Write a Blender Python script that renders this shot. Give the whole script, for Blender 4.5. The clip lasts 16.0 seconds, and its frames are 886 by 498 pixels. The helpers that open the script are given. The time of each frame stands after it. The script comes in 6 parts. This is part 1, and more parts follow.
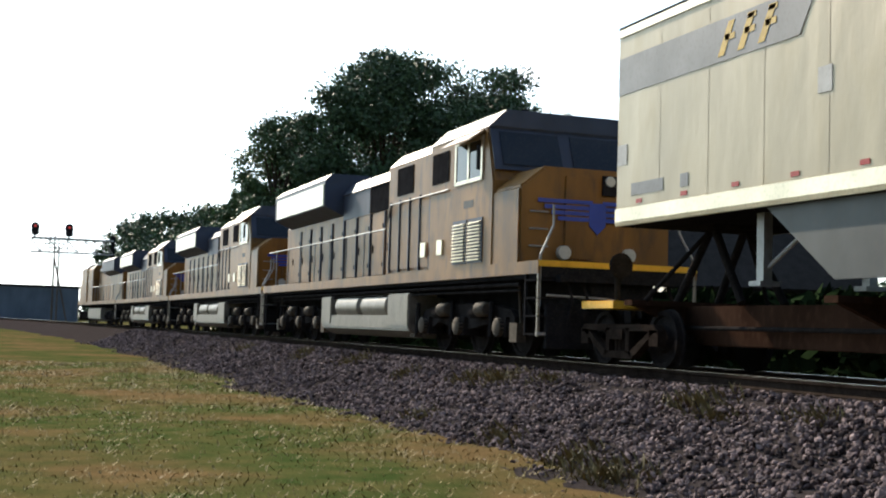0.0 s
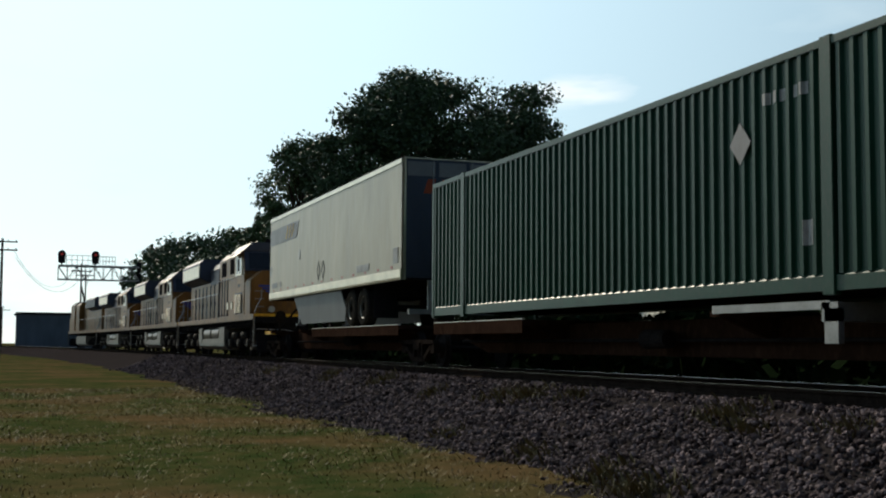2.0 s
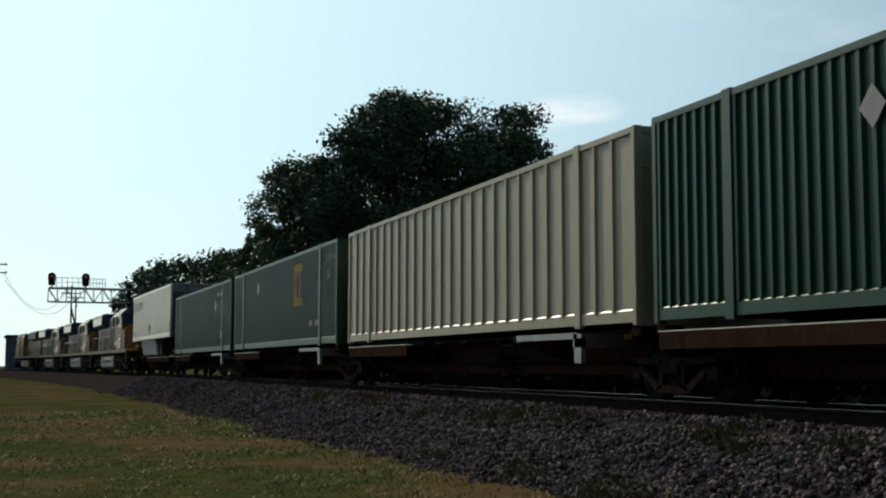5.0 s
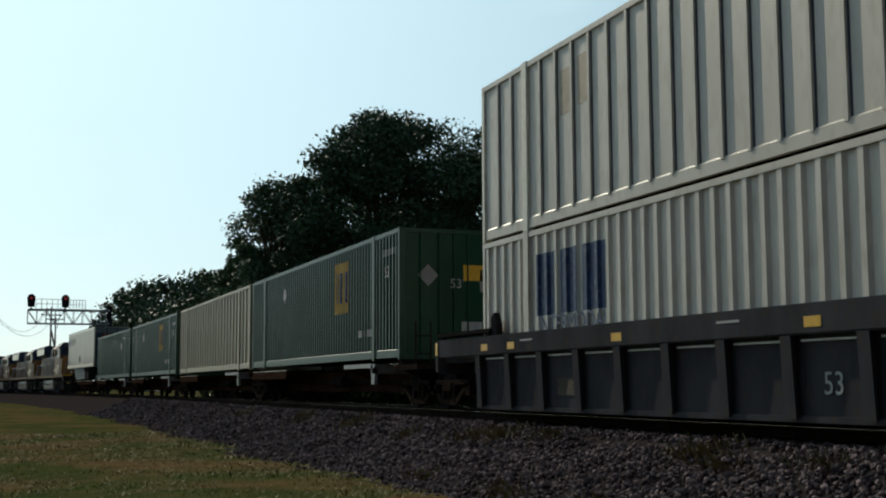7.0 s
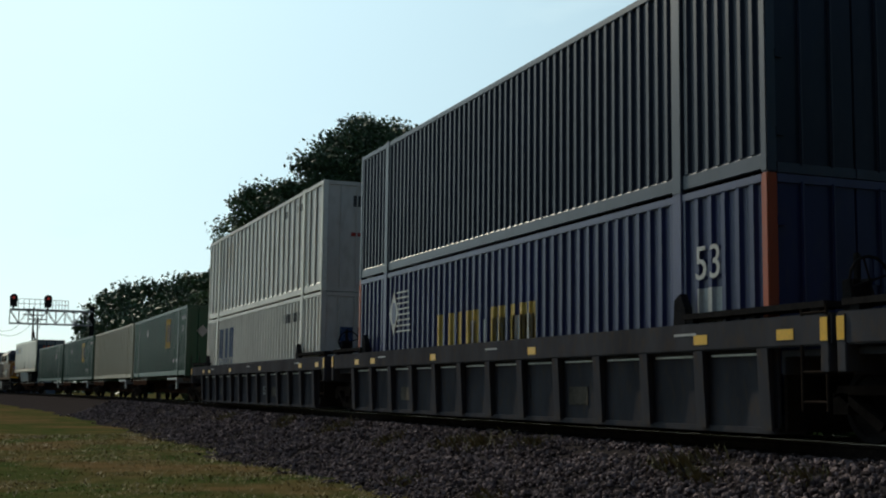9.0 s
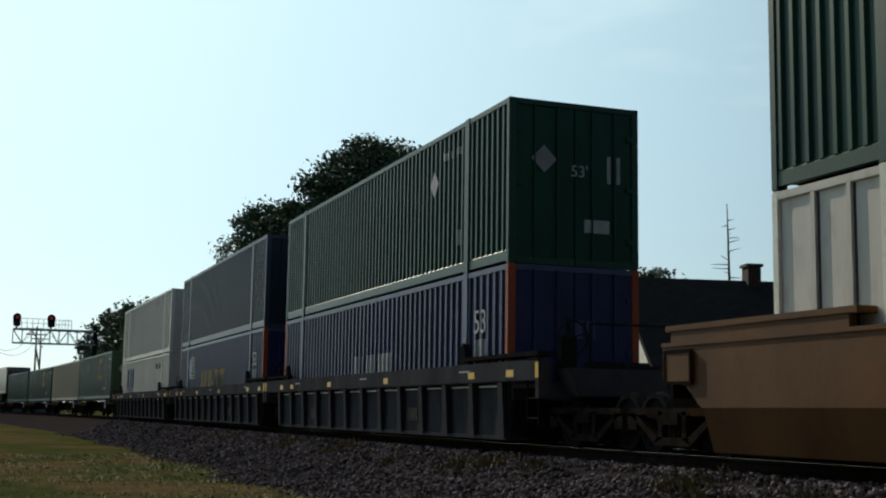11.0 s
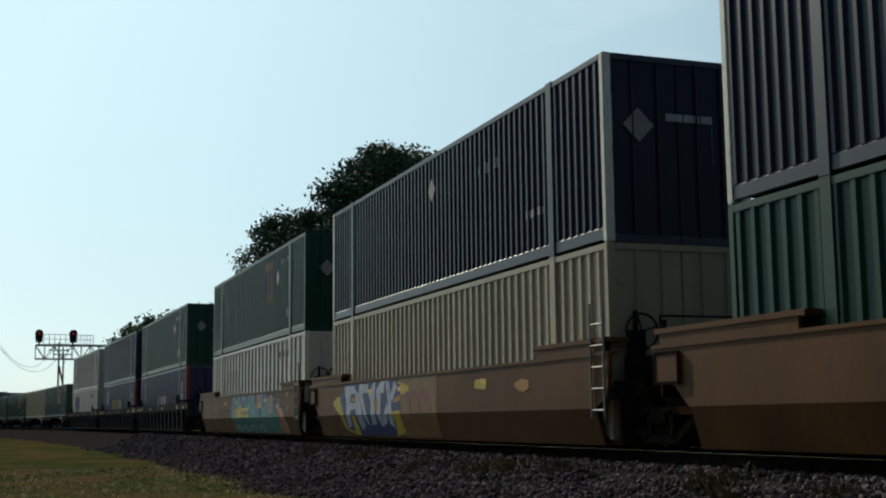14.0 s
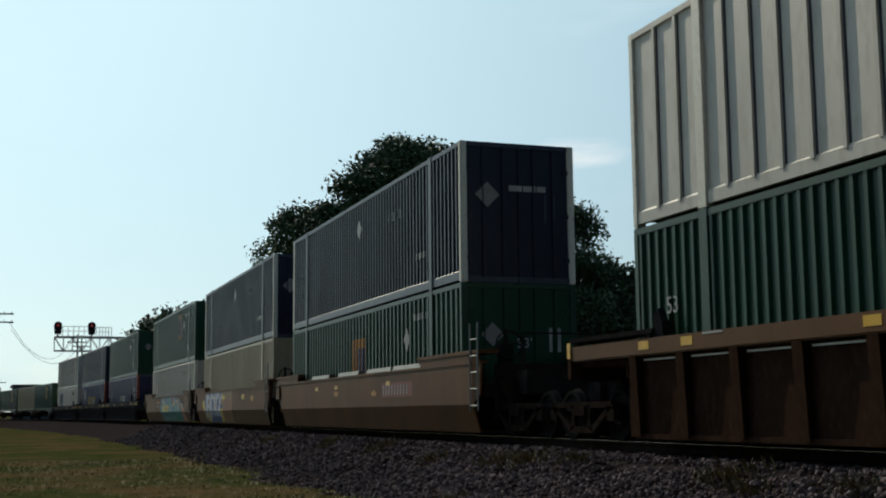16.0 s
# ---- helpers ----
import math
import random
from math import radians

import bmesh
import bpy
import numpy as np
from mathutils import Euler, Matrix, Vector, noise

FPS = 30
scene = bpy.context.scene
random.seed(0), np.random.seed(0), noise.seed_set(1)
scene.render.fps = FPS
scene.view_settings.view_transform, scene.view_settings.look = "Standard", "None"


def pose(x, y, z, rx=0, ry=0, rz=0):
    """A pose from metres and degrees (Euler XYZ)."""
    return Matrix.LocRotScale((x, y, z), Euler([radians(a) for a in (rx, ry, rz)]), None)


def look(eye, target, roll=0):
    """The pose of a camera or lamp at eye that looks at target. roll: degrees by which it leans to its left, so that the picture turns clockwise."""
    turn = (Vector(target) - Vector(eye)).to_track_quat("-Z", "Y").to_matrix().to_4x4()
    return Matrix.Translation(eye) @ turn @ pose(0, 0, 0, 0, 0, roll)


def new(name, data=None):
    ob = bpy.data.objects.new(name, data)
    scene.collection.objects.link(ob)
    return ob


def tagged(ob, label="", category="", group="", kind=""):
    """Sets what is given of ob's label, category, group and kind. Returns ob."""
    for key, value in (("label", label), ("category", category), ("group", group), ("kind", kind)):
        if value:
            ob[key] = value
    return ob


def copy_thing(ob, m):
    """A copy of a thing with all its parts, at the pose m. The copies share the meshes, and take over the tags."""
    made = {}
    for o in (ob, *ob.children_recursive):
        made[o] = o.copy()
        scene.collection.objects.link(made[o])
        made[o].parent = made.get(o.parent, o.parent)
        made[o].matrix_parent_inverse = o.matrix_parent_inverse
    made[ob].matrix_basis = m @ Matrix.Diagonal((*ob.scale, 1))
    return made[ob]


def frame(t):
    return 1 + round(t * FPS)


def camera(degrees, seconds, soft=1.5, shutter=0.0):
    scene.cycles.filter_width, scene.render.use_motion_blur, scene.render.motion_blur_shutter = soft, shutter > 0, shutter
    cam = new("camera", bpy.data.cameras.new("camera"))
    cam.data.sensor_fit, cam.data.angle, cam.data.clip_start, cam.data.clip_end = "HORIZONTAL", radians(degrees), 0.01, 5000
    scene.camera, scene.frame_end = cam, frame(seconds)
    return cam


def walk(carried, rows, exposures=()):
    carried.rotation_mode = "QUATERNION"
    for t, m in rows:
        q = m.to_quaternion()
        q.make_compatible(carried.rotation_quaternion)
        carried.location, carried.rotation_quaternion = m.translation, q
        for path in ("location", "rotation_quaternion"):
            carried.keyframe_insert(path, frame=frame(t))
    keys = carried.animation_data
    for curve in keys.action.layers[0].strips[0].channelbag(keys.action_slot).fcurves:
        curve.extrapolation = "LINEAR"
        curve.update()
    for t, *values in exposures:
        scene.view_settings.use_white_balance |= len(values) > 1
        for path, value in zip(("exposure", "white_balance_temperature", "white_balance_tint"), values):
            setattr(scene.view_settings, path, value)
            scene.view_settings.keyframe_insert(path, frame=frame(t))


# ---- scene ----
import itertools

DEG = 39.32
EYE = 1.55            # eye above the mown ground beside the track
RAIL = 1.05           # top of the rails
TX = 10.03            # middle of the track; the camera looks across it
cam = camera(DEG, 16.0, soft=2.05)


def aim(yaw, pitch, roll):
    return pose(0, 0, EYE, 90 + pitch, 0, yaw) @ pose(0, 0, 0, 0, 0, roll)


PATH = [
    (0, -20.20, 3.62, 1.71),
    (0.5, -18.37, 4.29, 1.00),
    (1, -18.75, 4.30, 0.75),
    (1.5, -18.98, 4.05, 0.34),
    (2, -19.06, 4.45, 0.38),
    (2.5, -19.35, 4.63, 0.34),
    (3, -19.52, 5.06, -0.10),
    (3.5, -19.57, 5.01, -0.11),
    (5.8, -19.44, 6.31, 0.00),
    (6, -19.47, 6.70, -0.46),
    (6.5, -19.91, 6.61, -0.42),
    (7, -20.34, 6.31, -0.24),
    (7.5, -20.74, 6.16, 0.17),
    (8, -20.66, 6.51, 0.94),
    (8.2, -20.98, 6.39, 1.02),
    (10.3, -20.97, 7.15, 0.16),
    (10.5, -21.21, 7.07, 0.08),
    (11, -20.86, 7.58, 0.87),
    (11.5, -20.06, 7.33, 0.29),
    (12, -20.19, 7.55, 0.09),
    (12.5, -20.23, 7.83, -0.13),
    (13, -20.10, 7.98, -0.26),
    (13.5, -20.06, 7.94, -0.70),
    (14, -20.02, 7.80, -0.66),
    (14.5, -19.55, 8.04, 0.19),
    (15, -18.90, 8.31, 0.04),
    (15.5, -19.40, 8.38, -0.44),
    (16, -19.23, 7.45, -0.58),
]
walk(cam, [(t, aim(a, b, c)) for t, a, b, c in PATH],
     exposures=[(0.0, 1.65, 6350, 11), (0.3, 1.2, 6350, 10), (0.6, 0.6, 6300, 8), (1.0, 0.28, 6250, 6), (2.0, 0.2, 6250, 6), (3.5, 0.12, 6250, 5),
                (7.0, 0.0, 6200, 3), (10.5, 0.08, 6200, 3), (12.0, -0.03, 6200, 3), (16.0, -0.12, 6150, 3)])

# ---- light ----
SUN_AZ, SUN_EL = 10.0, 31.0      # degrees to the left of the track's heading, and above the horizon
world = bpy.data.worlds.new("sky")
scene.world = world
world.use_nodes = True
wn, wl = world.node_tree.nodes, world.node_tree.links
wn.clear()
sky = wn.new("ShaderNodeTexSky")
sky.sky_type = "NISHITA"
sky.sun_disc = False
sky.sun_elevation = radians(SUN_EL)
sky.sun_rotation = radians(-SUN_AZ)
sky.air_density, sky.dust_density, sky.ozone_density = 1.0, 1.0, 1.6
tc = wn.new("ShaderNodeTexCoord")
cmap = wn.new("ShaderNodeMapping")
cmap.inputs["Scale"].default_value = (5.0, 5.0, 16.0)
cn = wn.new("ShaderNodeTexNoise")
cn.inputs["Scale"].default_value = 1.0
cn.inputs["Detail"].default_value = 5
cr = wn.new("ShaderNodeValToRGB")
cr.color_ramp.elements[0].position, cr.color_ramp.elements[1].position = 0.56, 0.72
cr.color_ramp.elements[1].color = (0.55, 0.55, 0.55, 1)
cmix = wn.new("ShaderNodeMixRGB")
cmix.inputs[2].default_value = (9.0, 9.4, 9.8, 1)
bg = wn.new("ShaderNodeBackground")
bg.inputs["Strength"].default_value = 0.055
wo = wn.new("ShaderNodeOutputWorld")
wl.new(tc.outputs["Generated"], cmap.inputs["Vector"])
wl.new(cmap.outputs["Vector"], cn.inputs["Vector"])
wl.new(cn.outputs["Fac"], cr.inputs["Fac"])
wl.new(cr.outputs["Color"], cmix.inputs[0])
wl.new(sky.outputs["Color"], cmix.inputs[1])
# a long thin cloud low over the trees
_ca, _ce = radians(25.2), radians(11.7)
away = wn.new("ShaderNodeVectorMath")
away.operation = "SUBTRACT"
away.inputs[1].default_value = (math.sin(_ca) * math.cos(_ce), math.cos(_ca) * math.cos(_ce), math.sin(_ce))
flat = wn.new("ShaderNodeVectorMath")
flat.operation = "MULTIPLY"
flat.inputs[1].default_value = (1.0, 1.0, 3.2)
dotp = wn.new("ShaderNodeVectorMath")
dotp.operation = "LENGTH"
wl.new(tc.outputs["Generated"], away.inputs[0])
wl.new(away.outputs["Vector"], flat.inputs[0])
wl.new(flat.outputs["Vector"], dotp.inputs[0])
near = wn.new("ShaderNodeMapRange")
near.inputs["From Min"].default_value, near.inputs["From Max"].default_value = 0.075, 0.015
wl.new(dotp.outputs["Value"], near.inputs["Value"])
puff_map = wn.new("ShaderNodeMapping")
puff_map.inputs["Scale"].default_value = (16.0, 16.0, 70.0)
wl.new(tc.outputs["Generated"], puff_map.inputs["Vector"])
puff = wn.new("ShaderNodeTexNoise")
puff.inputs["Scale"].default_value, puff.inputs["Detail"].default_value = 1.0, 6
wl.new(puff_map.outputs["Vector"], puff.inputs["Vector"])
prod = wn.new("ShaderNodeMath")
prod.operation = "MULTIPLY"
wl.new(near.outputs["Result"], prod.inputs[0])
wl.new(puff.outputs["Fac"], prod.inputs[1])
pr = wn.new("ShaderNodeMapRange")
pr.inputs["From Min"].default_value, pr.inputs["From Max"].default_value = 0.22, 0.5
pr.inputs["To Max"].default_value = 0.8
wl.new(prod.outputs["Value"], pr.inputs["Value"])
cloud = wn.new("ShaderNodeMixRGB")
cloud.inputs[2].default_value = (16.5, 17.0, 17.2, 1)
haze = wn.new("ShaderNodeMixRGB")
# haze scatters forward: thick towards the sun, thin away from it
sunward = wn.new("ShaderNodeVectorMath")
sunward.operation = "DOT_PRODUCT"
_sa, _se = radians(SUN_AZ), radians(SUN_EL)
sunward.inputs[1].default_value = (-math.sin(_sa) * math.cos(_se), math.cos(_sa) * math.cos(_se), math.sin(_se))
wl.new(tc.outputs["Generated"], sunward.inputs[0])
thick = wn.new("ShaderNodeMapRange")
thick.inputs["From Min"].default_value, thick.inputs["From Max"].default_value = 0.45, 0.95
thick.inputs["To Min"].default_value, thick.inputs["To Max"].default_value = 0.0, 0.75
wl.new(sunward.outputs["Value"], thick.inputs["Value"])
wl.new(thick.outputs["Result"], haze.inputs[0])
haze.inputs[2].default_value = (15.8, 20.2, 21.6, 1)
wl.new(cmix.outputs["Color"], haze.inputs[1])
wl.new(pr.outputs["Result"], cloud.inputs[0])
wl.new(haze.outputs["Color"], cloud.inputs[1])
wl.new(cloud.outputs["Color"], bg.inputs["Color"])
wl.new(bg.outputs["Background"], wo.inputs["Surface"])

sun_data = bpy.data.lights.new("sun", "SUN")
sun_data.energy, sun_data.angle, sun_data.color = 3.2, radians(0.8), (1.0, 0.86, 0.68)
sun = new("sun", sun_data)
_a, _e = radians(SUN_AZ), radians(SUN_EL)
sun.matrix_world = look((0, 0, 0), (math.sin(_a) * math.cos(_e), -math.cos(_a) * math.cos(_e), -math.sin(_e)))


# ---- materials ----
def mat(name, color, rough=0.6, metal=0.0, vary=0.25, scale=3.0, streak=0.0, bump=0.1, bscale=30.0,
        dirt=(0.08, 0.065, 0.05), dirty=0.25, spec=0.28, rnd=0.0, island=0.0):
    """Paint, metal, wood or stone: base colour with two scales of variation, dirt and fine relief."""
    m = bpy.data.materials.new(name)
    m.use_nodes = True
    n, l = m.node_tree.nodes, m.node_tree.links
    b = n["Principled BSDF"]
    co = n.new("ShaderNodeTexCoord")
    mp = n.new("ShaderNodeMapping")
    mp.inputs["Scale"].default_value = (1, 1, 1 - 0.85 * streak)
    l.new(co.outputs["Object"], mp.inputs["Vector"])
    big = n.new("ShaderNodeTexNoise")
    big.inputs["Scale"].default_value, big.inputs["Detail"].default_value = scale, 6
    l.new(mp.outputs["Vector"], big.inputs["Vector"])
    fine = n.new("ShaderNodeTexNoise")
    fine.inputs["Scale"].default_value, fine.inputs["Detail"].default_value = bscale, 4
    l.new(mp.outputs["Vector"], fine.inputs["Vector"])
    ramp = n.new("ShaderNodeValToRGB")
    c0 = [c * (1 - vary) for c in color]
    c1 = [min(1, c * (1 + vary * 0.7)) for c in color]
    ramp.color_ramp.elements[0].color, ramp.color_ramp.elements[0].position = (*c0, 1), 0.3
    ramp.color_ramp.elements[1].color, ramp.color_ramp.elements[1].position = (*c1, 1), 0.7
    l.new(big.outputs["Fac"], ramp.inputs["Fac"])
    mix = n.new("ShaderNodeMixRGB")
    mix.inputs[2].default_value = (*dirt, 1)
    dr = n.new("ShaderNodeValToRGB")
    dr.color_ramp.elements[0].position, dr.color_ramp.elements[1].position = 0.5, 0.78
    dr.color_ramp.elements[1].color = (dirty, dirty, dirty, 1)
    l.new(fine.outputs["Fac"], dr.inputs["Fac"])
    l.new(dr.outputs["Color"], mix.inputs[0])
    l.new(ramp.outputs["Color"], mix.inputs[1])
    last = mix.outputs["Color"]
    if rnd or island:
        src = n.new("ShaderNodeObjectInfo").outputs["Random"] if rnd else n.new("ShaderNodeNewGeometry").outputs["Random Per Island"]
        k = rnd or island
        mr = n.new("ShaderNodeMapRange")
        mr.inputs["To Min"].default_value, mr.inputs["To Max"].default_value = 1 - k, 1 + k
        l.new(src, mr.inputs["Value"])
        hv = n.new("ShaderNodeHueSaturation")
        l.new(mr.outputs["Result"], hv.inputs["Value"])
        l.new(last, hv.inputs["Color"])
        last = hv.outputs["Color"]
    l.new(last, b.inputs["Base Color"])
    b.inputs["Roughness"].default_value, b.inputs["Metallic"].default_value = rough, metal
    b.inputs["Specular IOR Level"].default_value = spec
    if bump:
        bp = n.new("ShaderNodeBump")
        bp.inputs["Strength"].default_value, bp.inputs["Distance"].default_value = bump, 0.02
        l.new(fine.outputs["Fac"], bp.inputs["Height"])
        l.new(bp.outputs["Normal"], b.inputs["Normal"])
    return m


def glow(name, color, strength):
    m = bpy.data.materials.new(name)
    m.use_nodes = True
    b = m.node_tree.nodes["Principled BSDF"]
    b.inputs["Base Color"].default_value = (*color, 1)
    b.inputs["Emission Color"].default_value = (*color, 1)
    b.inputs["Emission Strength"].default_value = strength
    return m


GREEN = mat("green_container_paint", (0.004, 0.046, 0.022), 0.38, 0, 0.3, 1.2, 0.8, 0.05, 9, dirt=(0.02, 0.04, 0.026), dirty=0.3, spec=0.25)
GREEN2 = mat("green_rail_paint", (0.009, 0.05, 0.027), 0.4, 0, 0.2, 2, 0.5, 0.05, 20, dirty=0.3, spec=0.3)
NAVY = mat("slate_blue_paint", (0.012, 0.017, 0.036), 0.38, 0, 0.25, 1.2, 0.8, 0.05, 9, dirt=(0.04, 0.042, 0.05), dirty=0.2, spec=0.24)
NAVY2 = mat("slate_blue_rail_paint", (0.042, 0.053, 0.08), 0.4, 0, 0.2, 2, 0.5, 0.05, 20, dirty=0.25, spec=0.3)
PURPLE = mat("dark_blue_paint", (0.012, 0.016, 0.074), 0.38, 0, 0.25, 1.2, 0.8, 0.05, 9, dirty=0.2, spec=0.3)
PURPLE2 = mat("dark_blue_rail_paint", (0.06, 0.065, 0.14), 0.4, 0, 0.2, 2, 0.5, 0.05, 20, dirty=0.25, spec=0.3)
ORANGE = mat("orange_paint", (0.33, 0.06, 0.02), 0.5, 0, 0.2, 2, 0.5, 0.05, 20)
WHITE = mat("worn_white_paint", (0.58, 0.53, 0.46), 0.42, 0, 0.12, 0.9, 0.7, 0.08, 6, dirt=(0.32, 0.26, 0.18), dirty=0.45, spec=0.3)
CREAM = mat("cream_paint", (0.4, 0.335, 0.225), 0.42, 0, 0.12, 1.0, 0.7, 0.08, 6, dirt=(0.3, 0.24, 0.15), dirty=0.4, spec=0.3)
PALE = mat("pale_rib_paint", (0.75, 0.72, 0.62), 0.5, 0, 0.1, 2, 0.5, 0.05, 20, dirt=(0.3, 0.25, 0.18), dirty=0.4)
SILVER = mat("grimy_aluminium", (0.34, 0.285, 0.2), 0.36, 0.35, 0.16, 1.1, 0.75, 0.9, 2.2, dirt=(0.28, 0.22, 0.13), dirty=0.6)
ALU = mat("bare_aluminium", (0.62, 0.54, 0.4), 0.3, 0.7, 0.15, 2, 0.0, 0.05, 20)
STRIPE = mat("grey_stripe_film", (0.2, 0.2, 0.2), 0.45, 0, 0.15, 2, 0.3, 0.03, 20)
YELLOW = mat("yellow_paint", (0.75, 0.42, 0.03), 0.5, 0, 0.2, 3, 0.3, 0.03, 25)
BRASSY = mat("faded_yellow_film", (0.5, 0.33, 0.06), 0.5, 0, 0.2, 3, 0.3, 0.03, 25)
ARMOUR = mat("locomotive_yellow_paint", (0.2, 0.098, 0.024), 0.42, 0, 0.4, 1.1, 0.75, 0.06, 5, dirt=(0.045, 0.036, 0.028), dirty=0.75, spec=0.2)
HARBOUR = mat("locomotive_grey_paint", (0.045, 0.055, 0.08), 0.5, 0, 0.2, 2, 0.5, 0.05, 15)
BLUE = mat("wing_blue_film", (0.03, 0.06, 0.33), 0.45, 0, 0.12, 3, 0, 0.02, 20)
LETTER_BLUE = mat("letter_blue_paint", (0.022, 0.045, 0.12), 0.5, 0, 0.3, 3, 0.3, 0.03, 12, dirt=(0.3, 0.3, 0.3), dirty=0.4)
LETTER_WHITE = mat("letter_white_paint", (0.38, 0.38, 0.37), 0.55, 0, 0.2, 4, 0.2, 0.02, 20)
LETTER_BLACK = mat("letter_dark_paint", (0.05, 0.05, 0.05), 0.6, 0, 0.2, 4, 0.2, 0.02, 20)
PLACARD = mat("placard_film", (0.27, 0.255, 0.25), 0.5, 0, 0.15, 5, 0, 0.02, 20)
RED_TAPE = mat("red_reflector", (0.35, 0.04, 0.03), 0.35, 0, 0.1, 5, 0, 0.0, 20)
YELLOW_TAPE = mat("yellow_reflector", (0.7, 0.4, 0.03), 0.3, 0, 0.1, 5, 0, 0.0, 20)
GREY_CAR = mat("grey_car_paint", (0.062, 0.06, 0.066), 0.55, 0, 0.3, 1.5, 0.6, 0.1, 8, dirt=(0.09, 0.065, 0.045), dirty=0.6, spec=0.0)
BROWN_CAR = mat("yellow_brown_car_paint", (0.115, 0.049, 0.015), 0.55, 0, 0.3, 1.0, 0.5, 0.08, 8, dirt=(0.06, 0.034, 0.02), dirty=0.5, spec=0.12)
RUST_CAR = mat("rusty_brown_car_paint", (0.04, 0.022, 0.015), 0.65, 0, 0.3, 1.5, 0.5, 0.12, 10, dirt=(0.08, 0.045, 0.03), dirty=0.6, spec=0.0)
RUST = mat("rusty_steel", (0.024, 0.018, 0.015), 0.85, 0.0, 0.35, 4, 0.2, 0.2, 25, spec=0.0)
STEEL = mat("truck_steel", (0.022, 0.02, 0.02), 0.8, 0.0, 0.3, 4, 0, 0.2, 25, spec=0.0)
SHINY = mat("polished_tread", (0.5, 0.48, 0.45), 0.25, 1.0, 0.1, 5, 0, 0.02, 30)
BLACK = mat("black_paint", (0.018, 0.018, 0.02), 0.6, 0, 0.3, 4, 0, 0.1, 25, spec=0.0)
DUSTY = mat("dusty_steel", (0.075, 0.062, 0.048), 0.8, 0.0, 0.3, 4, 0, 0.2, 25, dirt=(0.16, 0.13, 0.1), dirty=0.5, spec=0.1)
TANK = mat("tank_grey_paint", (0.2, 0.18, 0.145), 0.45, 0.1, 0.2, 3, 0.3, 0.05, 15, dirty=0.5)
RUBBER = mat("tyre_rubber", (0.025, 0.024, 0.022), 0.85, 0, 0.2, 6, 0, 0.15, 40, dirt=(0.16, 0.13, 0.09), dirty=0.5, spec=0.0)
SKIRT = mat("skirt_panel", (0.07, 0.075, 0.073), 0.5, 0, 0.25, 1.5, 0.3, 0.05, 12)
TIE = mat("weathered_tie_wood", (0.085, 0.068, 0.052), 0.85, 0, 0.35, 6, 0, 0.35, 40, rnd=0.3, spec=0.0)
STONE = mat("ballast_stone", (0.125, 0.098, 0.098), 0.75, 0, 0.35, 7, 0, 0.2, 60, island=0.8, spec=0.0)
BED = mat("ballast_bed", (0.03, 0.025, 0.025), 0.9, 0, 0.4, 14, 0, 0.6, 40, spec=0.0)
ROOF = mat("roof_shingle_dark", (0.02, 0.018, 0.018), 0.85, 0, 0.25, 3, 0, 0.3, 25, spec=0.05)
# House siding with the shade put into its colour.
SIDING = mat("grey_siding", (0.03, 0.032, 0.035), 0.7, 0, 0.15, 3, 0.3, 0.1, 20, spec=0.05)
BRICK = mat("dark_brick", (0.05, 0.03, 0.025), 0.85, 0, 0.3, 6, 0, 0.3, 30)
# Slate blue of the far siding takes the distance haze into its colour.
SHED = mat("dark_metal_siding", (0.085, 0.108, 0.135), 0.6, 0, 0.25, 0.6, 0.6, 0.1, 8)
SHED2 = mat("pale_metal_siding", (0.2, 0.26, 0.32), 0.6, 0, 0.2, 0.6, 0.6, 0.1, 8)
GALV = mat("galvanised_steel", (0.3, 0.3, 0.29), 0.55, 0.6, 0.2, 4, 0, 0.1, 25)
POLE = mat("pole_wood", (0.09, 0.075, 0.06), 0.9, 0, 0.3, 5, 0.5, 0.3, 25)
BARK = mat("bark", (0.07, 0.055, 0.042), 0.9, 0, 0.35, 5, 0.6, 0.5, 20, spec=0.0)
LEAF = mat("oak_leaf", (0.045, 0.08, 0.034), 0.6, 0, 0.35, 0.5, 0, 0.0, 8, dirty=0.0, island=0.45, spec=0.3)
LEAF2 = mat("lighter_leaf", (0.06, 0.1, 0.04), 0.6, 0, 0.35, 0.5, 0, 0.0, 8, dirty=0.0, island=0.45, spec=0.3)
# Leaf colour for the hedge, darkened for the shade under the cars.
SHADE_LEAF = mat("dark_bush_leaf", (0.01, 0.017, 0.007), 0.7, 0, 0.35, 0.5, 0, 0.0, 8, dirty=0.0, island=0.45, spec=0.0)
WEED = mat("weed_leaf", (0.11, 0.085, 0.03), 0.7, 0, 0.3, 4, 0, 0.0, 20, dirty=0.0, island=0.35)
BLADE = mat("dry_grass_blade", (0.17, 0.125, 0.035), 0.75, 0, 0.35, 0.6, 0, 0.0, 8, dirty=0.0, island=0.4)
GLASS = mat("dark_cab_glass", (0.015, 0.02, 0.025), 0.08, 0, 0.1, 4, 0, 0.0, 20, spec=0.4)
PURE_LAMP = mat("lamp_lens", (0.5, 0.5, 0.45), 0.15, 0, 0.1, 5, 0, 0, 20)
RED_SIGNAL = glow("red_signal_lens", (0.5, 0.03, 0.015), 0.12)
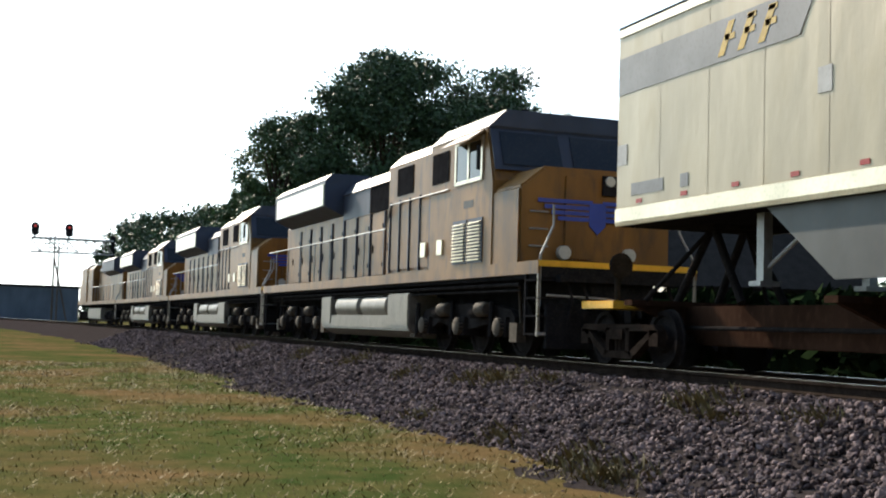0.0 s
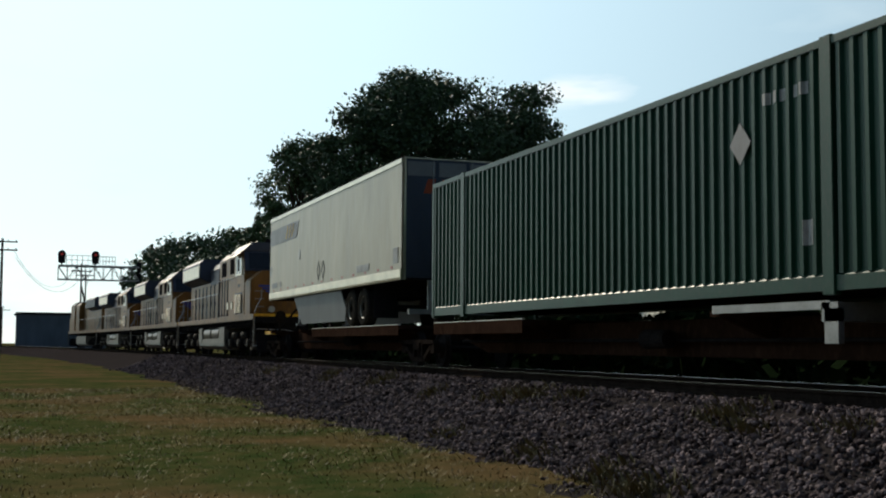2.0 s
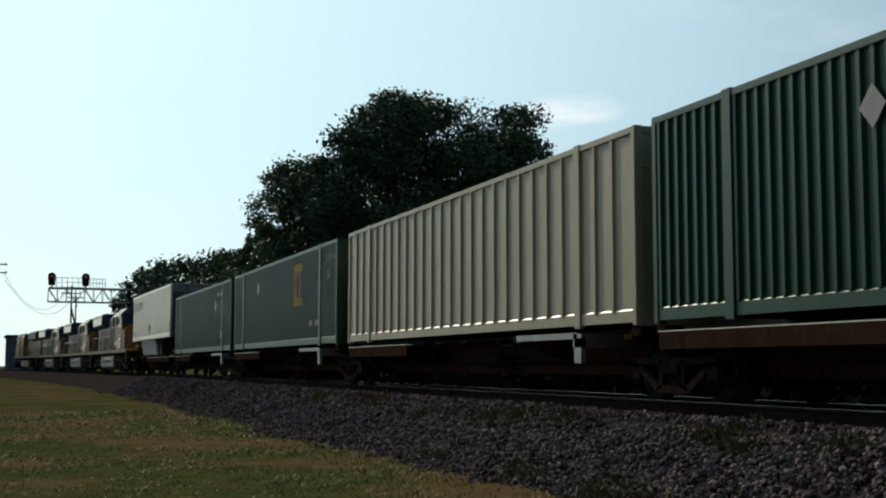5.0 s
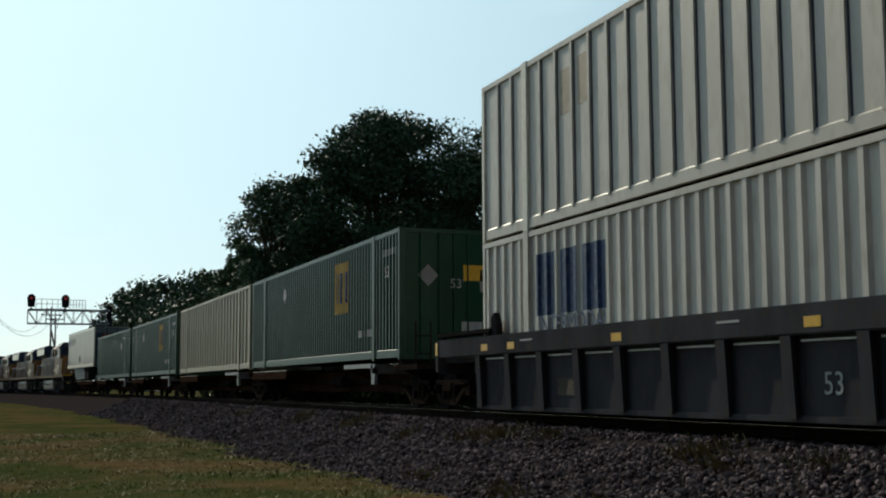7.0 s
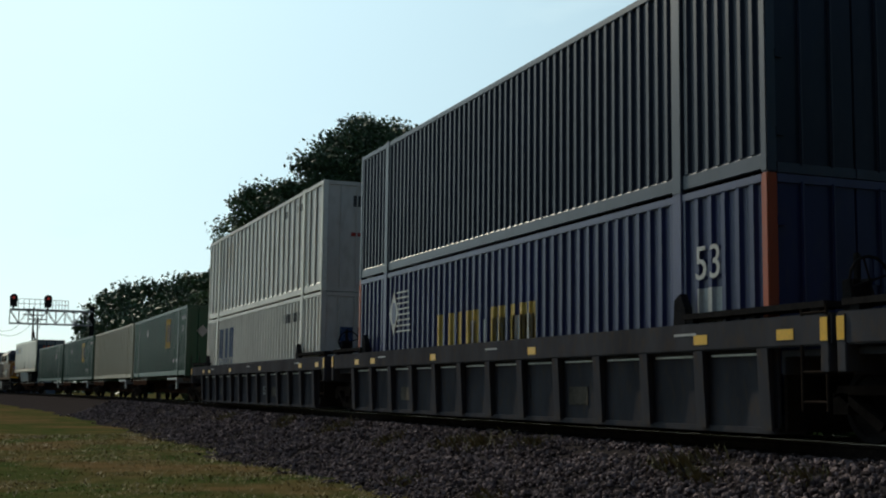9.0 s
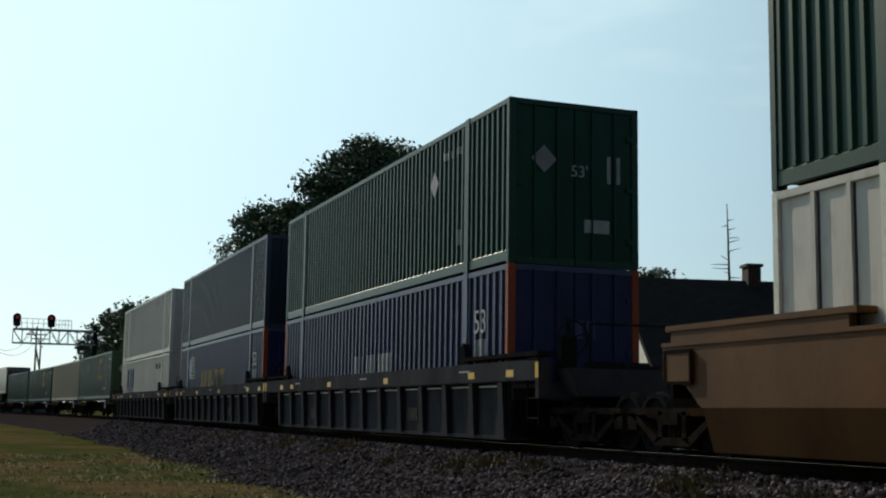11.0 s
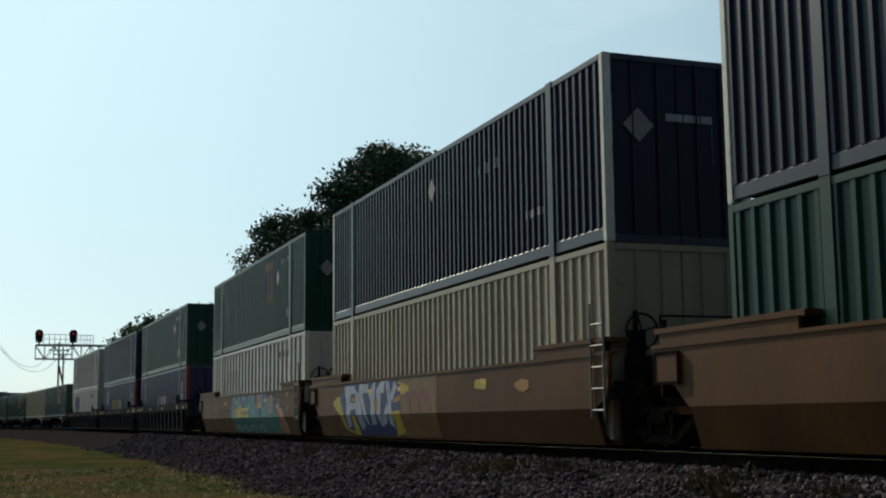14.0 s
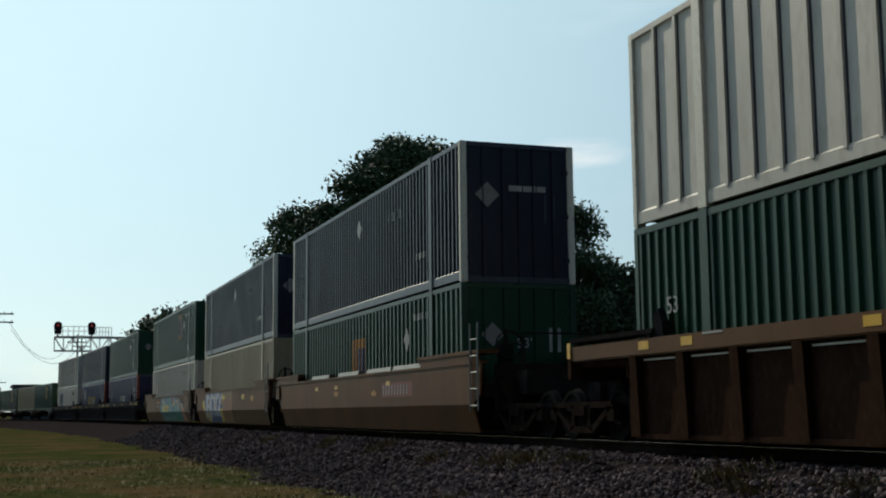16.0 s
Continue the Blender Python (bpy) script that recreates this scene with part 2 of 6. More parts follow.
SPRAY = {k: mat("spray_" + k, c, 0.5, 0, 0.25, 3, 0, 0.02, 15) for k, c in
         dict(teal=(0.07, 0.2, 0.2), jade=(0.02, 0.14, 0.10), yellow=(0.5, 0.36, 0.03), red=(0.45, 0.09, 0.04),
              white=(0.42, 0.43, 0.5), blue=(0.02, 0.03, 0.13), tan=(0.36, 0.25, 0.15), amber=(0.42, 0.2, 0.04), rust=(0.2, 0.05, 0.03), ochre=(0.175, 0.085, 0.02), grey=(0.16, 0.14, 0.14), stain=(0.4, 0.31, 0.21)).items()}


def grass_material():
    m = bpy.data.materials.new("dry_mown_grass")
    m.use_nodes = True
    n, l = m.node_tree.nodes, m.node_tree.links
    b = n["Principled BSDF"]
    co = n.new("ShaderNodeTexCoord")
    cols = []
    for sc, det in ((0.22, 4), (1.6, 6), (28.0, 5)):
        t = n.new("ShaderNodeTexNoise")
        t.inputs["Scale"].default_value, t.inputs["Detail"].default_value = sc, det
        l.new(co.outputs["Object"], t.inputs["Vector"])
        cols.append(t)
    r1 = n.new("ShaderNodeValToRGB")
    r1.color_ramp.elements[0].position, r1.color_ramp.elements[1].position = 0.46, 0.6
    r1.color_ramp.elements[0].color = (0.026, 0.048, 0.012, 1)
    r1.color_ramp.elements[1].color = (0.098, 0.064, 0.03, 1)
    l.new(cols[0].outputs["Fac"], r1.inputs["Fac"])
    r2 = n.new("ShaderNodeValToRGB")
    r2.color_ramp.elements[0].position, r2.color_ramp.elements[1].position = 0.35, 0.68
    r2.color_ramp.elements[0].color = (0.034, 0.036, 0.014, 1)
    r2.color_ramp.elements[1].color = (0.125, 0.08, 0.038, 1)
    l.new(cols[1].outputs["Fac"], r2.inputs["Fac"])
    mx = n.new("ShaderNodeMixRGB")
    mx.inputs[0].default_value = 0.4
    l.new(r1.outputs["Color"], mx.inputs[1])
    l.new(r2.outputs["Color"], mx.inputs[2])
    ml = n.new("ShaderNodeMixRGB")
    ml.blend_type = "OVERLAY"
    ml.inputs[0].default_value = 0.45
    l.new(mx.outputs["Color"], ml.inputs[1])
    l.new(cols[2].outputs["Fac"], ml.inputs[2])
    l.new(ml.outputs["Color"], b.inputs["Base Color"])
    b.inputs["Roughness"].default_value = 0.9
    b.inputs["Specular IOR Level"].default_value = 0.0
    bp = n.new("ShaderNodeBump")
    bp.inputs["Strength"].default_value, bp.inputs["Distance"].default_value = 0.35, 0.04
    l.new(cols[2].outputs["Fac"], bp.inputs["Height"])
    l.new(bp.outputs["Normal"], b.inputs["Normal"])
    return m


GRASS = grass_material()


# ---- building helpers ----
class Form:
    """Collects boxes, prisms and tubes into one mesh."""

    def __init__(self):
        self.v, self.f = [], []

    def add(self, verts, faces):
        k = len(self.v)
        self.v += [tuple(p) for p in verts]
        self.f += [tuple(k + i for i in q) for q in faces]
        return self

    def box(self, x0, x1, y0, y1, z0, z1):
        return self.add([(x0, y0, z0), (x1, y0, z0), (x1, y1, z0), (x0, y1, z0), (x0, y0, z1), (x1, y0, z1), (x1, y1, z1), (x0, y1, z1)],
                        [(3, 2, 1, 0), (4, 5, 6, 7), (0, 1, 5, 4), (1, 2, 6, 5), (2, 3, 7, 6), (3, 0, 4, 7)])

    def prism(self, outline, a, b, axis="x"):
        """An outline in the plane across axis, drawn from a to b."""
        def at(p, k):
            return {"x": (k, p[0], p[1]), "y": (p[0], k, p[1]), "z": (p[0], p[1], k)}[axis]
        n = len(outline)
        v = [at(p, a) for p in outline] + [at(p, b) for p in outline]
        return self.add(v, [tuple(range(n))[::-1], tuple(range(n, 2 * n))] + [(i, (i + 1) % n, n + (i + 1) % n, n + i) for i in range(n)])

    def tube(self, p, q, r, n=8, r2=None):
        p, q = Vector(p), Vector(q)
        d = (q - p).normalized()
        a = d.orthogonal().normalized()
        c = d.cross(a)
        r2 = r if r2 is None else r2
        v = [p + (a * math.cos(k * math.tau / n) + c * math.sin(k * math.tau / n)) * r for k in range(n)]
        v += [q + (a * math.cos(k * math.tau / n) + c * math.sin(k * math.tau / n)) * r2 for k in range(n)]
        return self.add(v, [tuple(range(n))[::-1], tuple(range(n, 2 * n))] + [(i, (i + 1) % n, n + (i + 1) % n, n + i) for i in range(n)])

    def lathe(self, profile, n=24, axis="x", centre=(0, 0, 0)):
        """Rings (offset along axis, radius) turned round the axis."""
        v, f = [], []
        for o, r in profile:
            for k in range(n):
                a, b = r * math.cos(k * math.tau / n), r * math.sin(k * math.tau / n)
                p = {"x": (o, a, b), "y": (a, o, b), "z": (a, b, o)}[axis]
                v.append(tuple(p[i] + centre[i] for i in range(3)))
        for j in range(len(profile) - 1):
            f += [(j * n + k, j * n + (k + 1) % n, (j + 1) * n + (k + 1) % n, (j + 1) * n + k) for k in range(n)]
        f += [tuple(range(n))[::-1], tuple(range((len(profile) - 1) * n, len(profile) * n))]
        return self.add(v, f)

    def mesh(self, name, bevel=0.0, smooth=False):
        me = bpy.data.meshes.new(name)
        me.from_pydata(self.v, [], self.f)
        bm = bmesh.new()
        bm.from_mesh(me)
        bmesh.ops.recalc_face_normals(bm, faces=bm.faces)
        if bevel:
            es = [e for e in bm.edges if e.is_manifold and e.calc_face_angle(0) > 0.9]
            bmesh.ops.bevel(bm, geom=es, offset=bevel, segments=2, affect="EDGES", clamp_overlap=True)
        bm.to_mesh(me)
        bm.free()
        if smooth:
            for p in me.polygons:
                p.use_smooth = True
            me.set_sharp_from_angle(angle=radians(40))
        return me


def part(name, form, material, parent, label="", bevel=0.0, smooth=False, at=None):
    ob = new(name, form.mesh(name, bevel, smooth))
    ob.data.materials.append(material)
    ob.parent = parent
    if at is not None:
        ob.matrix_basis = at
    if label:
        ob["label"] = label
    return ob


def twin(ob, parent, at):
    """Another part on the same mesh."""
    o = new(ob.name.split(".")[0], ob.data)
    o.parent = parent
    o.matrix_basis = at
    if "label" in ob:
        o["label"] = ob["label"]
    return o


def thing(name, label, category, group="", kind="", at=None):
    ob = new(name)
    tagged(ob, label, category, group, kind)
    if at is not None:
        ob.matrix_basis = at
    return ob


def writing(text, size, material, parent, at, name="lettering", wide=1.0):
    """Letters of the built-in font as a thin mesh. They read along local x, upright along local y."""
    cu = bpy.data.curves.new("text", "FONT")
    cu.body, cu.size, cu.extrude = text, size, 0.002
    cu.align_x, cu.align_y = "CENTER", "CENTER"
    cu.space_character = wide
    cu.resolution_u = 3
    tmp = bpy.data.objects.new("text", cu)
    scene.collection.objects.link(tmp)
    dg = bpy.context.evaluated_depsgraph_get()
    me = bpy.data.meshes.new_from_object(tmp.evaluated_get(dg))
    bpy.data.objects.remove(tmp)
    me.materials.clear()
    me.materials.append(material)
    ob = new(name, me)
    ob.parent = parent
    ob.matrix_basis = at
    return ob


# facing of lettering: on a side towards -x it reads along -y; on an end towards -y it reads along +x
def on_side(x, y, z):
    return Matrix(((0, 0, -1, x), (-1, 0, 0, y), (0, 1, 0, z), (0, 0, 0, 1)))


def on_end(x, y, z):
    return Matrix(((1, 0, 0, x), (0, 0, -1, y), (0, 1, 0, z), (0, 0, 0, 1)))


# the line runs straight, then bends gently to the left
BEND_AT, BEND_R = 50.0, 1087.0


def track_at(s, side=0.0):
    """The place s metres along the line and side metres to its right, and the heading there in degrees."""
    if s <= BEND_AT:
        return TX + side, s, 0.0
    a = (s - BEND_AT) / BEND_R
    return TX - BEND_R + (BEND_R + side) * math.cos(a), BEND_AT + (BEND_R + side) * math.sin(a), math.degrees(a)


def on_line(s, z, side=0.0):
    x, y, a = track_at(s, side)
    return pose(x, y, z, 0, 0, a)


MOVING = []


def rolls(ob, u):
    """Marks a thing as part of the train: u is its place along the track at the time when the train's own mark passes."""
    ob.matrix_basis = pose(TX, u, RAIL)
    MOVING.append((ob, u))
    return ob


# ---- ground and track ----
def ground_height(x, y):
    """Mown ground, rising to the ballast bank and falling again behind it."""
    h = 0.05 * noise.noise((x * 0.25, y * 0.25, 1.3)) + 0.02 * noise.noise((x, y, 5.1))
    return h


def bank(x):
    d = abs(x - TX)
    if d < 1.45:
        return RAIL - 0.20
    if d < 4.0:
        return RAIL - 0.20 - (d - 1.45) * (RAIL - 0.16) / 2.55
    return 0.0 - (d - 4.0) * 0.12


def sheet(name, xs, ys, zf, material, label, category, lay=None):
    """A grid of points; lay moves each one in the plan."""
    nx, ny = len(xs), len(ys)
    v = [(*(lay(x, y) if lay else (x, y)), zf(x, y)) for y in ys for x in xs]
    f = [(j * nx + i, j * nx + i + 1, (j + 1) * nx + i + 1, (j + 1) * nx + i) for j in range(ny - 1) for i in range(nx - 1)]
    me = bpy.data.meshes.new(name)
    me.from_pydata(v, [], f)
    me.materials.append(material)
    for p in me.polygons:
        p.use_smooth = True
    return tagged(new(name, me), label, category, kind="structure")


def steps(a, b, n, power=1.0):
    return [a + (b - a) * (k / n) ** power for k in range(n + 1)]


gx = [-3000, -800, -250, -90, -40] + steps(-20, 24, 88) + [30, 45, 80, 250, 800, 3000]
gy = [-3000, -700, -200, -60, -25] + steps(-10, 40, 100) + steps(42, 150, 40) + [200, 300, 500, 900, 3000]
sheet("ground", gx, gy, lambda x, y: ground_height(x, y) if abs(x) < 60 and -30 < y < 160 else 0.0, GRASS,
      "dry mown grass ground with green patches", "ground")


def ballast_height(x, y):
    wob = 0.10 * noise.noise((x * 0.9, y * 0.45, 3.3)) + 0.035 * noise.noise((x * 3, y * 3, 8.0))
    d = abs(x - TX)
    return bank(x) + (wob if d > 1.6 else 0.15 * wob) - (0.10 * max(0.0, noise.noise((y * 0.35, 2.0, x * 0.6))) if 1.9 < d < 3.2 else 0)


bx = steps(TX - 4.8, TX + 4.8, 60)
by = [-700, -300, -120, -60, -30] + steps(-15, 60, 190) + steps(61, 160, 60) + steps(165, 430, 40)
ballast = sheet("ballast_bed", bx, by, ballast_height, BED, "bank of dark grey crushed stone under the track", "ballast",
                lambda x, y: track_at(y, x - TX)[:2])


def stones():
    """Loose crushed stone on the bank: tumbled, squashed icosahedra."""
    rng = np.random.default_rng(4)
    bm = bmesh.new()
    bmesh.ops.create_icosphere(bm, subdivisions=1, radius=1.0)
    base = np.array([v.co[:] for v in bm.verts])
    tri = np.array([[v.index for v in f.verts] for f in bm.faces])
    bm.free()
    pts = []
    for y0, y1, count in ((6, 16, 9500), (16, 26, 8000), (26, 42, 7000), (42, 75, 5000)):
        for _ in range(count):
            x = rng.uniform(TX - 4.6, TX - 1.0)
            y = rng.uniform(y0, y1)
            edge = TX - 3.75 + 0.5 * noise.noise((y * 0.35, 7.7, 0)) + 0.25 * noise.noise((y * 1.3, 3.7, 0))
            if x < edge and rng.random() > math.exp((x - edge) * 5):
                continue
            pts.append((x, y, (0.020 + 0.024 * rng.random()) * (1 + max(0, y - 16) * 0.012)))
    n = len(pts)
    p = np.array(pts)
    jitter = base[None] * rng.uniform(0.65, 1.25, (n, len(base), 1))
    sc = rng.uniform(0.6, 1.3, (n, 1, 3))
    a = rng.uniform(0, math.tau, n)
    v = jitter * sc * p[:, 2][:, None, None]
    tilt = rng.uniform(-0.9, 0.9, n)
    v = np.stack([v[..., 0] * np.cos(tilt)[:, None] - v[..., 2] * np.sin(tilt)[:, None], v[..., 1],
                  v[..., 0] * np.sin(tilt)[:, None] + v[..., 2] * np.cos(tilt)[:, None]], -1)
    v = np.stack([v[..., 0] * np.cos(a)[:, None] - v[..., 1] * np.sin(a)[:, None],
                  v[..., 0] * np.sin(a)[:, None] + v[..., 1] * np.cos(a)[:, None], v[..., 2]], -1)
    z = np.array([ballast_height(q[0], q[1]) for q in pts]) + p[:, 2] * rng.uniform(0.1, 0.8, n)
    plan = np.array([track_at(q[1], q[0] - TX)[:2] for q in pts])
    v = v + np.stack([plan[:, 0], plan[:, 1], z], -1)[:, None]
    f = tri[None] + (np.arange(n) * len(base))[:, None, None]
    me = bpy.data.meshes.new("ballast_stones")
    me.from_pydata(v.reshape(-1, 3).tolist(), [], f.reshape(-1, 3).tolist())
    me.materials.append(STONE)
    tagged(new("ballast_stones", me), "loose grey and pinkish crushed stones on the bank", "gravel", kind="stuff")


stones()


def blades():
    """Short dry grass near the walk, uneven, thickest along the foot of the bank."""
    rng = np.random.default_rng(9)
    v, f = [], []
    for k in range(52000):
        y = 7 + 38 * rng.random() ** 1.5
        x = rng.uniform(-9, TX - 3.1)
        if x < y * 0.02 - 2.5 and rng.random() < 0.5:
            continue
        if x > TX - 3.8 + 0.5 * noise.noise((y * 0.35, 7.7, 0)) and rng.random() < 0.93:
            continue
        clump = noise.noise((x * 0.8, y * 0.8, 4.4))
        if clump < -0.15 and rng.random() < 0.6:
            continue
        h = (0.018 + 0.035 * rng.random()) * (1.0 + 0.9 * max(0, clump)) * (1.4 if x > 4.8 else 1.0)
        w = 0.004 + 0.004 * rng.random() + 0.0003 * y
        a, lean = rng.uniform(0, math.tau), rng.uniform(0.6, 2.2) * h
        z = max(ground_height(x, y), ballast_height(x, y) if x > TX - 4.6 else -1) - 0.01
        dx, dy = math.cos(a), math.sin(a)
        i = len(v)
        v += [(x - dy * w, y + dx * w, z), (x + dy * w, y - dx * w, z), (x + dx * lean + dy * w * 0.3, y + dy * lean - dx * w * 0.3, z + h)]
        f.append((i, i + 1, i + 2))
    me = bpy.data.meshes.new("grass_blades")
    me.from_pydata(v, [], f)
    me.materials.append(BLADE)
    tagged(new("grass_blades", me), "short dry straw-coloured grass along the ballast", "grass", kind="stuff")


blades()


def weeds(spots):
    """Low weeds that have come up through the ballast."""
    rng = random.Random(5)
    fm = Form()
    for x, y, size in spots:
        for _ in range(int(160 * size)):
            a, r = rng.uniform(0, math.tau), rng.uniform(0, 0.34) * size
            px, py = x + math.cos(a) * r, y + math.sin(a) * r * 2.0
            z = ballast_height(px, py) - 0.01
            h, w = rng.uniform(0.05, 0.17) * size, 0.011
            b = rng.uniform(0, math.tau)
            lx, ly = math.cos(b) * h * 0.8, math.sin(b) * h * 0.8
            fm.add([(px - w, py, z), (px + w, py, z), (px + lx * 0.6 + w, py + ly * 0.6, z + h * 0.7), (px + lx, py + ly, z + h)], [(0, 1, 2, 3)])
    me = bpy.data.meshes.new("weeds")
    me.from_pydata(fm.v, [], fm.f)
    me.materials.append(WEED)
    tagged(new("weeds", me), "low yellow-green weeds growing through the ballast", "weeds", kind="stuff")


weeds(((8.1, 19.0, 1.3), (8.3, 17.6, 0.9), (8.25, 13.2, 1.2), (8.0, 12.4, 0.8), (7.9, 23.5, 1.0), (8.2, 28.0, 1.2), (8.2, 10.8, 0.9), (8.1, 20.4, 1.1),
       (6.5, 15.2, 1.0), (6.4, 12.9, 1.1), (6.5, 18.5, 0.9), (8.2, 33.0, 1.2), (8.0, 40.0, 1.2), (6.2, 11.6, 1.2)))


# rails of the main track: head, web and foot, one thing each
def swept(outline, side):
    """An outline across the line, drawn along it."""
    st = [-600, -100, 0, BEND_AT] + steps(60, 430, 37)
    n = len(outline)
    v = []
    for q in st:
        for a, b in outline:
            x, y, _ = track_at(q, side + a)
            v.append((x, y, b))
    f = [(k * n + i, k * n + (i + 1) % n, (k + 1) * n + (i + 1) % n, (k + 1) * n + i) for k in range(len(st) - 1) for i in range(n)]
    return Form().add(v, f + [tuple(range(n))[::-1], tuple(range((len(st) - 1) * n, len(st) * n))])


def rail(side):
    o = [(-0.075, 0), (0.075, 0), (0.075, 0.014), (0.012, 0.035), (0.012, 0.115), (0.036, 0.125), (0.036, 0.168), (-0.036, 0.168),
         (-0.036, 0.125), (-0.012, 0.115), (-0.012, 0.035), (-0.075, 0.014)]
    ob = thing("rail", "rusty steel rail with a polished head on wooden ties", "rail", "rails of the track", at=pose(0, 0, RAIL - 0.172))
    part("rail_body", swept(o, side), RUST, ob)
    part("rail_head", swept([(-0.034, 0.165), (0.034, 0.165), (0.034, 0.172), (-0.034, 0.172)], side), SHINY, ob, "polished running surface")
    return ob


for side in (-0.7535, 0.7535):
    rail(side)

tie_mesh = Form().box(-1.3, 1.3, -0.115, 0.115, -0.14, 0.0).mesh("tie", bevel=0.012)
tie_mesh.materials.append(TIE)
ties = thing("railway_ties", "weathered wooden railway ties bedded in ballast", "railway ties", kind="structure")


# ---- the trains' running gear ----
def wheel_form(r, gauge_half=0.7535):
    fm = Form()
    for s in (-1, 1):
        c = s * gauge_half
        pr = [(c - s * 0.075, r + 0.028), (c - s * 0.045, r + 0.028), (c - s * 0.03, r), (c + s * 0.06, r - 0.004), (c + s * 0.06, r - 0.07),
              (c + s * 0.02, r - 0.09), (c + s * 0.01, 0.2), (c + s * 0.07, 0.17), (c + s * 0.07, 0.09)]
        fm.lathe(pr, 28, "x")
    return fm.lathe([(-1.0, 0.075), (1.0, 0.075)], 12, "x")


WHEEL_KEYS = {}       # first wheelset of each kind, and those that turn with it


def truck(parent, y, kind="freight"):
    """A two-axle freight truck or a three-axle locomotive truck, with its wheelsets."""
    if kind == "freight":
        r, axles, hx = 0.42, (-0.89, 0.89), 1.0
        side = [(-1.2, 0.52), (-1.05, 0.62), (-0.35, 0.66), (0.35, 0.66), (1.05, 0.62), (1.2, 0.52), (1.12, 0.34), (0.92, 0.34), (0.45, 0.16), (-0.45, 0.16),
                (-0.92, 0.34), (-1.12, 0.34)]
    else:
        r, axles, hx = 0.535, (-2.05, 0.0, 2.05), 1.08
        side = [(-2.5, 0.72), (-2.3, 0.86), (-1.2, 0.98), (1.2, 0.98), (2.3, 0.86), (2.5, 0.72), (2.45, 0.48), (1.7, 0.52), (1.4, 0.62), (0.5, 0.5), (-0.5, 0.5),
                (-1.4, 0.62), (-1.7, 0.52), (-2.45, 0.48)]
    fm = Form()
    if kind == "freight":      # open side frame: top chord, two slanting posts, bottom chord, bolster end
        for s in (-1, 1):
            a, b = sorted((s * (hx - 0.07), s * (hx + 0.07)))
            fm.prism([(-1.2, 0.5), (-1.1, 0.63), (1.1, 0.63), (1.2, 0.5), (1.0, 0.53), (-1.0, 0.53)], a, b)
            fm.prism([(-1.15, 0.55), (-1.0, 0.55), (-0.32, 0.2), (-0.45, 0.13)], a, b)
            fm.prism([(1.15, 0.55), (1.0, 0.55), (0.32, 0.2), (0.45, 0.13)], a, b)
            fm.prism([(-0.46, 0.12), (0.46, 0.12), (0.4, 0.23), (-0.4, 0.23)], a, b)
            fm.box(a, b, -0.36, -0.25, 0.2, 0.58).box(a, b, 0.25, 0.36, 0.2, 0.58)
            fm.box(a, b, -1.2, -0.95, 0.32, 0.55).box(a, b, 0.95, 1.2, 0.32, 0.55)
            fm.box(a - 0.03, b + 0.03, -0.2, 0.2, 0.40, 0.56)
            for k in (-0.11, 0.0, 0.11):
                fm.tube((s * hx, k, 0.22), (s * hx, k, 0.41), 0.045, 8)
        fm.box(-1.05, 1.05, -0.2, 0.2, 0.42, 0.62)
    else:
        for s in (-1, 1):
            a, b = sorted((s * (hx - 0.08), s * (hx + 0.08)))
            fm.prism(side, a, b)
            for q in axles:
                fm.box(s * hx - 0.16, s * hx + 0.16, q - 0.22, q + 0.22, 0.36, 0.72)
                fm.tube((s * (hx + 0.14), q, 0.535), (s * (hx + 0.24), q, 0.535), 0.17, 14)
            for q in (-1.05, 1.05):
                fm.tube((s * (hx + 0.16), q - 0.2, 0.8), (s * (hx + 0.16), q + 0.35, 0.8), 0.11, 12)
        fm.box(-1.1, 1.1, -0.4, 0.4, 0.6, 0.95)
    t = part("truck", fm, STEEL if kind != "freight" else RUST, parent, "cast steel truck side frame", at=pose(0, y, 0))
    for i, q in enumerate(axles):
        key = (kind, i)
        if key in WHEEL_KEYS:
            w = twin(WHEEL_KEYS[key][0], t, pose(0, q, r))
        else:
            w = part("wheelset", wheel_form(r), STEEL, t, "steel wheels on their axle", smooth=True, at=pose(0, q, r))
            WHEEL_KEYS[key] = [w]
            continue
        WHEEL_KEYS[key].append(w)
    return t


def coupler(parent, y, s):
    fm = Form().box(-0.09, 0.09, min(y, y + s * 0.55), max(y, y + s * 0.55), 0.72, 0.92)
    fm.prism([(-0.2, y + s * 0.5), (0.16, y + s * 0.5), (0.2, y + s * 0.75), (0.05, y + s * 0.8), (-0.02, y + s * 0.66), (-0.22, y + s * 0.78)], 0.66, 0.98, "z")
    return part("coupler", fm, STEEL, parent, "rusty knuckle coupler", bevel=0.01)


# ---- locomotives ----
def bevel_hood(w, z0, z1, c):
    return [(-w, z0), (w, z0), (w, z1 - c), (w - c, z1), (-w + c, z1), (-w, z1 - c)]


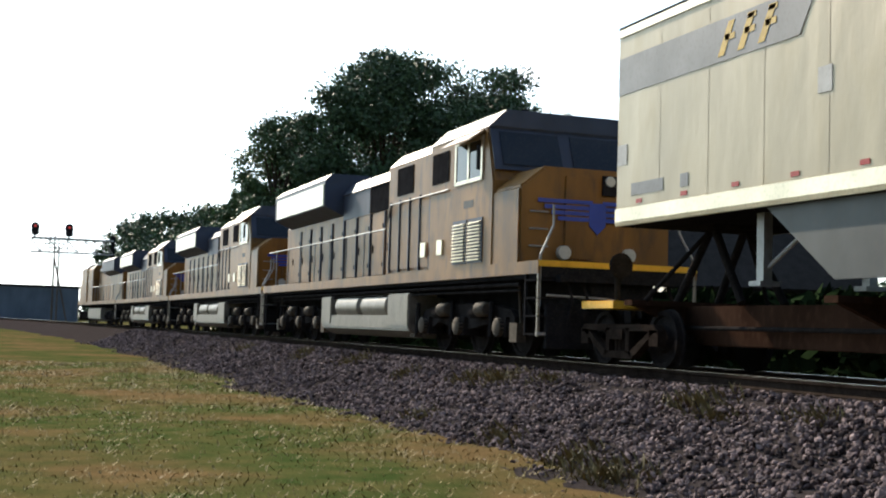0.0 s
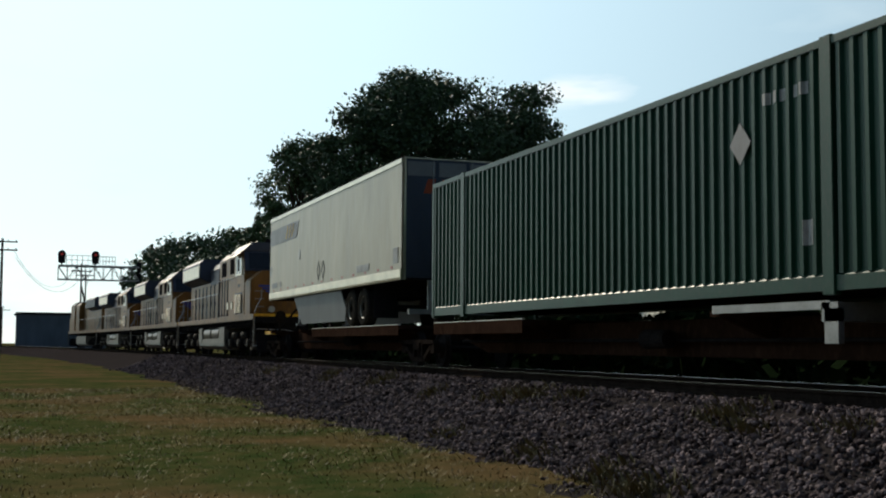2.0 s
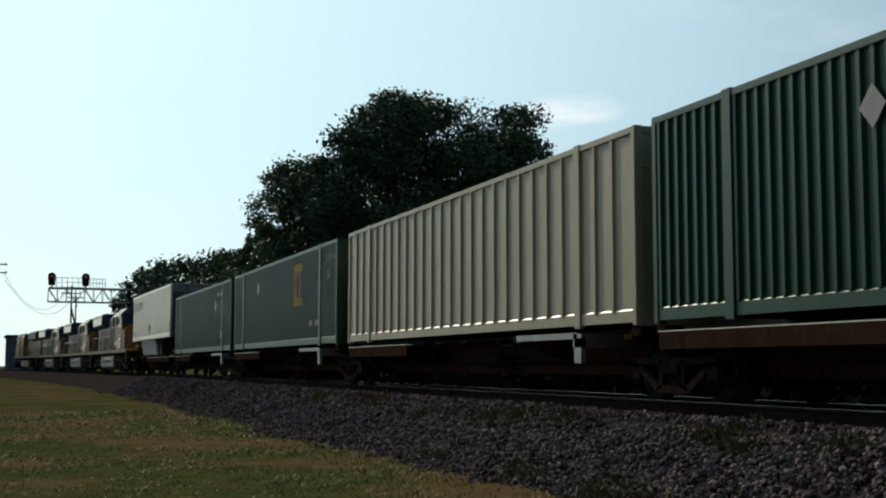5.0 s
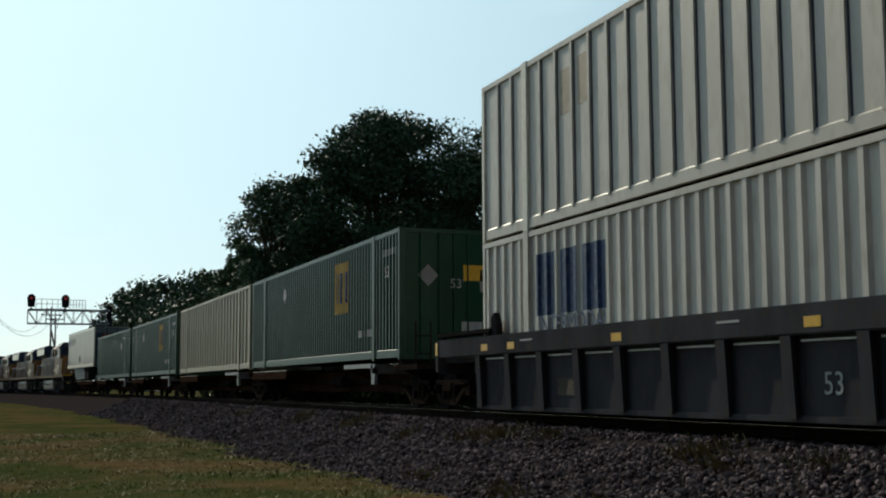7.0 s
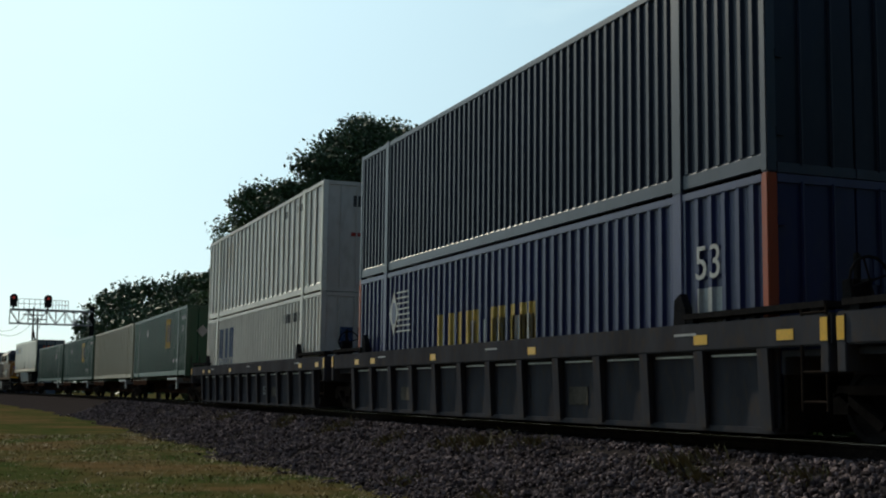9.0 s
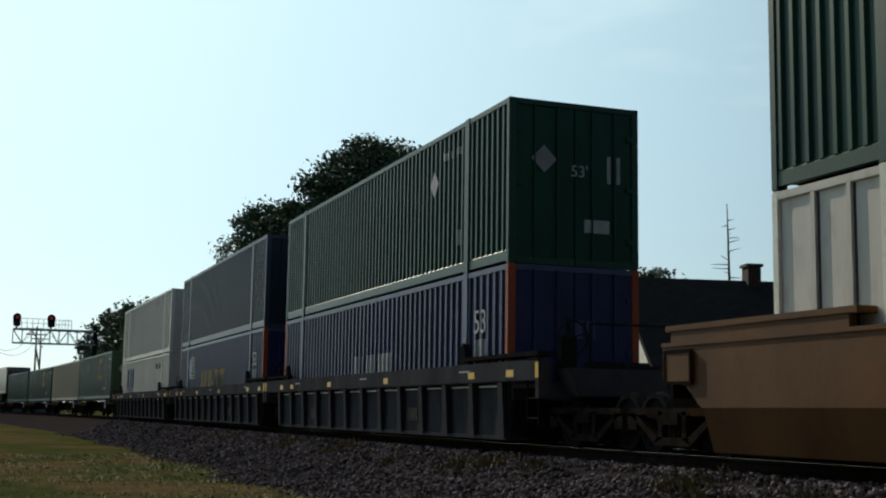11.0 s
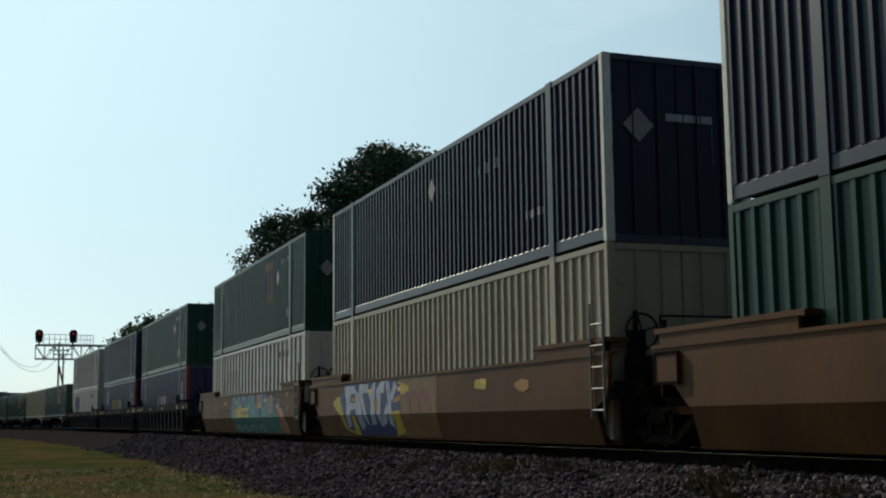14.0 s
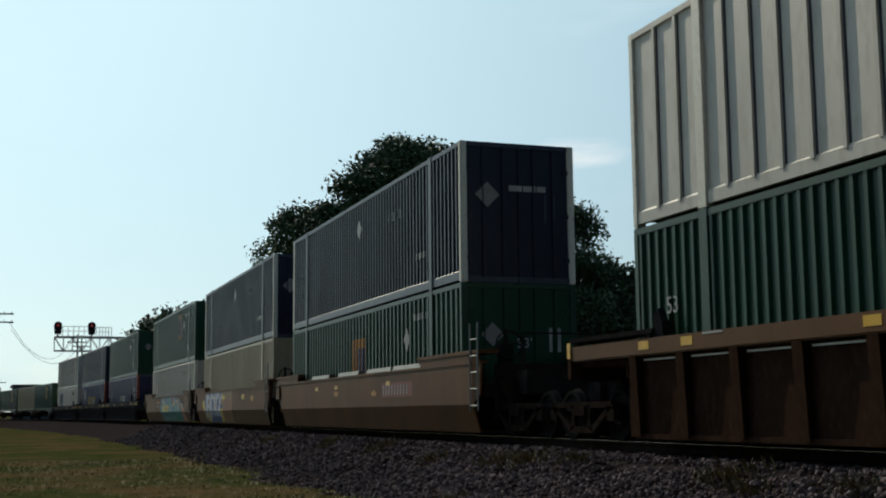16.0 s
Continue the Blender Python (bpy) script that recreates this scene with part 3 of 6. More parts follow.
def locomotive():
    """Nose towards local -y. Local y from -10.75 to 10.75."""
    e = -10.75
    lo = thing("locomotive", "dusty yellow diesel locomotive with grey roof and blue wing emblem", "locomotive", "locomotives of the train")
    part("underframe", Form().box(-1.45, 1.45, e, -e, 1.36, 1.62).box(-0.6, 0.6, e - 0.1, -e + 0.1, 0.85, 1.4), BLACK, lo, "black underframe and pilot beam", bevel=0.02)
    part("side_sill", Form().box(-1.51, -1.45, e, -e, 1.44, 1.66).box(1.45, 1.51, e, -e, 1.44, 1.66), ARMOUR, lo, "yellow side sill")
    part("sill_stripe", Form().box(-1.5, 1.5, e - 0.02, e, 1.56, 1.66), YELLOW, lo, "bright yellow edge of the end platform")
    # short nose with chamfered top edges, cab, and the long hood in steps
    part("nose", Form().prism([(-1.48, 1.62), (1.48, 1.62), (1.48, 2.98), (1.0, 3.36), (-1.0, 3.36), (-1.48, 2.98)], e + 0.9, e + 2.3, "y"), ARMOUR, lo, "yellow nose with chamfered top", bevel=0.04)
    part("nose_door", Form().box(-0.62, -0.05, e + 0.86, e + 0.91, 1.75, 3.2), ARMOUR, lo, bevel=0.01)
    part("cab", Form().prism([(e + 2.05, 1.62), (e + 2.05, 3.2), (e + 2.38, 4.22), (e + 5.45, 4.22), (e + 5.45, 1.62)], -1.5, 1.5, "x"), ARMOUR, lo, "sooty yellow cab", bevel=0.03)
    part("cab_roof", Form().prism([(-1.52, 4.2), (-1.15, 4.56), (1.15, 4.56), (1.52, 4.2)], e + 2.3, e + 5.5, "y"), HARBOUR, lo, "dark grey cab roof", bevel=0.03)
    part("cab_front", Form().prism([(e + 2.06, 3.4), (e + 2.03, 3.4), (e + 2.36, 4.22), (e + 2.39, 4.22)], -1.47, 1.47, "x"), HARBOUR, lo, "dark grey cab front")
    part("windshield", Form().prism([(e + 2.07, 3.5), (e + 2.03, 3.5), (e + 2.31, 4.14), (e + 2.35, 4.14)], -1.3, -0.12, "x").prism(
        [(e + 2.07, 3.5), (e + 2.03, 3.5), (e + 2.31, 4.14), (e + 2.35, 4.14)], 0.12, 1.3, "x"), GLASS, lo, "dark windshield panes")
    for y0, y1 in ((2.62, 3.22), (3.3, 3.9)):
        part("cab_window", Form().box(-1.515, -1.49, e + y0, e + y1, 3.32, 4.02), GLASS, lo, "dark side window")
    part("window_frame", Form().box(-1.53, -1.5, e + 2.54, e + 3.98, 4.02, 4.09).box(-1.53, -1.5, e + 2.54, e + 3.98, 3.25, 3.32)
         .box(-1.53, -1.5, e + 2.54, e + 2.62, 3.25, 4.09).box(-1.53, -1.5, e + 3.22, e + 3.3, 3.25, 4.09).box(-1.53, -1.5, e + 3.9, e + 3.98, 3.25, 4.09), ALU, lo, "pale window frame")
    part("sunshade", Form().prism([(-1.5, 4.2), (-1.82, 3.98), (-1.82, 3.95), (-1.5, 4.14)], e + 2.5, e + 4.0, "y"), ARMOUR, lo)
    part("mirror", Form().box(-1.72, -1.66, e + 2.3, e + 2.36, 3.4, 3.85), BLACK, lo)
    part("equipment_hood", Form().prism(bevel_hood(1.42, 1.62, 4.4, 0.28), e + 5.45, e + 8.5, "y"), ARMOUR, lo, "yellow equipment cabinet behind the cab", bevel=0.02)
    for y0, y1 in ((4.35, 5.3), (6.75, 7.85)):
        part("intake_grille", Form().box(-1.515 if y0 < 5 else -1.435, -1.4, e + y0, e + y1, 3.4, 4.02), BLACK, lo, "black intake grille")
    part("engine_hood", Form().prism(bevel_hood(0.95, 1.62, 4.25, 0.22), e + 8.5, e + 14.0, "y"), ARMOUR, lo, "sooty yellow engine hood", bevel=0.02)
    part("hood_roof", Form().prism([(-1.0, 4.0), (-0.74, 4.32), (0.74, 4.32), (1.0, 4.0)], e + 8.5, e + 14.0, "y"), HARBOUR, lo, "dark grey hood roof")
    part("hood_screen", Form().box(-0.975, -0.94, e + 8.7, e + 11.4, 3.32, 3.98), BLACK, lo, "black air screen")
    part("soot_panel", Form().box(-0.97, -0.94, e + 11.5, e + 13.95, 3.32, 3.98), HARBOUR, lo, "sooty grey hood panel")
    part("exhaust_stack", Form().box(-0.3, 0.3, e + 11.0, e + 11.9, 4.3, 4.5), BLACK, lo, bevel=0.02)
    part("rear_hood", Form().prism(bevel_hood(0.95, 1.62, 3.6, 0.1), e + 14.0, -e - 0.9, "y"), ARMOUR, lo, "yellow rear hood", bevel=0.02)
    part("radiator_wing", Form().prism([(-0.95, 3.45), (-1.5, 3.7), (-1.5, 4.42), (-1.3, 4.6), (1.3, 4.6), (1.5, 4.42), (1.5, 3.7), (0.95, 3.45)], e + 14.0, -e - 1.4, "y"), HARBOUR, lo,
         "flared grey radiator housing", bevel=0.02)
    part("radiator_panel", Form().box(-1.525, -1.49, e + 14.1, -e - 1.75, 3.72, 4.3), ALU, lo, "pale radiator side panel")
    for k in range(9):
        y = e + 8.9 + k * 1.22
        if y < -e - 1.3:
            part("hood_door", Form().box(-0.985, -0.94, y, y + 1.05, 1.75, 3.25), ARMOUR, lo, bevel=0.012)
            part("door_latch", Form().box(-1.0, -0.98, y + 0.9, y + 0.97, 2.3, 2.5), BLACK, lo)
    for k in range(4):
        part("cabinet_door", Form().box(-1.45, -1.41, e + 5.55 + k * 0.68, e + 6.13 + k * 0.68, 1.75, 3.2), ARMOUR, lo, bevel=0.012)
        part("door_gap", Form().box(-1.44, -1.42, e + 6.13 + k * 0.68, e + 6.23 + k * 0.68, 1.75, 3.2), BLACK, lo)
    slat = Form()
    slat.prism([(-1.5, 0.0), (-1.56, 0.005), (-1.56, 0.02), (-1.5, 0.045)], 0, 0.62, "y")
    first = None
    for c in range(2):
        y = e + 2.55 + c * 0.8
        part("louvre_frame", Form().box(-1.52, -1.5, y - 0.05, y + 0.67, 1.72, 2.56), HARBOUR, lo)
        for k in range(12):
            at = pose(0, y, 1.76 + k * 0.063)
            if first is None:
                first = part("louvre_slat", slat, ALU, lo, "bare metal louvre slat", at=at)
            else:
                twin(first, lo, at)
    for y in (4.6, 5.6):
        part("small_louvre", Form().box(-1.53, -1.49, e + y, e + y + 0.3, 1.95, 2.25), ALU, lo)
    part("number_bar", Form().box(-1.504, -1.5, e + 3.0, e + 3.5, 2.78, 2.92), LETTER_BLACK, lo)
    # wing emblem on the nose, plain bars
    for k in range(4):
        for a, b in ((-1.15 + 0.13 * k, -0.1), (0.1, 1.15 - 0.13 * k)):
            part("wing_bar", Form().box(a, b, e + 0.845, e + 0.857, 2.72 - k * 0.1, 2.79 - k * 0.1), BLUE, lo, "blue wing bar")
    part("wing_shield", Form().prism([(-0.16, 2.75), (0.16, 2.75), (0.16, 2.35), (0, 2.2), (-0.16, 2.35)], e + 0.84, e + 0.857, "y"), BLUE, lo, "blue shield")
    for x in (-0.85, 0.85):
        part("ditch_light", Form().lathe([(e - 0.0, 0.12), (e + 0.12, 0.13), (e + 0.2, 0.06)], 16, "y", (x * 0.75, 0.8, 1.86)), PURE_LAMP, lo)
    part("headlight", Form().box(0.1, 0.36, e + 0.83, e + 0.9, 2.9, 3.25), BLACK, lo)
    part("number_light", Form().lathe([(e + 0.8, 0.09), (e + 0.84, 0.1)], 14, "y", (0.23, 0, 3.15)), PURE_LAMP, lo)
    # steps, handrails, pilot
    for sx in (-1, 1):
        for ey, sg in ((e, 1), (-e, -1)):
            for k in range(4):
                part("step", Form().box(min(sx * 1.0, sx * 1.5), max(sx * 1.0, sx * 1.5), min(ey, ey + sg * 0.5), max(ey, ey + sg * 0.5), 0.42 + k * 0.3, 0.45 + k * 0.3), BLACK, lo)
            part("step_stringer", Form().box(sx * 1.48 - 0.02, sx * 1.48 + 0.02, min(ey, ey + sg * 0.06), max(ey, ey + sg * 0.06), 0.4, 1.5), TANK, lo, "dusty step stringer")
            part("step_stringer", Form().box(sx * 1.48 - 0.02, sx * 1.48 + 0.02, min(ey + sg * 0.5, ey + sg * 0.56), max(ey + sg * 0.5, ey + sg * 0.56), 0.4, 1.5), BLACK, lo)
            part("step_edge", Form().box(min(sx * 1.0, sx * 1.52), max(sx * 1.0, sx * 1.52), min(ey - sg * 0.01, ey + sg * 0.03), max(ey - sg * 0.01, ey + sg * 0.03), 0.42, 0.47), LETTER_WHITE, lo, "white step edge")
            hr = Form().tube((sx * 1.46, ey + sg * 0.02, 0.9), (sx * 1.46, ey + sg * 0.02, 1.75), 0.022).tube((sx * 1.46, ey + sg * 0.02, 1.75), (sx * 1.2, ey + sg * 0.1, 2.25), 0.022)
            hr.tube((sx * 1.2, ey + sg * 0.1, 2.25), (sx * 1.2, ey + sg * 0.1, 2.6), 0.022)
            part("end_handrail", hr, GALV, lo)
    for sx in (-1.44, 1.44):
        rl = Form().tube((sx, e + 8.6, 2.72), (sx, -e - 0.6, 2.72), 0.02)
        for k in range(8):
            rl.tube((sx, e + 8.7 + k * 1.6, 1.62), (sx, e + 8.7 + k * 1.6, 2.72), 0.018)
        rl.tube((sx, e + 8.6, 2.72), (sx * 1.06, e + 8.0, 3.22), 0.02).tube((sx * 1.06, e + 8.0, 3.22), (sx * 1.06, e + 4.3, 3.22), 0.02)
        part("handrail", rl, GALV, lo, "pale steel handrail along the walkway")
    part("anticlimber", Form().box(-1.2, 1.2, e - 0.22, e - 0.02, 1.3, 1.42), BLACK, lo, bevel=0.01)
    for x in (-1.0, -0.72, 0.5, 0.9):
        part("jumper_hose", Form().tube((x, e - 0.03, 1.35), (x + 0.06, e - 0.16, 1.0), 0.028).tube((x + 0.06, e - 0.16, 1.0), (x + 0.02, e - 0.1, 0.7), 0.028), STEEL, lo)
    for z in (1.95, 2.25, 2.55):
        part("grab_iron", Form().tube((-1.3, e + 0.84, z), (-0.95, e + 0.84, z), 0.016, 6), GALV, lo)
    part("coupler_lever", Form().tube((-1.4, e - 0.12, 1.08), (-0.3, e - 0.12, 1.05), 0.02).tube((-0.3, e - 0.12, 1.05), (-0.05, e - 0.3, 1.0), 0.02), GALV, lo, "pale uncoupling lever")
    part("roof_antenna", Form().tube((0.6, e + 4.2, 4.5), (0.6, e + 4.2, 5.0), 0.012), BLACK, lo)
    # ribs between the cabinet doors, hinges, rooftop gear and piping along the sill
    for k in range(5):
        part("cabinet_rib", Form().box(-1.475, -1.42, e + 5.5 + k * 0.68, e + 5.54 + k * 0.68, 1.7, 3.3), HARBOUR, lo)
    for k in range(9):
        y = e + 8.86 + k * 1.22
        if y < -e - 1.3:
            part("hood_rib", Form().box(-1.01, -0.94, y, y + 0.05, 1.7, 3.3), HARBOUR, lo)
            for z in (1.95, 2.9):
                part("door_hinge", Form().box(-1.0, -0.98, y + 0.1, y + 0.2, z, z + 0.1), BLACK, lo)
    part("roof_hatch", Form().box(-0.7, 0.7, e + 5.4, e + 6.8, 4.38, 4.5).box(-0.5, 0.5, e + 7.1, e + 8.2, 4.38, 4.47), HARBOUR, lo, bevel=0.02)
    part("horn", Form().lathe([(e + 3.4, 0.11), (e + 3.7, 0.05), (e + 3.95, 0.05)], 12, "y", (-0.3, 0, 4.7)).tube((-0.3, e + 3.8, 4.5), (-0.3, e + 3.8, 4.7), 0.03), STEEL, lo)
    part("antenna_dome", Form().lathe([(4.55, 0.18), (4.66, 0.16), (4.72, 0.06)], 14, "z", (0.4, e + 3.0, 0)), PALE, lo)
    part("sill_pipe", Form().tube((-1.4, e + 1.0, 1.28), (-1.4, -e - 1.0, 1.28), 0.035).tube((-1.36, e + 1.0, 1.18), (-1.36, -e - 1.0, 1.18), 0.025), STEEL, lo, "pipes under the side sill")
    for ty in (-6.55, 6.55):
        for q in (-1.55, 0.5):
            part("brake_cylinder", Form().lathe([(ty + q, 0.1), (ty + q + 0.05, 0.14), (ty + q + 0.4, 0.14), (ty + q + 0.5, 0.05)], 14, "y", (-1.3, 0, 0.86)), DUSTY, lo, "dusty brake cylinder", smooth=True)
        for q in (-2.05, 0.0, 2.05):
            part("journal_cover", Form().lathe([(-1.36, 0.12), (-1.33, 0.17), (-1.24, 0.17)], 16, "x", (0, ty + q, 0.535)), DUSTY, lo, "dusty axle cover", smooth=True)
            part("shock_strut", Form().tube((-1.33, ty + q + 0.28, 0.35), (-1.25, ty + q + 0.42, 1.0), 0.045), STEEL, lo)
        for q in (-2.75, 2.7):
            part("sand_pipe", Form().tube((-1.2, ty + q, 1.3), (-1.1, ty + q * 0.98, 0.3), 0.03).box(-1.3, -1.12, ty + q - 0.16, ty + q + 0.16, 0.28, 0.62), DUSTY, lo, "pale dusty sander bracket")
    part("snowplow", Form().prism([(-1.35, 0.2), (1.35, 0.2), (1.35, 0.95), (-1.35, 0.95)], e - 0.05, e + 0.08, "y"), BLACK, lo, bevel=0.01)
    for s in (-1, 1):
        coupler(lo, s * 10.8, s)
        for x in (-0.45, 0.4):
            part("air_hose", Form().tube((x, s * 10.8, 0.85), (x + 0.05, s * 11.0, 0.5), 0.025).tube((x + 0.05, s * 11.0, 0.5), (x, s * 11.15, 0.4), 0.025), BLACK, lo)
    # fuel tank with two air reservoirs let into its side
    tk = Form().prism([(-1.45, 0.75), (-1.45, 0.42), (-1.1, 0.25), (1.1, 0.25), (1.45, 0.42), (1.45, 1.15), (-0.8, 1.15), (-0.8, 0.62)], -4.0, 3.3, "y")
    tk.box(-1.47, -0.8, -4.0, -2.55, 0.5, 1.22).box(-1.47, -0.8, 2.35, 3.3, 0.5, 1.22)
    part("fuel_tank", tk, TANK, lo, "dusty grey fuel tank", bevel=0.03)
    for y in (-2.4, -0.1):
        part("air_reservoir", Form().lathe([(y, 0.2), (y + 0.1, 0.31), (y + 2.0, 0.31), (y + 2.1, 0.2)], 20, "y", (-1.16, 0, 0.95)), TANK, lo, "round air reservoir", smooth=True)
    for y in (-6.55, 6.55):
        truck(lo, y, "loco")
    return lo


LOCO_U = [78.1, 99.9, 121.7, 143.5]
proto = locomotive()
for k, u in enumerate(LOCO_U):
    lo = proto if k == 0 else copy_thing(proto, Matrix.Identity(4))
    rolls(lo, u)
    if k == 3:
        tagged(lo, "leading yellow diesel locomotive, nose forward, with grey roof")


# ---- containers ----
def corrugated(y0, y1, z0, z1, pitch, depth, x_out, inward, wide=0.48):
    """A trapezoid-ribbed steel sheet; inward is +1 for the side towards -x."""
    n = max(2, round((y1 - y0) / pitch))
    p = (y1 - y0) / n
    o = []
    for k in range(n):
        y = y0 + k * p
        o += [(x_out + inward * depth, y), (x_out + inward * depth, y + p * wide), (x_out, y + p * (wide + 0.12)), (x_out, y + p * 0.87)]
    o += [(x_out + inward * depth, y1), (x_out + inward * (depth + 0.02), y1), (x_out + inward * (depth + 0.02), y0)]
    return Form().prism(o, z0, z1, "z")


def container(label, paint, rail_paint, rib="corrugated", pitch=0.245, post_paint=None, end_paint=None, length=16.15, height=2.97, mid=True, group="containers of the train"):
    """An intermodal box: local y along the train, doors towards -y, z from its floor."""
    h, w, hl = height, 1.3, length / 2
    post_paint, end_paint = post_paint or rail_paint, end_paint or paint
    c = thing("container", label, "container", group)
    if rib == "corrugated":
        part("side_panel", corrugated(-hl + 0.12, hl - 0.12, 0.24, h - 0.09, pitch, 0.045, -w + 0.01, 1), paint, c)
        part("side_panel", corrugated(-hl + 0.12, hl - 0.12, 0.24, h - 0.09, pitch, 0.045, w - 0.01, -1), paint, c)
    else:
        part("side_panel", Form().box(-w + 0.04, -w + 0.07, -hl + 0.1, hl - 0.1, 0.2, h - 0.08), paint, c)
        part("side_panel", Form().box(w - 0.07, w - 0.04, -hl + 0.1, hl - 0.1, 0.2, h - 0.08), paint, c)
        n = round((length - 0.3) / 0.61)
        rb = None
        for k in range(1, n):
            y = -hl + 0.15 + k * (length - 0.3) / n
            if rb is None:
                rb = part("post", Form().prism([(-w + 0.045, -0.04), (-w + 0.0, -0.034), (-w + 0.0, 0.034), (-w + 0.045, 0.04)], 0.2, h - 0.08, "z"), paint, c, "vertical side post", at=pose(0, y, 0))
                # Seam strip where the post's shadow falls; a dark post_paint paints that shadow.
                sm = part("seam", Form().box(-w + 0.034, -w + 0.042, -0.075, -0.04, 0.2, h - 0.08), post_paint, c, "strip standing in for the shadow of the post", at=pose(0, y, 0))
            else:
                twin(rb, c, pose(0, y, 0))
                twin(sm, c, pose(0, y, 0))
    part("roof", Form().box(-w + 0.03, w - 0.03, -hl + 0.05, hl - 0.05, h - 0.07, h - 0.02), paint, c, bevel=0.01)
    part("floor", Form().box(-w + 0.08, w - 0.08, -hl + 0.05, hl - 0.05, 0.1, 0.2), RUST, c)
    for s in (-1, 1):
        part("top_rail", Form().box(min(s * w, s * (w - 0.07)), max(s * w, s * (w - 0.07)), -hl + 0.1, hl - 0.1, h - 0.1, h), rail_paint, c, bevel=0.008)
        part("bottom_rail", Form().prism([(s * (w - 0.015), 0.05), (s * (w - 0.015), 0.22), (s * (w - 0.06), 0.27), (s * (w - 0.1), 0.27), (s * (w - 0.1), 0.05)], -hl + 0.1, hl - 0.1, "y"), rail_paint, c)
        for q in (-1, 1):
            part("corner_post", Form().box(min(s * w, s * (w - 0.15)), max(s * w, s * (w - 0.15)), min(q * hl, q * (hl - 0.13)), max(q * hl, q * (hl - 0.13)), 0.0, h + 0.01), post_paint, c, bevel=0.015)
            if mid:
                my = q * (hl - 1.98)
                part("lifting_post", Form().box(min(s * (w + 0.012), s * (w - 0.1)), max(s * (w + 0.012), s * (w - 0.1)), my - 0.11, my + 0.11, 0.0, h + 0.02), rail_paint, c, bevel=0.01)
    part("end_wall", Form().box(-w + 0.1, w - 0.1, hl - 0.09, hl - 0.05, 0.15, h - 0.08), end_paint, c)
    for s in (-1, 1):
        d = part("door", Form().box(min(s * 0.01, s * (w - 0.15)), max(s * 0.01, s * (w - 0.15)), -hl + 0.03, -hl + 0.08, 0.12, h - 0.1), end_paint, c, bevel=0.008)
        for x in (0.35, 0.8):
            part("lock_rod", Form().tube((s * x, -hl + 0.0, 0.1), (s * x, -hl + 0.0, h - 0.08), 0.018, 8), end_paint, d)
        for z in (0.5, 1.45, 2.4):
            part("hinge", Form().box(min(s * 1.05, s * 1.16), max(s * 1.05, s * 1.16), -hl - 0.005, -hl + 0.03, z - 0.05, z + 0.05), end_paint, d)
        part("door_sill", Form().box(min(s * 0.01, s * (w - 0.15)), max(s * 0.01, s * (w - 0.15)), -hl + 0.0, -hl + 0.1, 0.0, 0.12), rail_paint, c)
    part("door_header", Form().box(-w + 0.15, w - 0.15, -hl + 0.0, -hl + 0.1, h - 0.1, h), rail_paint, c)
    c["half"] = hl
    c["pitch"] = pitch if rib == "corrugated" else 0.0
    return c


def skin(c, y0, y1, z0, z1, lift=0.0035):
    """A patch of paint that follows the ribs of the camera-side wall."""
    hl = c["half"]
    if not c["pitch"]:
        return Form().box(-1.2635, -1.2575, y0, y1, z0, z1)
    a, b = -hl + 0.12, hl - 0.12
    n = max(2, round((b - a) / c["pitch"]))
    p = (b - a) / n

    def depth(y):
        f = ((y - a) / p) % 1.0
        return 0.045 if f < 0.48 else 0.045 * (0.6 - f) / 0.12 if f < 0.6 else 0.0 if f < 0.87 else 0.045 * (f - 0.87) / 0.13
    cuts = [y0]
    for k in range(n + 1):
        for q in (0.0, 0.48, 0.6, 0.87):
            y = a + (k + q) * p
            if y0 + 1e-4 < y < y1 - 1e-4:
                cuts.append(y)
    cuts.append(y1)
    fm = Form()
    v = [(-1.29 + depth(y) - lift, y, z) for y in cuts for z in (z0, z1)]
    w = [(x + 0.005, y, z) for x, y, z in v]
    m = len(v)
    f = [(2 * k, 2 * k + 1, 2 * k + 3, 2 * k + 2) for k in range(len(cuts) - 1)]
    f += [(m + 2 * k, m + 2 * k + 2, m + 2 * k + 3, m + 2 * k + 1) for k in range(len(cuts) - 1)]
    return fm.add(v + w, f)


def placard(c, x=None, y=None, z=1.8, size=0.3, material=None, end=False):
    s = size
    if end:
        part("placard", Form().prism([(x - s, z), (x, z - s), (x + s, z), (x, z + s)], -8.075 - 0.01, -8.075 + 0.02, "y"), material or PLACARD, c, "diamond placard")
    else:
        part("placard", Form().prism([(y - s, z), (y, z - s * 1.15), (y + s, z), (y, z + s * 1.15)], -1.296, -1.28, "x"), material or PLACARD, c, "diamond placard")


def bars_side(c, y, z, widths, h, material, name="marking_bar"):
    """Lettering too small to read, or that must not be read: bars, running towards -y."""
    for w in widths:
        if w > 0:
            part(name, skin(c, y - w, y, z, z + h), material, c)
        y -= abs(w) + h * 0.25


def bars_end(c, x, z, widths, h, material, name="marking_bar"):
    for w in widths:
        if w > 0:
            part(name, Form().box(x, x + w, -8.075 + 0.015, -8.075 + 0.032, z, z + h), material, c)
        x += abs(w) + h * 0.25


def emblem(c, y, z, material=None):
    """A yellow square emblem drawn as plain shapes."""
    r = 0.66
    part("emblem_field", skin(c, y - r, y + r, z - r, z + r), material or BRASSY, c, "faded yellow square")
    for k, w, a, b in ((0.4, 0.1, -0.4, 0.4), (0.0, 0.1, -0.4, 0.4), (-0.4, 0.1, -0.4, 0.4)):
        part("emblem_stroke", skin(c, y + k - w, y + k + w, z + a, z + b, 0.0075), LETTER_BLUE, c, "dark stroke")


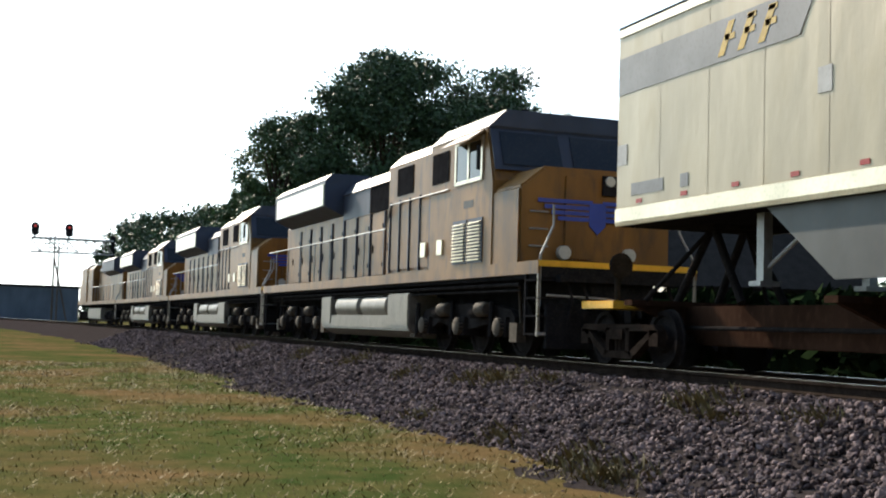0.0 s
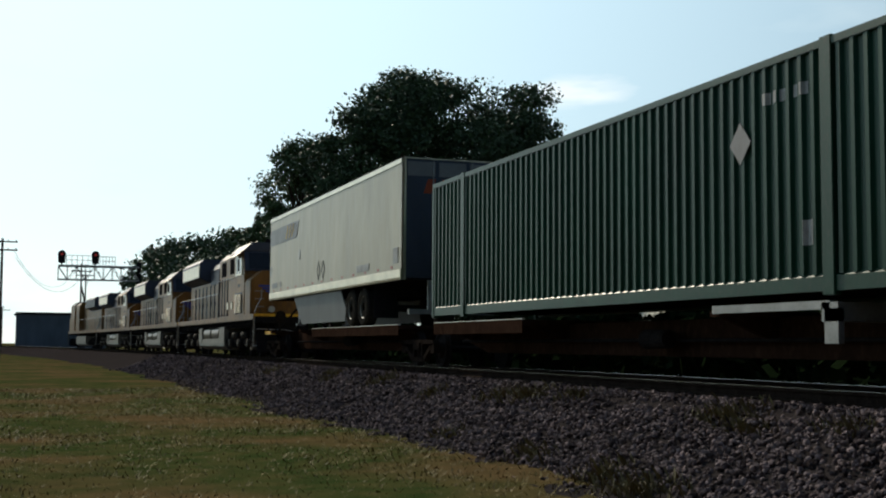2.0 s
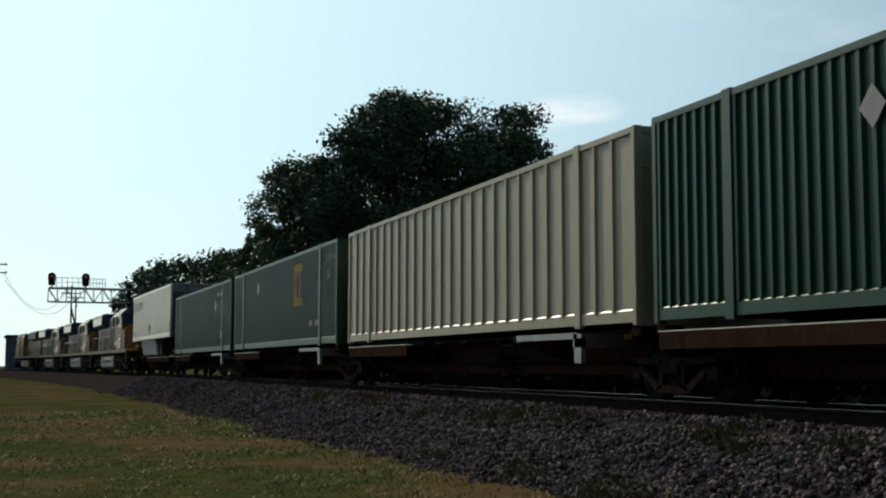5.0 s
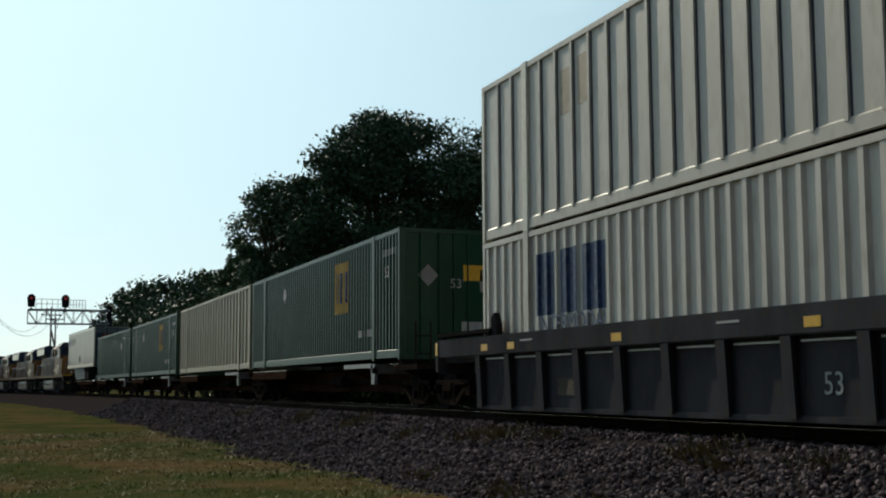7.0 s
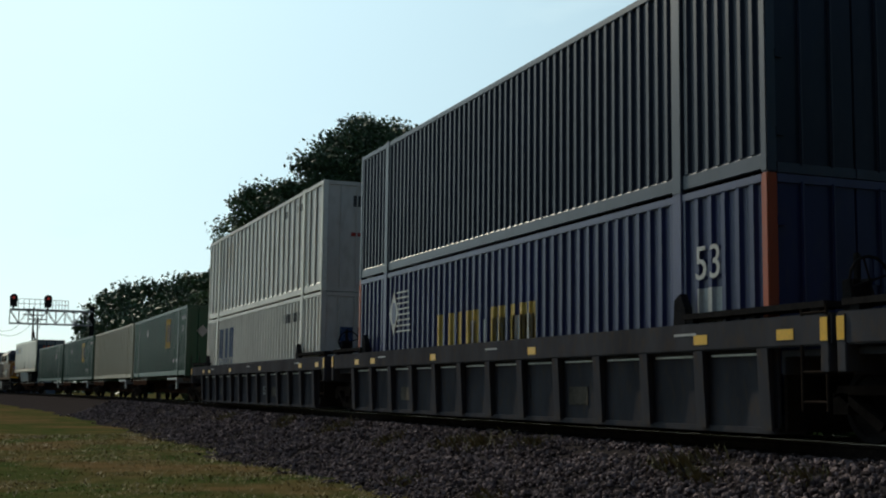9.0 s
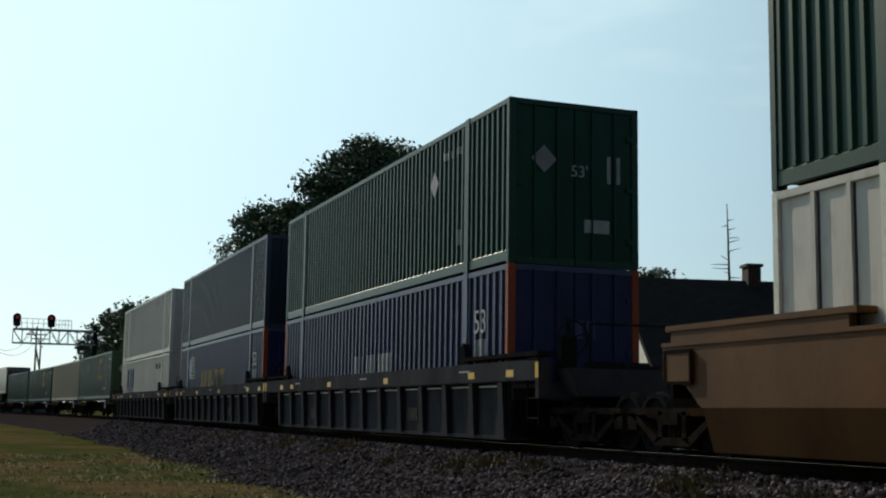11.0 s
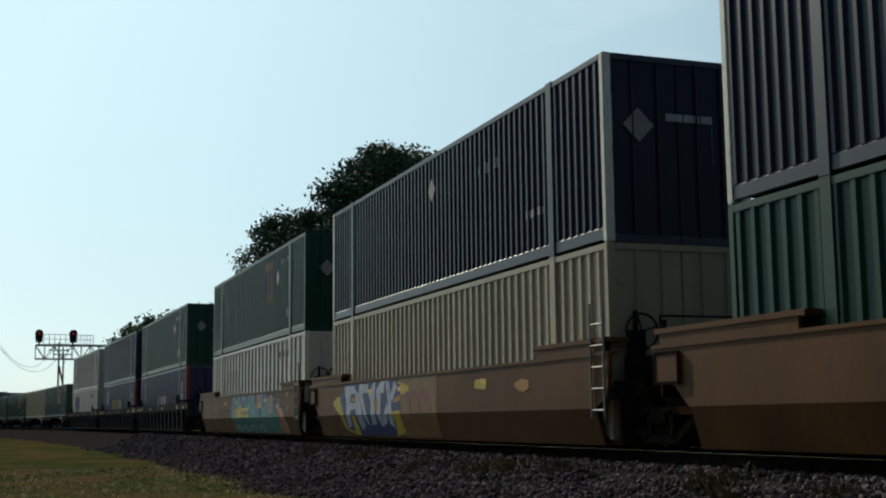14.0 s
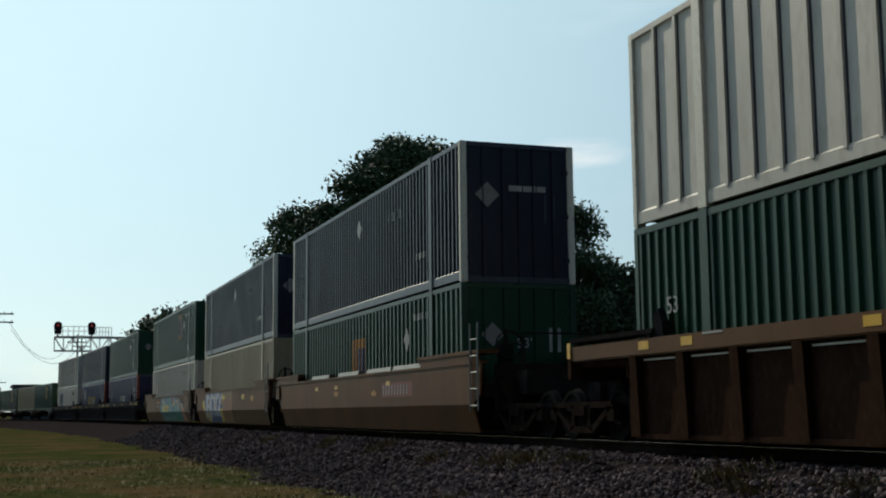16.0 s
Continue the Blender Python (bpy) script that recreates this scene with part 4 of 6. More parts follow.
def green_box(turned=False, label="green corrugated steel intermodal container, dusty and streaked", **kw):
    c = container(label, GREEN, GREEN2, **kw)
    if turned:
        placard(c, y=3.25, z=2.2, size=0.22)
        writing("53", 0.36, LETTER_WHITE, c, on_side(-1.297, -7.15, 2.02), "length_mark")
        bars_side(c, -4.75, 0.6, (0.16, 0.16, 0.16, -0.1, 0.16, 0.16), 0.17, LETTER_WHITE)
        bars_side(c, -6.8, 2.42, (0.15, 0.15, -0.05, 0.15, 0.15), 0.15, LETTER_WHITE)
    else:
        placard(c, y=-4.3, z=2.0, size=0.24)
        bars_side(c, -4.8, 2.4, (0.13, 0.13, 0.13, -0.06, 0.13, 0.13), 0.15, LETTER_WHITE)
        bars_side(c, -5.6, 0.6, (0.2,), 0.3, LETTER_WHITE)
    placard(c, x=-0.62, z=1.9, size=0.25, end=True)
    writing("53'", 0.3, LETTER_WHITE, c, on_end(0.1, -8.05, 1.72), "length_mark")
    bars_end(c, 0.2, 0.62, (0.5,), 0.24, LETTER_WHITE)
    bars_end(c, 0.66, 1.55, (0.07, 0.07), 0.5, LETTER_WHITE)
    return c


def navy_box():
    c = container("slate blue corrugated intermodal container with pale corner posts", NAVY, NAVY2, post_paint=PALE, end_paint=NAVY)
    placard(c, y=-0.1, z=2.2, size=0.22)
    bars_side(c, -2.7, 2.0, (0.07, -0.12, 0.1, 0.16, -0.1, 0.09, 0.12), 0.2, LETTER_WHITE)
    bars_side(c, -5.0, 0.8, (0.1, 0.1, 0.1, -0.08, 0.1, 0.1), 0.14, LETTER_WHITE)
    placard(c, x=-0.7, z=1.85, size=0.27, end=True)
    bars_end(c, -0.2, 1.95, (0.3, 0.28, 0.2), 0.12, LETTER_WHITE)
    bars_end(c, 0.6, 1.3, (0.05, 0.05), 0.6, NAVY2)
    return c


def purple_box():
    c = container("dark blue corrugated container with orange corner posts", PURPLE, PURPLE2, post_paint=ORANGE, pitch=0.3)
    writing("53", 0.62, LETTER_WHITE, c, on_side(-1.297, -6.8, 2.0), "length_mark")
    part("patch", skin(c, -7.05, -6.55, 1.25, 1.7), LETTER_WHITE, c)
    bars_side(c, 1.2, 1.25, (0.3, -0.1, 0.2, -0.1, 0.2, 0.22, -0.12, 0.22, 0.18, 0.24), 0.42, LETTER_WHITE, "painted_name_bar")
    bars_end(c, 0.0, 1.7, (0.16, 0.16), 0.32, PURPLE2)
    return c


def globe(c, y, z):
    fm = Form().prism([(y + 0.25 + 0.3 * math.cos(k * math.tau / 4), z + 0.48 * math.sin(k * math.tau / 4)) for k in range(4)], -1.298, -1.287, "x")
    part("diamond_emblem", fm, LETTER_WHITE, c, "faded diamond emblem")
    part("emblem_centre", Form().prism([(y + 0.25 + 0.13 * math.cos(k * math.tau / 16), z + 0.24 * math.sin(k * math.tau / 16)) for k in range(16)], -1.302, -1.296, "x"), PURPLE, c)
    for k in range(8):
        part("speed_line", Form().box(-1.297, -1.287, y - 0.85 + 0.03 * k, y + 0.1, z - 0.42 + k * 0.12, z - 0.39 + k * 0.12), LETTER_WHITE, c)


def white_box(label="worn white sheet-and-post container with rust stains"):
    # HARBOUR ends up only on the strips that paint the posts' shadows.
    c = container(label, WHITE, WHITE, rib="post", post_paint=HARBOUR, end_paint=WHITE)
    for q in list(c.children):
        if q.name.startswith(("corner_post", "lifting_post")):
            q.data.materials[0] = PALE
    return c


def stain(c, y, z, w, h):
    part("rust_patch", skin(c, y - w, y, z, z + h), SPRAY["stain"], c, "rust-coloured patch")


def load(c, u_front, floor):
    """Sets a box on its car: u_front is the place of its leading end, floor its height above the rails."""
    c.matrix_basis = pose(TX, u_front - 8.075, RAIL + floor)
    MOVING.append((c, u_front - 8.075))
    return c


def blue_letters(c, y, z):
    """A painted name as three plain blue blocks, worn and notched."""
    for k, w in enumerate((0.72, 0.66, 0.86)):
        y0 = y - sum((0.72, 0.66, 0.86)[:k]) - 0.13 * k
        part("painted_block", skin(c, y0 - w, y0, z, z + 1.04), LETTER_BLUE, c, "large worn dark blue block")


# ---- cars ----
def spine_car(label, trailer=False, lead=False, last=False):
    """One unit of an articulated spine car; local y = 0 is the middle of its load, 8.65 to each joint."""
    s = thing("spine_car", label, "freight car", "units of the spine car")
    part("centre_sill", Form().prism([(-8.6, 0.62), (-7.2, 0.35), (7.2, 0.35), (8.6, 0.62), (8.6, 0.92), (-8.6, 0.92)], -0.32, 0.32, "x"), RUST_CAR, s, "rusty box-section centre sill", bevel=0.02)
    for y in (7.7, 3.1, -3.6, -7.75):
        part("cross_bearer", Form().prism([(-1.28, 0.9), (1.28, 0.9), (1.28, 0.98), (0.3, 0.98), (-0.3, 0.98), (-1.28, 0.98)], y - 0.12, y + 0.12, "y").prism([(-1.2, 0.9), (-0.3, 0.55), (0.3, 0.55), (1.2, 0.9)], y - 0.05, y + 0.05, "y"), RUST_CAR, s)
    # platform at the leading end, and the narrow bracket towards the rear
    for y0, y1 in (((-7.9, 1.2),) if trailer else ((2.9, 7.9),)):
        for x in (-1, 1):
            p = part("platform", Form().box(min(x * 1.3, x * 0.3), max(x * 1.3, x * 0.3), y0, y1, 0.88, 0.98), RUST_CAR, s, "rust-streaked side platform", bevel=0.008)
            part("platform_skirt", Form().box(min(x * 1.315, x * 1.302), max(x * 1.315, x * 1.302), y0, y1, 0.74, 0.984), RUST_CAR, p)
            part("platform_edge", Form().box(min(x * 1.318, x * 1.26), max(x * 1.318, x * 1.26), y0, y1, 0.985, 1.0), PALE, p, "pale platform edge")
    if trailer:
        for x in (-0.35, 0.35):
            for p, q, r in (((x, 7.9, 0.95), (x * 0.8, 7.1, 2.02), 0.06), ((x, 6.2, 0.95), (x * 0.8, 7.0, 2.02), 0.06), ((x * 3, 7.6, 0.98), (x, 7.1, 1.95), 0.035)):
                part("hitch_strut", Form().tube(p, q, r), STEEL, s, "steel hitch strut")
        part("hitch_plate", Form().box(-0.5, 0.5, 6.7, 7.4, 2.0, 2.08), STEEL, s, bevel=0.01)
    else:
        for x in (-1, 1):
            part("bracket", Form().box(min(x * 1.32, x * 0.3), max(x * 1.32, x * 0.3), -6.25, -5.95, 0.8, 1.02).box(min(x * 1.32, x * 1.26), max(x * 1.32, x * 1.26), -6.1, -3.6, 0.94, 1.04), GALV, s, "grey container bracket")
            part("bracket_foot", Form().box(min(x * 1.32, x * 1.24), max(x * 1.32, x * 1.24), -6.25, -6.0, 0.55, 0.95), GALV, s)
        for y in (7.95, -7.95):
            for x in (-1.25, 0.95):
                part("pedestal", Form().box(x, x + 0.3, y - 0.12, y + 0.12, 0.95, 1.08), RUST, s)
    part("air_pipe", Form().tube((-0.45, -8.4, 0.6), (-0.45, 8.4, 0.6), 0.03), STEEL, s)
    part("brake_cylinder", Form().lathe([(-1.2, 0.14), (-0.5, 0.16), (-0.4, 0.05)], 14, "y", (-0.6, 0, 0.62)), STEEL, s)
    if lead:
        truck(s, 8.4)
        coupler(s, 9.4, 1)
        part("end_platform", Form().box(-1.2, 1.2, 8.3, 9.35, 0.86, 0.98), YELLOW, s, "worn yellow end platform", bevel=0.01)
        part("brake_stand", Form().tube((-0.7, 9.1, 0.95), (-0.7, 9.1, 1.7), 0.05).lathe([(-0.02, 0.2), (0.02, 0.2)], 18, "y", (-0.7, 9.0, 1.55)), STEEL, s)
    truck(s, -8.65)
    if last:
        coupler(s, -9.3, -1)
        part("end_ladder", Form().tube((-1.2, -8.9, 0.5), (-1.2, -8.9, 1.9), 0.02).tube((-0.85, -8.9, 0.5), (-0.85, -8.9, 1.9), 0.02).tube((-1.2, -8.9, 0.8), (-0.85, -8.9, 0.8), 0.015)
             .tube((-1.2, -8.9, 1.2), (-0.85, -8.9, 1.2), 0.015).tube((-1.2, -8.9, 1.6), (-0.85, -8.9, 1.6), 0.015), STEEL, s)
        part("end_platform", Form().box(-1.3, 1.3, -9.3, -8.0, 0.86, 0.98), RUST, s)
    return s


SPINE = [("rusty articulated spine car unit under a semi-trailer", True, 57.0, True, False), ("rusty articulated spine car unit under a green container", False, 38.55, False, False),
         ("rusty articulated spine car unit, dark steel", False, 21.35, False, False), ("rusty articulated spine car unit under a cream container", False, 3.95, False, False),
         ("last rusty articulated spine car unit", False, -12.7, False, True)]
for lab, tr, u, ld, la in SPINE:
    rolls(spine_car(lab, tr, ld, la), u)


def semitrailer():
    """A van trailer: local y = 0 its middle, nose towards +y, z from the rails."""
    t = thing("semi_trailer", "grimy silver van semi-trailer with a grey stripe on a rail car", "trailer")
    hl, z0, z1 = 8.05, 2.07, 5.04
    n = 13
    pw = 2 * hl / n
    for k in range(n):
        y0 = -hl + k * pw + 0.006
        worn = 0.3 + 0.7 * math.exp(-((k - 7.5) / 3.2) ** 2)
        fm, nu, nv = Form(), 8, 16
        g = []
        for a in range(nu + 1):
            for b in range(nv + 1):
                yy, zz = y0 + a * (pw - 0.012) / nu, z0 + 0.26 + b * (z1 - z0 - 0.39) / nv
                edge = min(a, nu - a, 2) / 2 * min(b, nv - b, 2) / 2
                g.append((-1.287 - edge * worn * (0.011 * noise.noise((yy * 2.6 + zz * 1.1, zz * 0.5 - yy * 0.3, 2.0)) + 0.004 * noise.noise((yy * 6, zz * 2, 7.0))), yy, zz))
        fm.add(g, [(a * (nv + 1) + b, (a + 1) * (nv + 1) + b, (a + 1) * (nv + 1) + b + 1, a * (nv + 1) + b + 1) for a in range(nu) for b in range(nv)])
        fm.box(-1.27, -1.25, y0, y0 + pw - 0.012, z0 + 0.26, z1 - 0.12)
        part("side_panel", fm, SILVER, t, "dull buckled silver side panel", smooth=True)
    part("side_wall", Form().box(1.25, 1.29, -hl, hl, z0, z1).box(-1.26, -1.24, -hl, hl, z0, z1), SILVER, t)
    part("roof", Form().box(-1.29, 1.29, -hl, hl, z1 - 0.03, z1), ALU, t)
    part("top_rail", Form().prism([(-1.31, z1 - 0.15), (-1.25, z1 - 0.15), (-1.25, z1 - 0.03), (-1.3, z1 - 0.03)], -hl, hl, "y"), ALU, t, "pale metal top rail")
    part("roof_edge", Form().box(-1.3, -1.25, -hl, hl, z1 - 0.028, z1 + 0.012), BLACK, t, "dark roof edge")
    part("bottom_rail", Form().prism([(-1.3, z0), (-1.25, z0), (-1.25, z0 + 0.27), (-1.31, z0 + 0.25), (-1.31, z0 + 0.06)], -hl, hl, "y"), ALU, t, "pale bottom rail")
    part("floor", Form().box(-1.26, 1.26, -hl, hl, z0, z0 + 0.12), BLACK, t)
    part("front_wall", Form().box(-1.28, 1.28, hl - 0.03, hl, z0, z1), SILVER, t)
    part("stripe", Form().prism([(hl - 0.02, z0 + 1.95), (hl - 0.02, z0 + 2.5), (hl - 4.75, z0 + 2.5), (hl - 4.4, z0 + 1.95)], -1.297, -1.288, "x"), STRIPE, t, "grey stripe")
    em = Form()
    for k in range(3):
        y = hl - 3.05 - k * 0.44
        em.prism([(y + 0.36, z0 + 2.02), (y + 0.22, z0 + 2.02), (y - 0.02, z0 + 2.44), (y + 0.12, z0 + 2.44)], -1.302, -1.296, "x")
        em.box(-1.302, -1.296, y - 0.02, y + 0.2, z0 + 2.2, z0 + 2.28)
        if k:
            em.box(-1.302, -1.296, y - 0.04, y + 0.14, z0 + 2.38, z0 + 2.45)
    part("stripe_letters", em, BRASSY, t, "faded yellow slanting strokes")
    part("label_panel", Form().box(-1.295, -1.288, hl - 0.3, hl - 0.02, z0 + 0.9, z0 + 1.2).box(-1.295, -1.288, hl - 5.0, hl - 4.75, z0 + 1.2, z0 + 1.5), LETTER_WHITE, t)
    for a, b in ((1.35, 0.45), (2.0, 1.8)):
        part("number_bar", Form().box(-1.295, -1.288, hl - a, hl - b, z0 + 0.42, z0 + 0.6), STRIPE, t)
    for y in (0.5, -0.1):
        part("diamond_mark", Form().prism([(y - 0.22, z0 + 0.68), (y, z0 + 0.38), (y + 0.22, z0 + 0.68), (y, z0 + 0.98), (y, z0 + 0.92), (y + 0.16, z0 + 0.68), (y, z0 + 0.44), (y - 0.16, z0 + 0.68), (y, z0 + 0.92), (y, z0 + 0.98)], -1.296, -1.288, "x"), LETTER_BLACK, t)
    for k in range(13):
        y = hl - 0.6 - k * 1.22
        part("reflector", Form().box(-1.296, -1.288, y - 0.16, y, z0 + 0.3, z0 + 0.36), RED_TAPE, t)
    # rear doors: taken as dark paint, with the end's shade in the colour too
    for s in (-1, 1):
        d = part("rear_door", Form().box(min(0, s * 1.24), max(0, s * 1.24), -hl - 0.03, -hl, z0 + 0.05, z1 - 0.05), HARBOUR, t, "dark painted rear door, shade put into the paint", bevel=0.008)
        part("lock_rod", Form().tube((s * 0.5, -hl - 0.05, z0), (s * 0.5, -hl - 0.05, z1 - 0.05), 0.018), GALV, d)
    for k in range(3):
        part("door_mark", Form().prism([(-0.75 + k * 0.36, z0 + 2.1), (-0.55 + k * 0.36, z0 + 2.1), (-0.43 + k * 0.36, z0 + 2.45), (-0.63 + k * 0.36, z0 + 2.45)], -hl - 0.04, -hl - 0.031, "y"), ORANGE, t)
    for x0, x1 in ((-1.15, -0.45), (-0.35, 0.35), (0.45, 1.15)):
        part("door_panel", Form().box(x0, x1, -hl - 0.042, -hl - 0.03, z1 - 0.45, z1 - 0.1), STRIPE, t, "grey panel over the doors")
    for x in (-1.24, 1.2):
        part("door_post", Form().box(x, x + 0.05, -hl - 0.06, -hl + 0.02, z0, z1), ALU, t)
    part("side_label", Form().box(-1.3, -1.29, -5.2, -4.0, z0 + 0.38, z0 + 0.55).box(-1.3, -1.29, -7.8, -7.4, z0 + 0.42, z0 + 0.8), LETTER_WHITE, t)
    part("rear_bumper", Form().box(-1.1, 1.1, -hl - 0.05, -hl + 0.05, 1.25, 1.37).box(-0.6, -0.5, -hl, -hl + 0.08, 1.3, z0).box(0.5, 0.6, -hl, -hl + 0.08, 1.3, z0), GALV, t)
    part("mud_flap", Form().box(-1.25, -0.6, -5.6, -5.58, 1.2, 2.05), BLACK, t)
    for s in (-1, 1):
        part("side_skirt", Form().prism([(4.4, 2.07), (-1.9, 2.07), (-2.5, 1.55), (-2.5, 1.16), (3.1, 1.16)], min(s * 1.2, s * 1.17), max(s * 1.2, s * 1.17), "x"), SKIRT, t, "grey aerodynamic side skirt", bevel=0.005)
        part("landing_leg", Form().box(min(s * 0.75, s * 0.88), max(s * 0.75, s * 0.88), 4.9, 5.05, 1.2, 2.07).box(s * 0.81 - 0.15, s * 0.81 + 0.15, 4.85, 5.1, 1.14, 1.2), GALV, t)
        part("leg_brace", Form().tube((s * 0.8, 4.95, 1.35), (s * 0.6, 4.0, 2.05), 0.03), LETTER_WHITE, t)
    for y in (-3.15, -4.4):
        for s in (-1, 1):
            w = thing_part("wheel", Form().lathe([(s * 0.92, 0.3), (s * 0.92, 0.46), (s * 0.97, 0.51), (s * 1.19, 0.51), (s * 1.24, 0.46), (s * 1.24, 0.33), (s * 1.2, 0.3)], 30, "x"), RUBBER, t, pose(0, y, 1.51))
            part("rim", Form().lathe([(s * 1.1, 0.31), (s * 1.22, 0.3), (s * 1.14, 0.2), (s * 1.2, 0.12), (s * 1.2, 0.05)], 24, "x"), TANK, w, "dusty pale rim", smooth=True)
        part("axle", Form().tube((-1.0, y, 1.51), (1.0, y, 1.51), 0.07), STEEL, t)
    part("suspension", Form().box(-0.6, 0.6, -5.6, -2.8, 1.75, 2.05), BLACK, t)
    return t


def thing_part(name, form, material, parent, at):
    return part(name, form, material, parent, "dusty black tyre", smooth=True, at=at)


rolls(semitrailer(), 57.05)


def well_ends(w, front, rear, z, paint, first, last):
    """Articulation necks, trucks at the joints, and the couplers of the outer units."""
    part("end_sill", Form().prism([(-1.0, z - 0.45), (1.0, z - 0.45), (1.2, z), (-1.2, z)], front - 0.1, front + 0.5, "y"), paint, w, bevel=0.02)
    part("end_sill", Form().prism([(-1.0, z - 0.45), (1.0, z - 0.45), (1.2, z), (-1.2, z)], rear - 0.4, rear + 0.1, "y"), paint, w, bevel=0.02)
    if first:
        truck(w, front - 0.4 + 0.9)
        coupler(w, front + 1.1, 1)
    truck(w, rear - 0.65)
    if last:
        coupler(w, rear - 1.7, -1)


def end_decks(w, front, rear, top, half, paint):
    """Decks over the trucks at both ends, the cross walls that close the well, and the brake gear on the rear deck."""
    for a, b, y in ((8.25, front - 0.05, 8.2), (rear + 0.05, -8.35, -8.4)):
        part("end_deck", Form().box(-half, half, a, b, top - 0.1, top - 0.02).box(-half, half, a, a + 0.08, top - 0.3, top - 0.1).box(-half, half, b - 0.08, b, top - 0.3, top - 0.1), paint, w, "steel deck over the truck", bevel=0.01)
        part("cross_wall", Form().box(-1.32, 1.32, y, y + 0.06, 0.12, top - 0.1), RUST, w, "dark wall across the end of the well")
    r = rear + 0.35
    part("brake_stand", Form().box(-1.0, -0.72, r - 0.08, r + 0.1, top, top + 0.75).tube((-0.86, r, top + 0.7), (-0.86, r, top + 1.05), 0.04), STEEL, w, "hand brake stand", bevel=0.015)
    wheel = Form()
    for k in range(16):
        a, b = k * math.tau / 16, (k + 1) * math.tau / 16
        wheel.tube((-0.86 + 0.27 * math.cos(a), r - 0.2, top + 0.72 + 0.27 * math.sin(a)), (-0.86 + 0.27 * math.cos(b), r - 0.2, top + 0.72 + 0.27 * math.sin(b)), 0.018, 6)
    for k in range(4):
        a = k * math.tau / 4 + 0.3
        wheel.tube((-0.86, r - 0.2, top + 0.72), (-0.86 + 0.27 * math.cos(a), r - 0.2, top + 0.72 + 0.27 * math.sin(a)), 0.013, 5)
    wheel.tube((-0.86, r - 0.22, top + 0.72), (-0.86, r, top + 0.72), 0.03)
    part("brake_wheel", wheel, STEEL, w, "dark hand brake wheel")
    part("brake_valve", Form().box(-0.35, 0.15, r, r + 0.4, top - 0.02, top + 0.35).lathe([(0.0, 0.16), (0.5, 0.16)], 14, "x", (0.25, r + 0.2, top + 0.2)).tube((-0.3, r - 0.1, top + 0.1), (0.9, r - 0.1, top + 0.05), 0.03), STEEL, w, bevel=0.01)
    part("crossover_rail", Form().tube((-0.6, rear + 0.06, top), (-0.6, rear + 0.06, top + 0.95), 0.018).tube((-0.6, rear + 0.06, top + 0.95), (0.9, rear + 0.06, top + 0.95), 0.018)
         .tube((0.9, rear + 0.06, top), (0.9, rear + 0.06, top + 0.95), 0.018), STEEL, w, "thin steel crossover rail")
    part("deck_step", Form().box(0.1, 1.2, rear - 0.1, rear + 0.15, top - 0.55, top - 0.51).tube((0.15, rear, top - 0.5), (0.15, rear, top - 0.1), 0.02).tube((1.15, rear, top - 0.5), (1.15, rear, top - 0.1), 0.02), GALV, w, "pale edge of the end step")


def hand_ladder(w, x, y, z0, z1, paint):
    fm = Form().tube((x, y, z0), (x, y, z1), 0.02).tube((x, y - 0.42, z0), (x, y - 0.42, z1), 0.02)
    k = z0 + 0.1
    while k < z1:
        fm.tube((x, y, k), (x, y - 0.42, k), 0.016)
        k += 0.32
    part("ladder", fm, paint, w, "steel grab ladder")


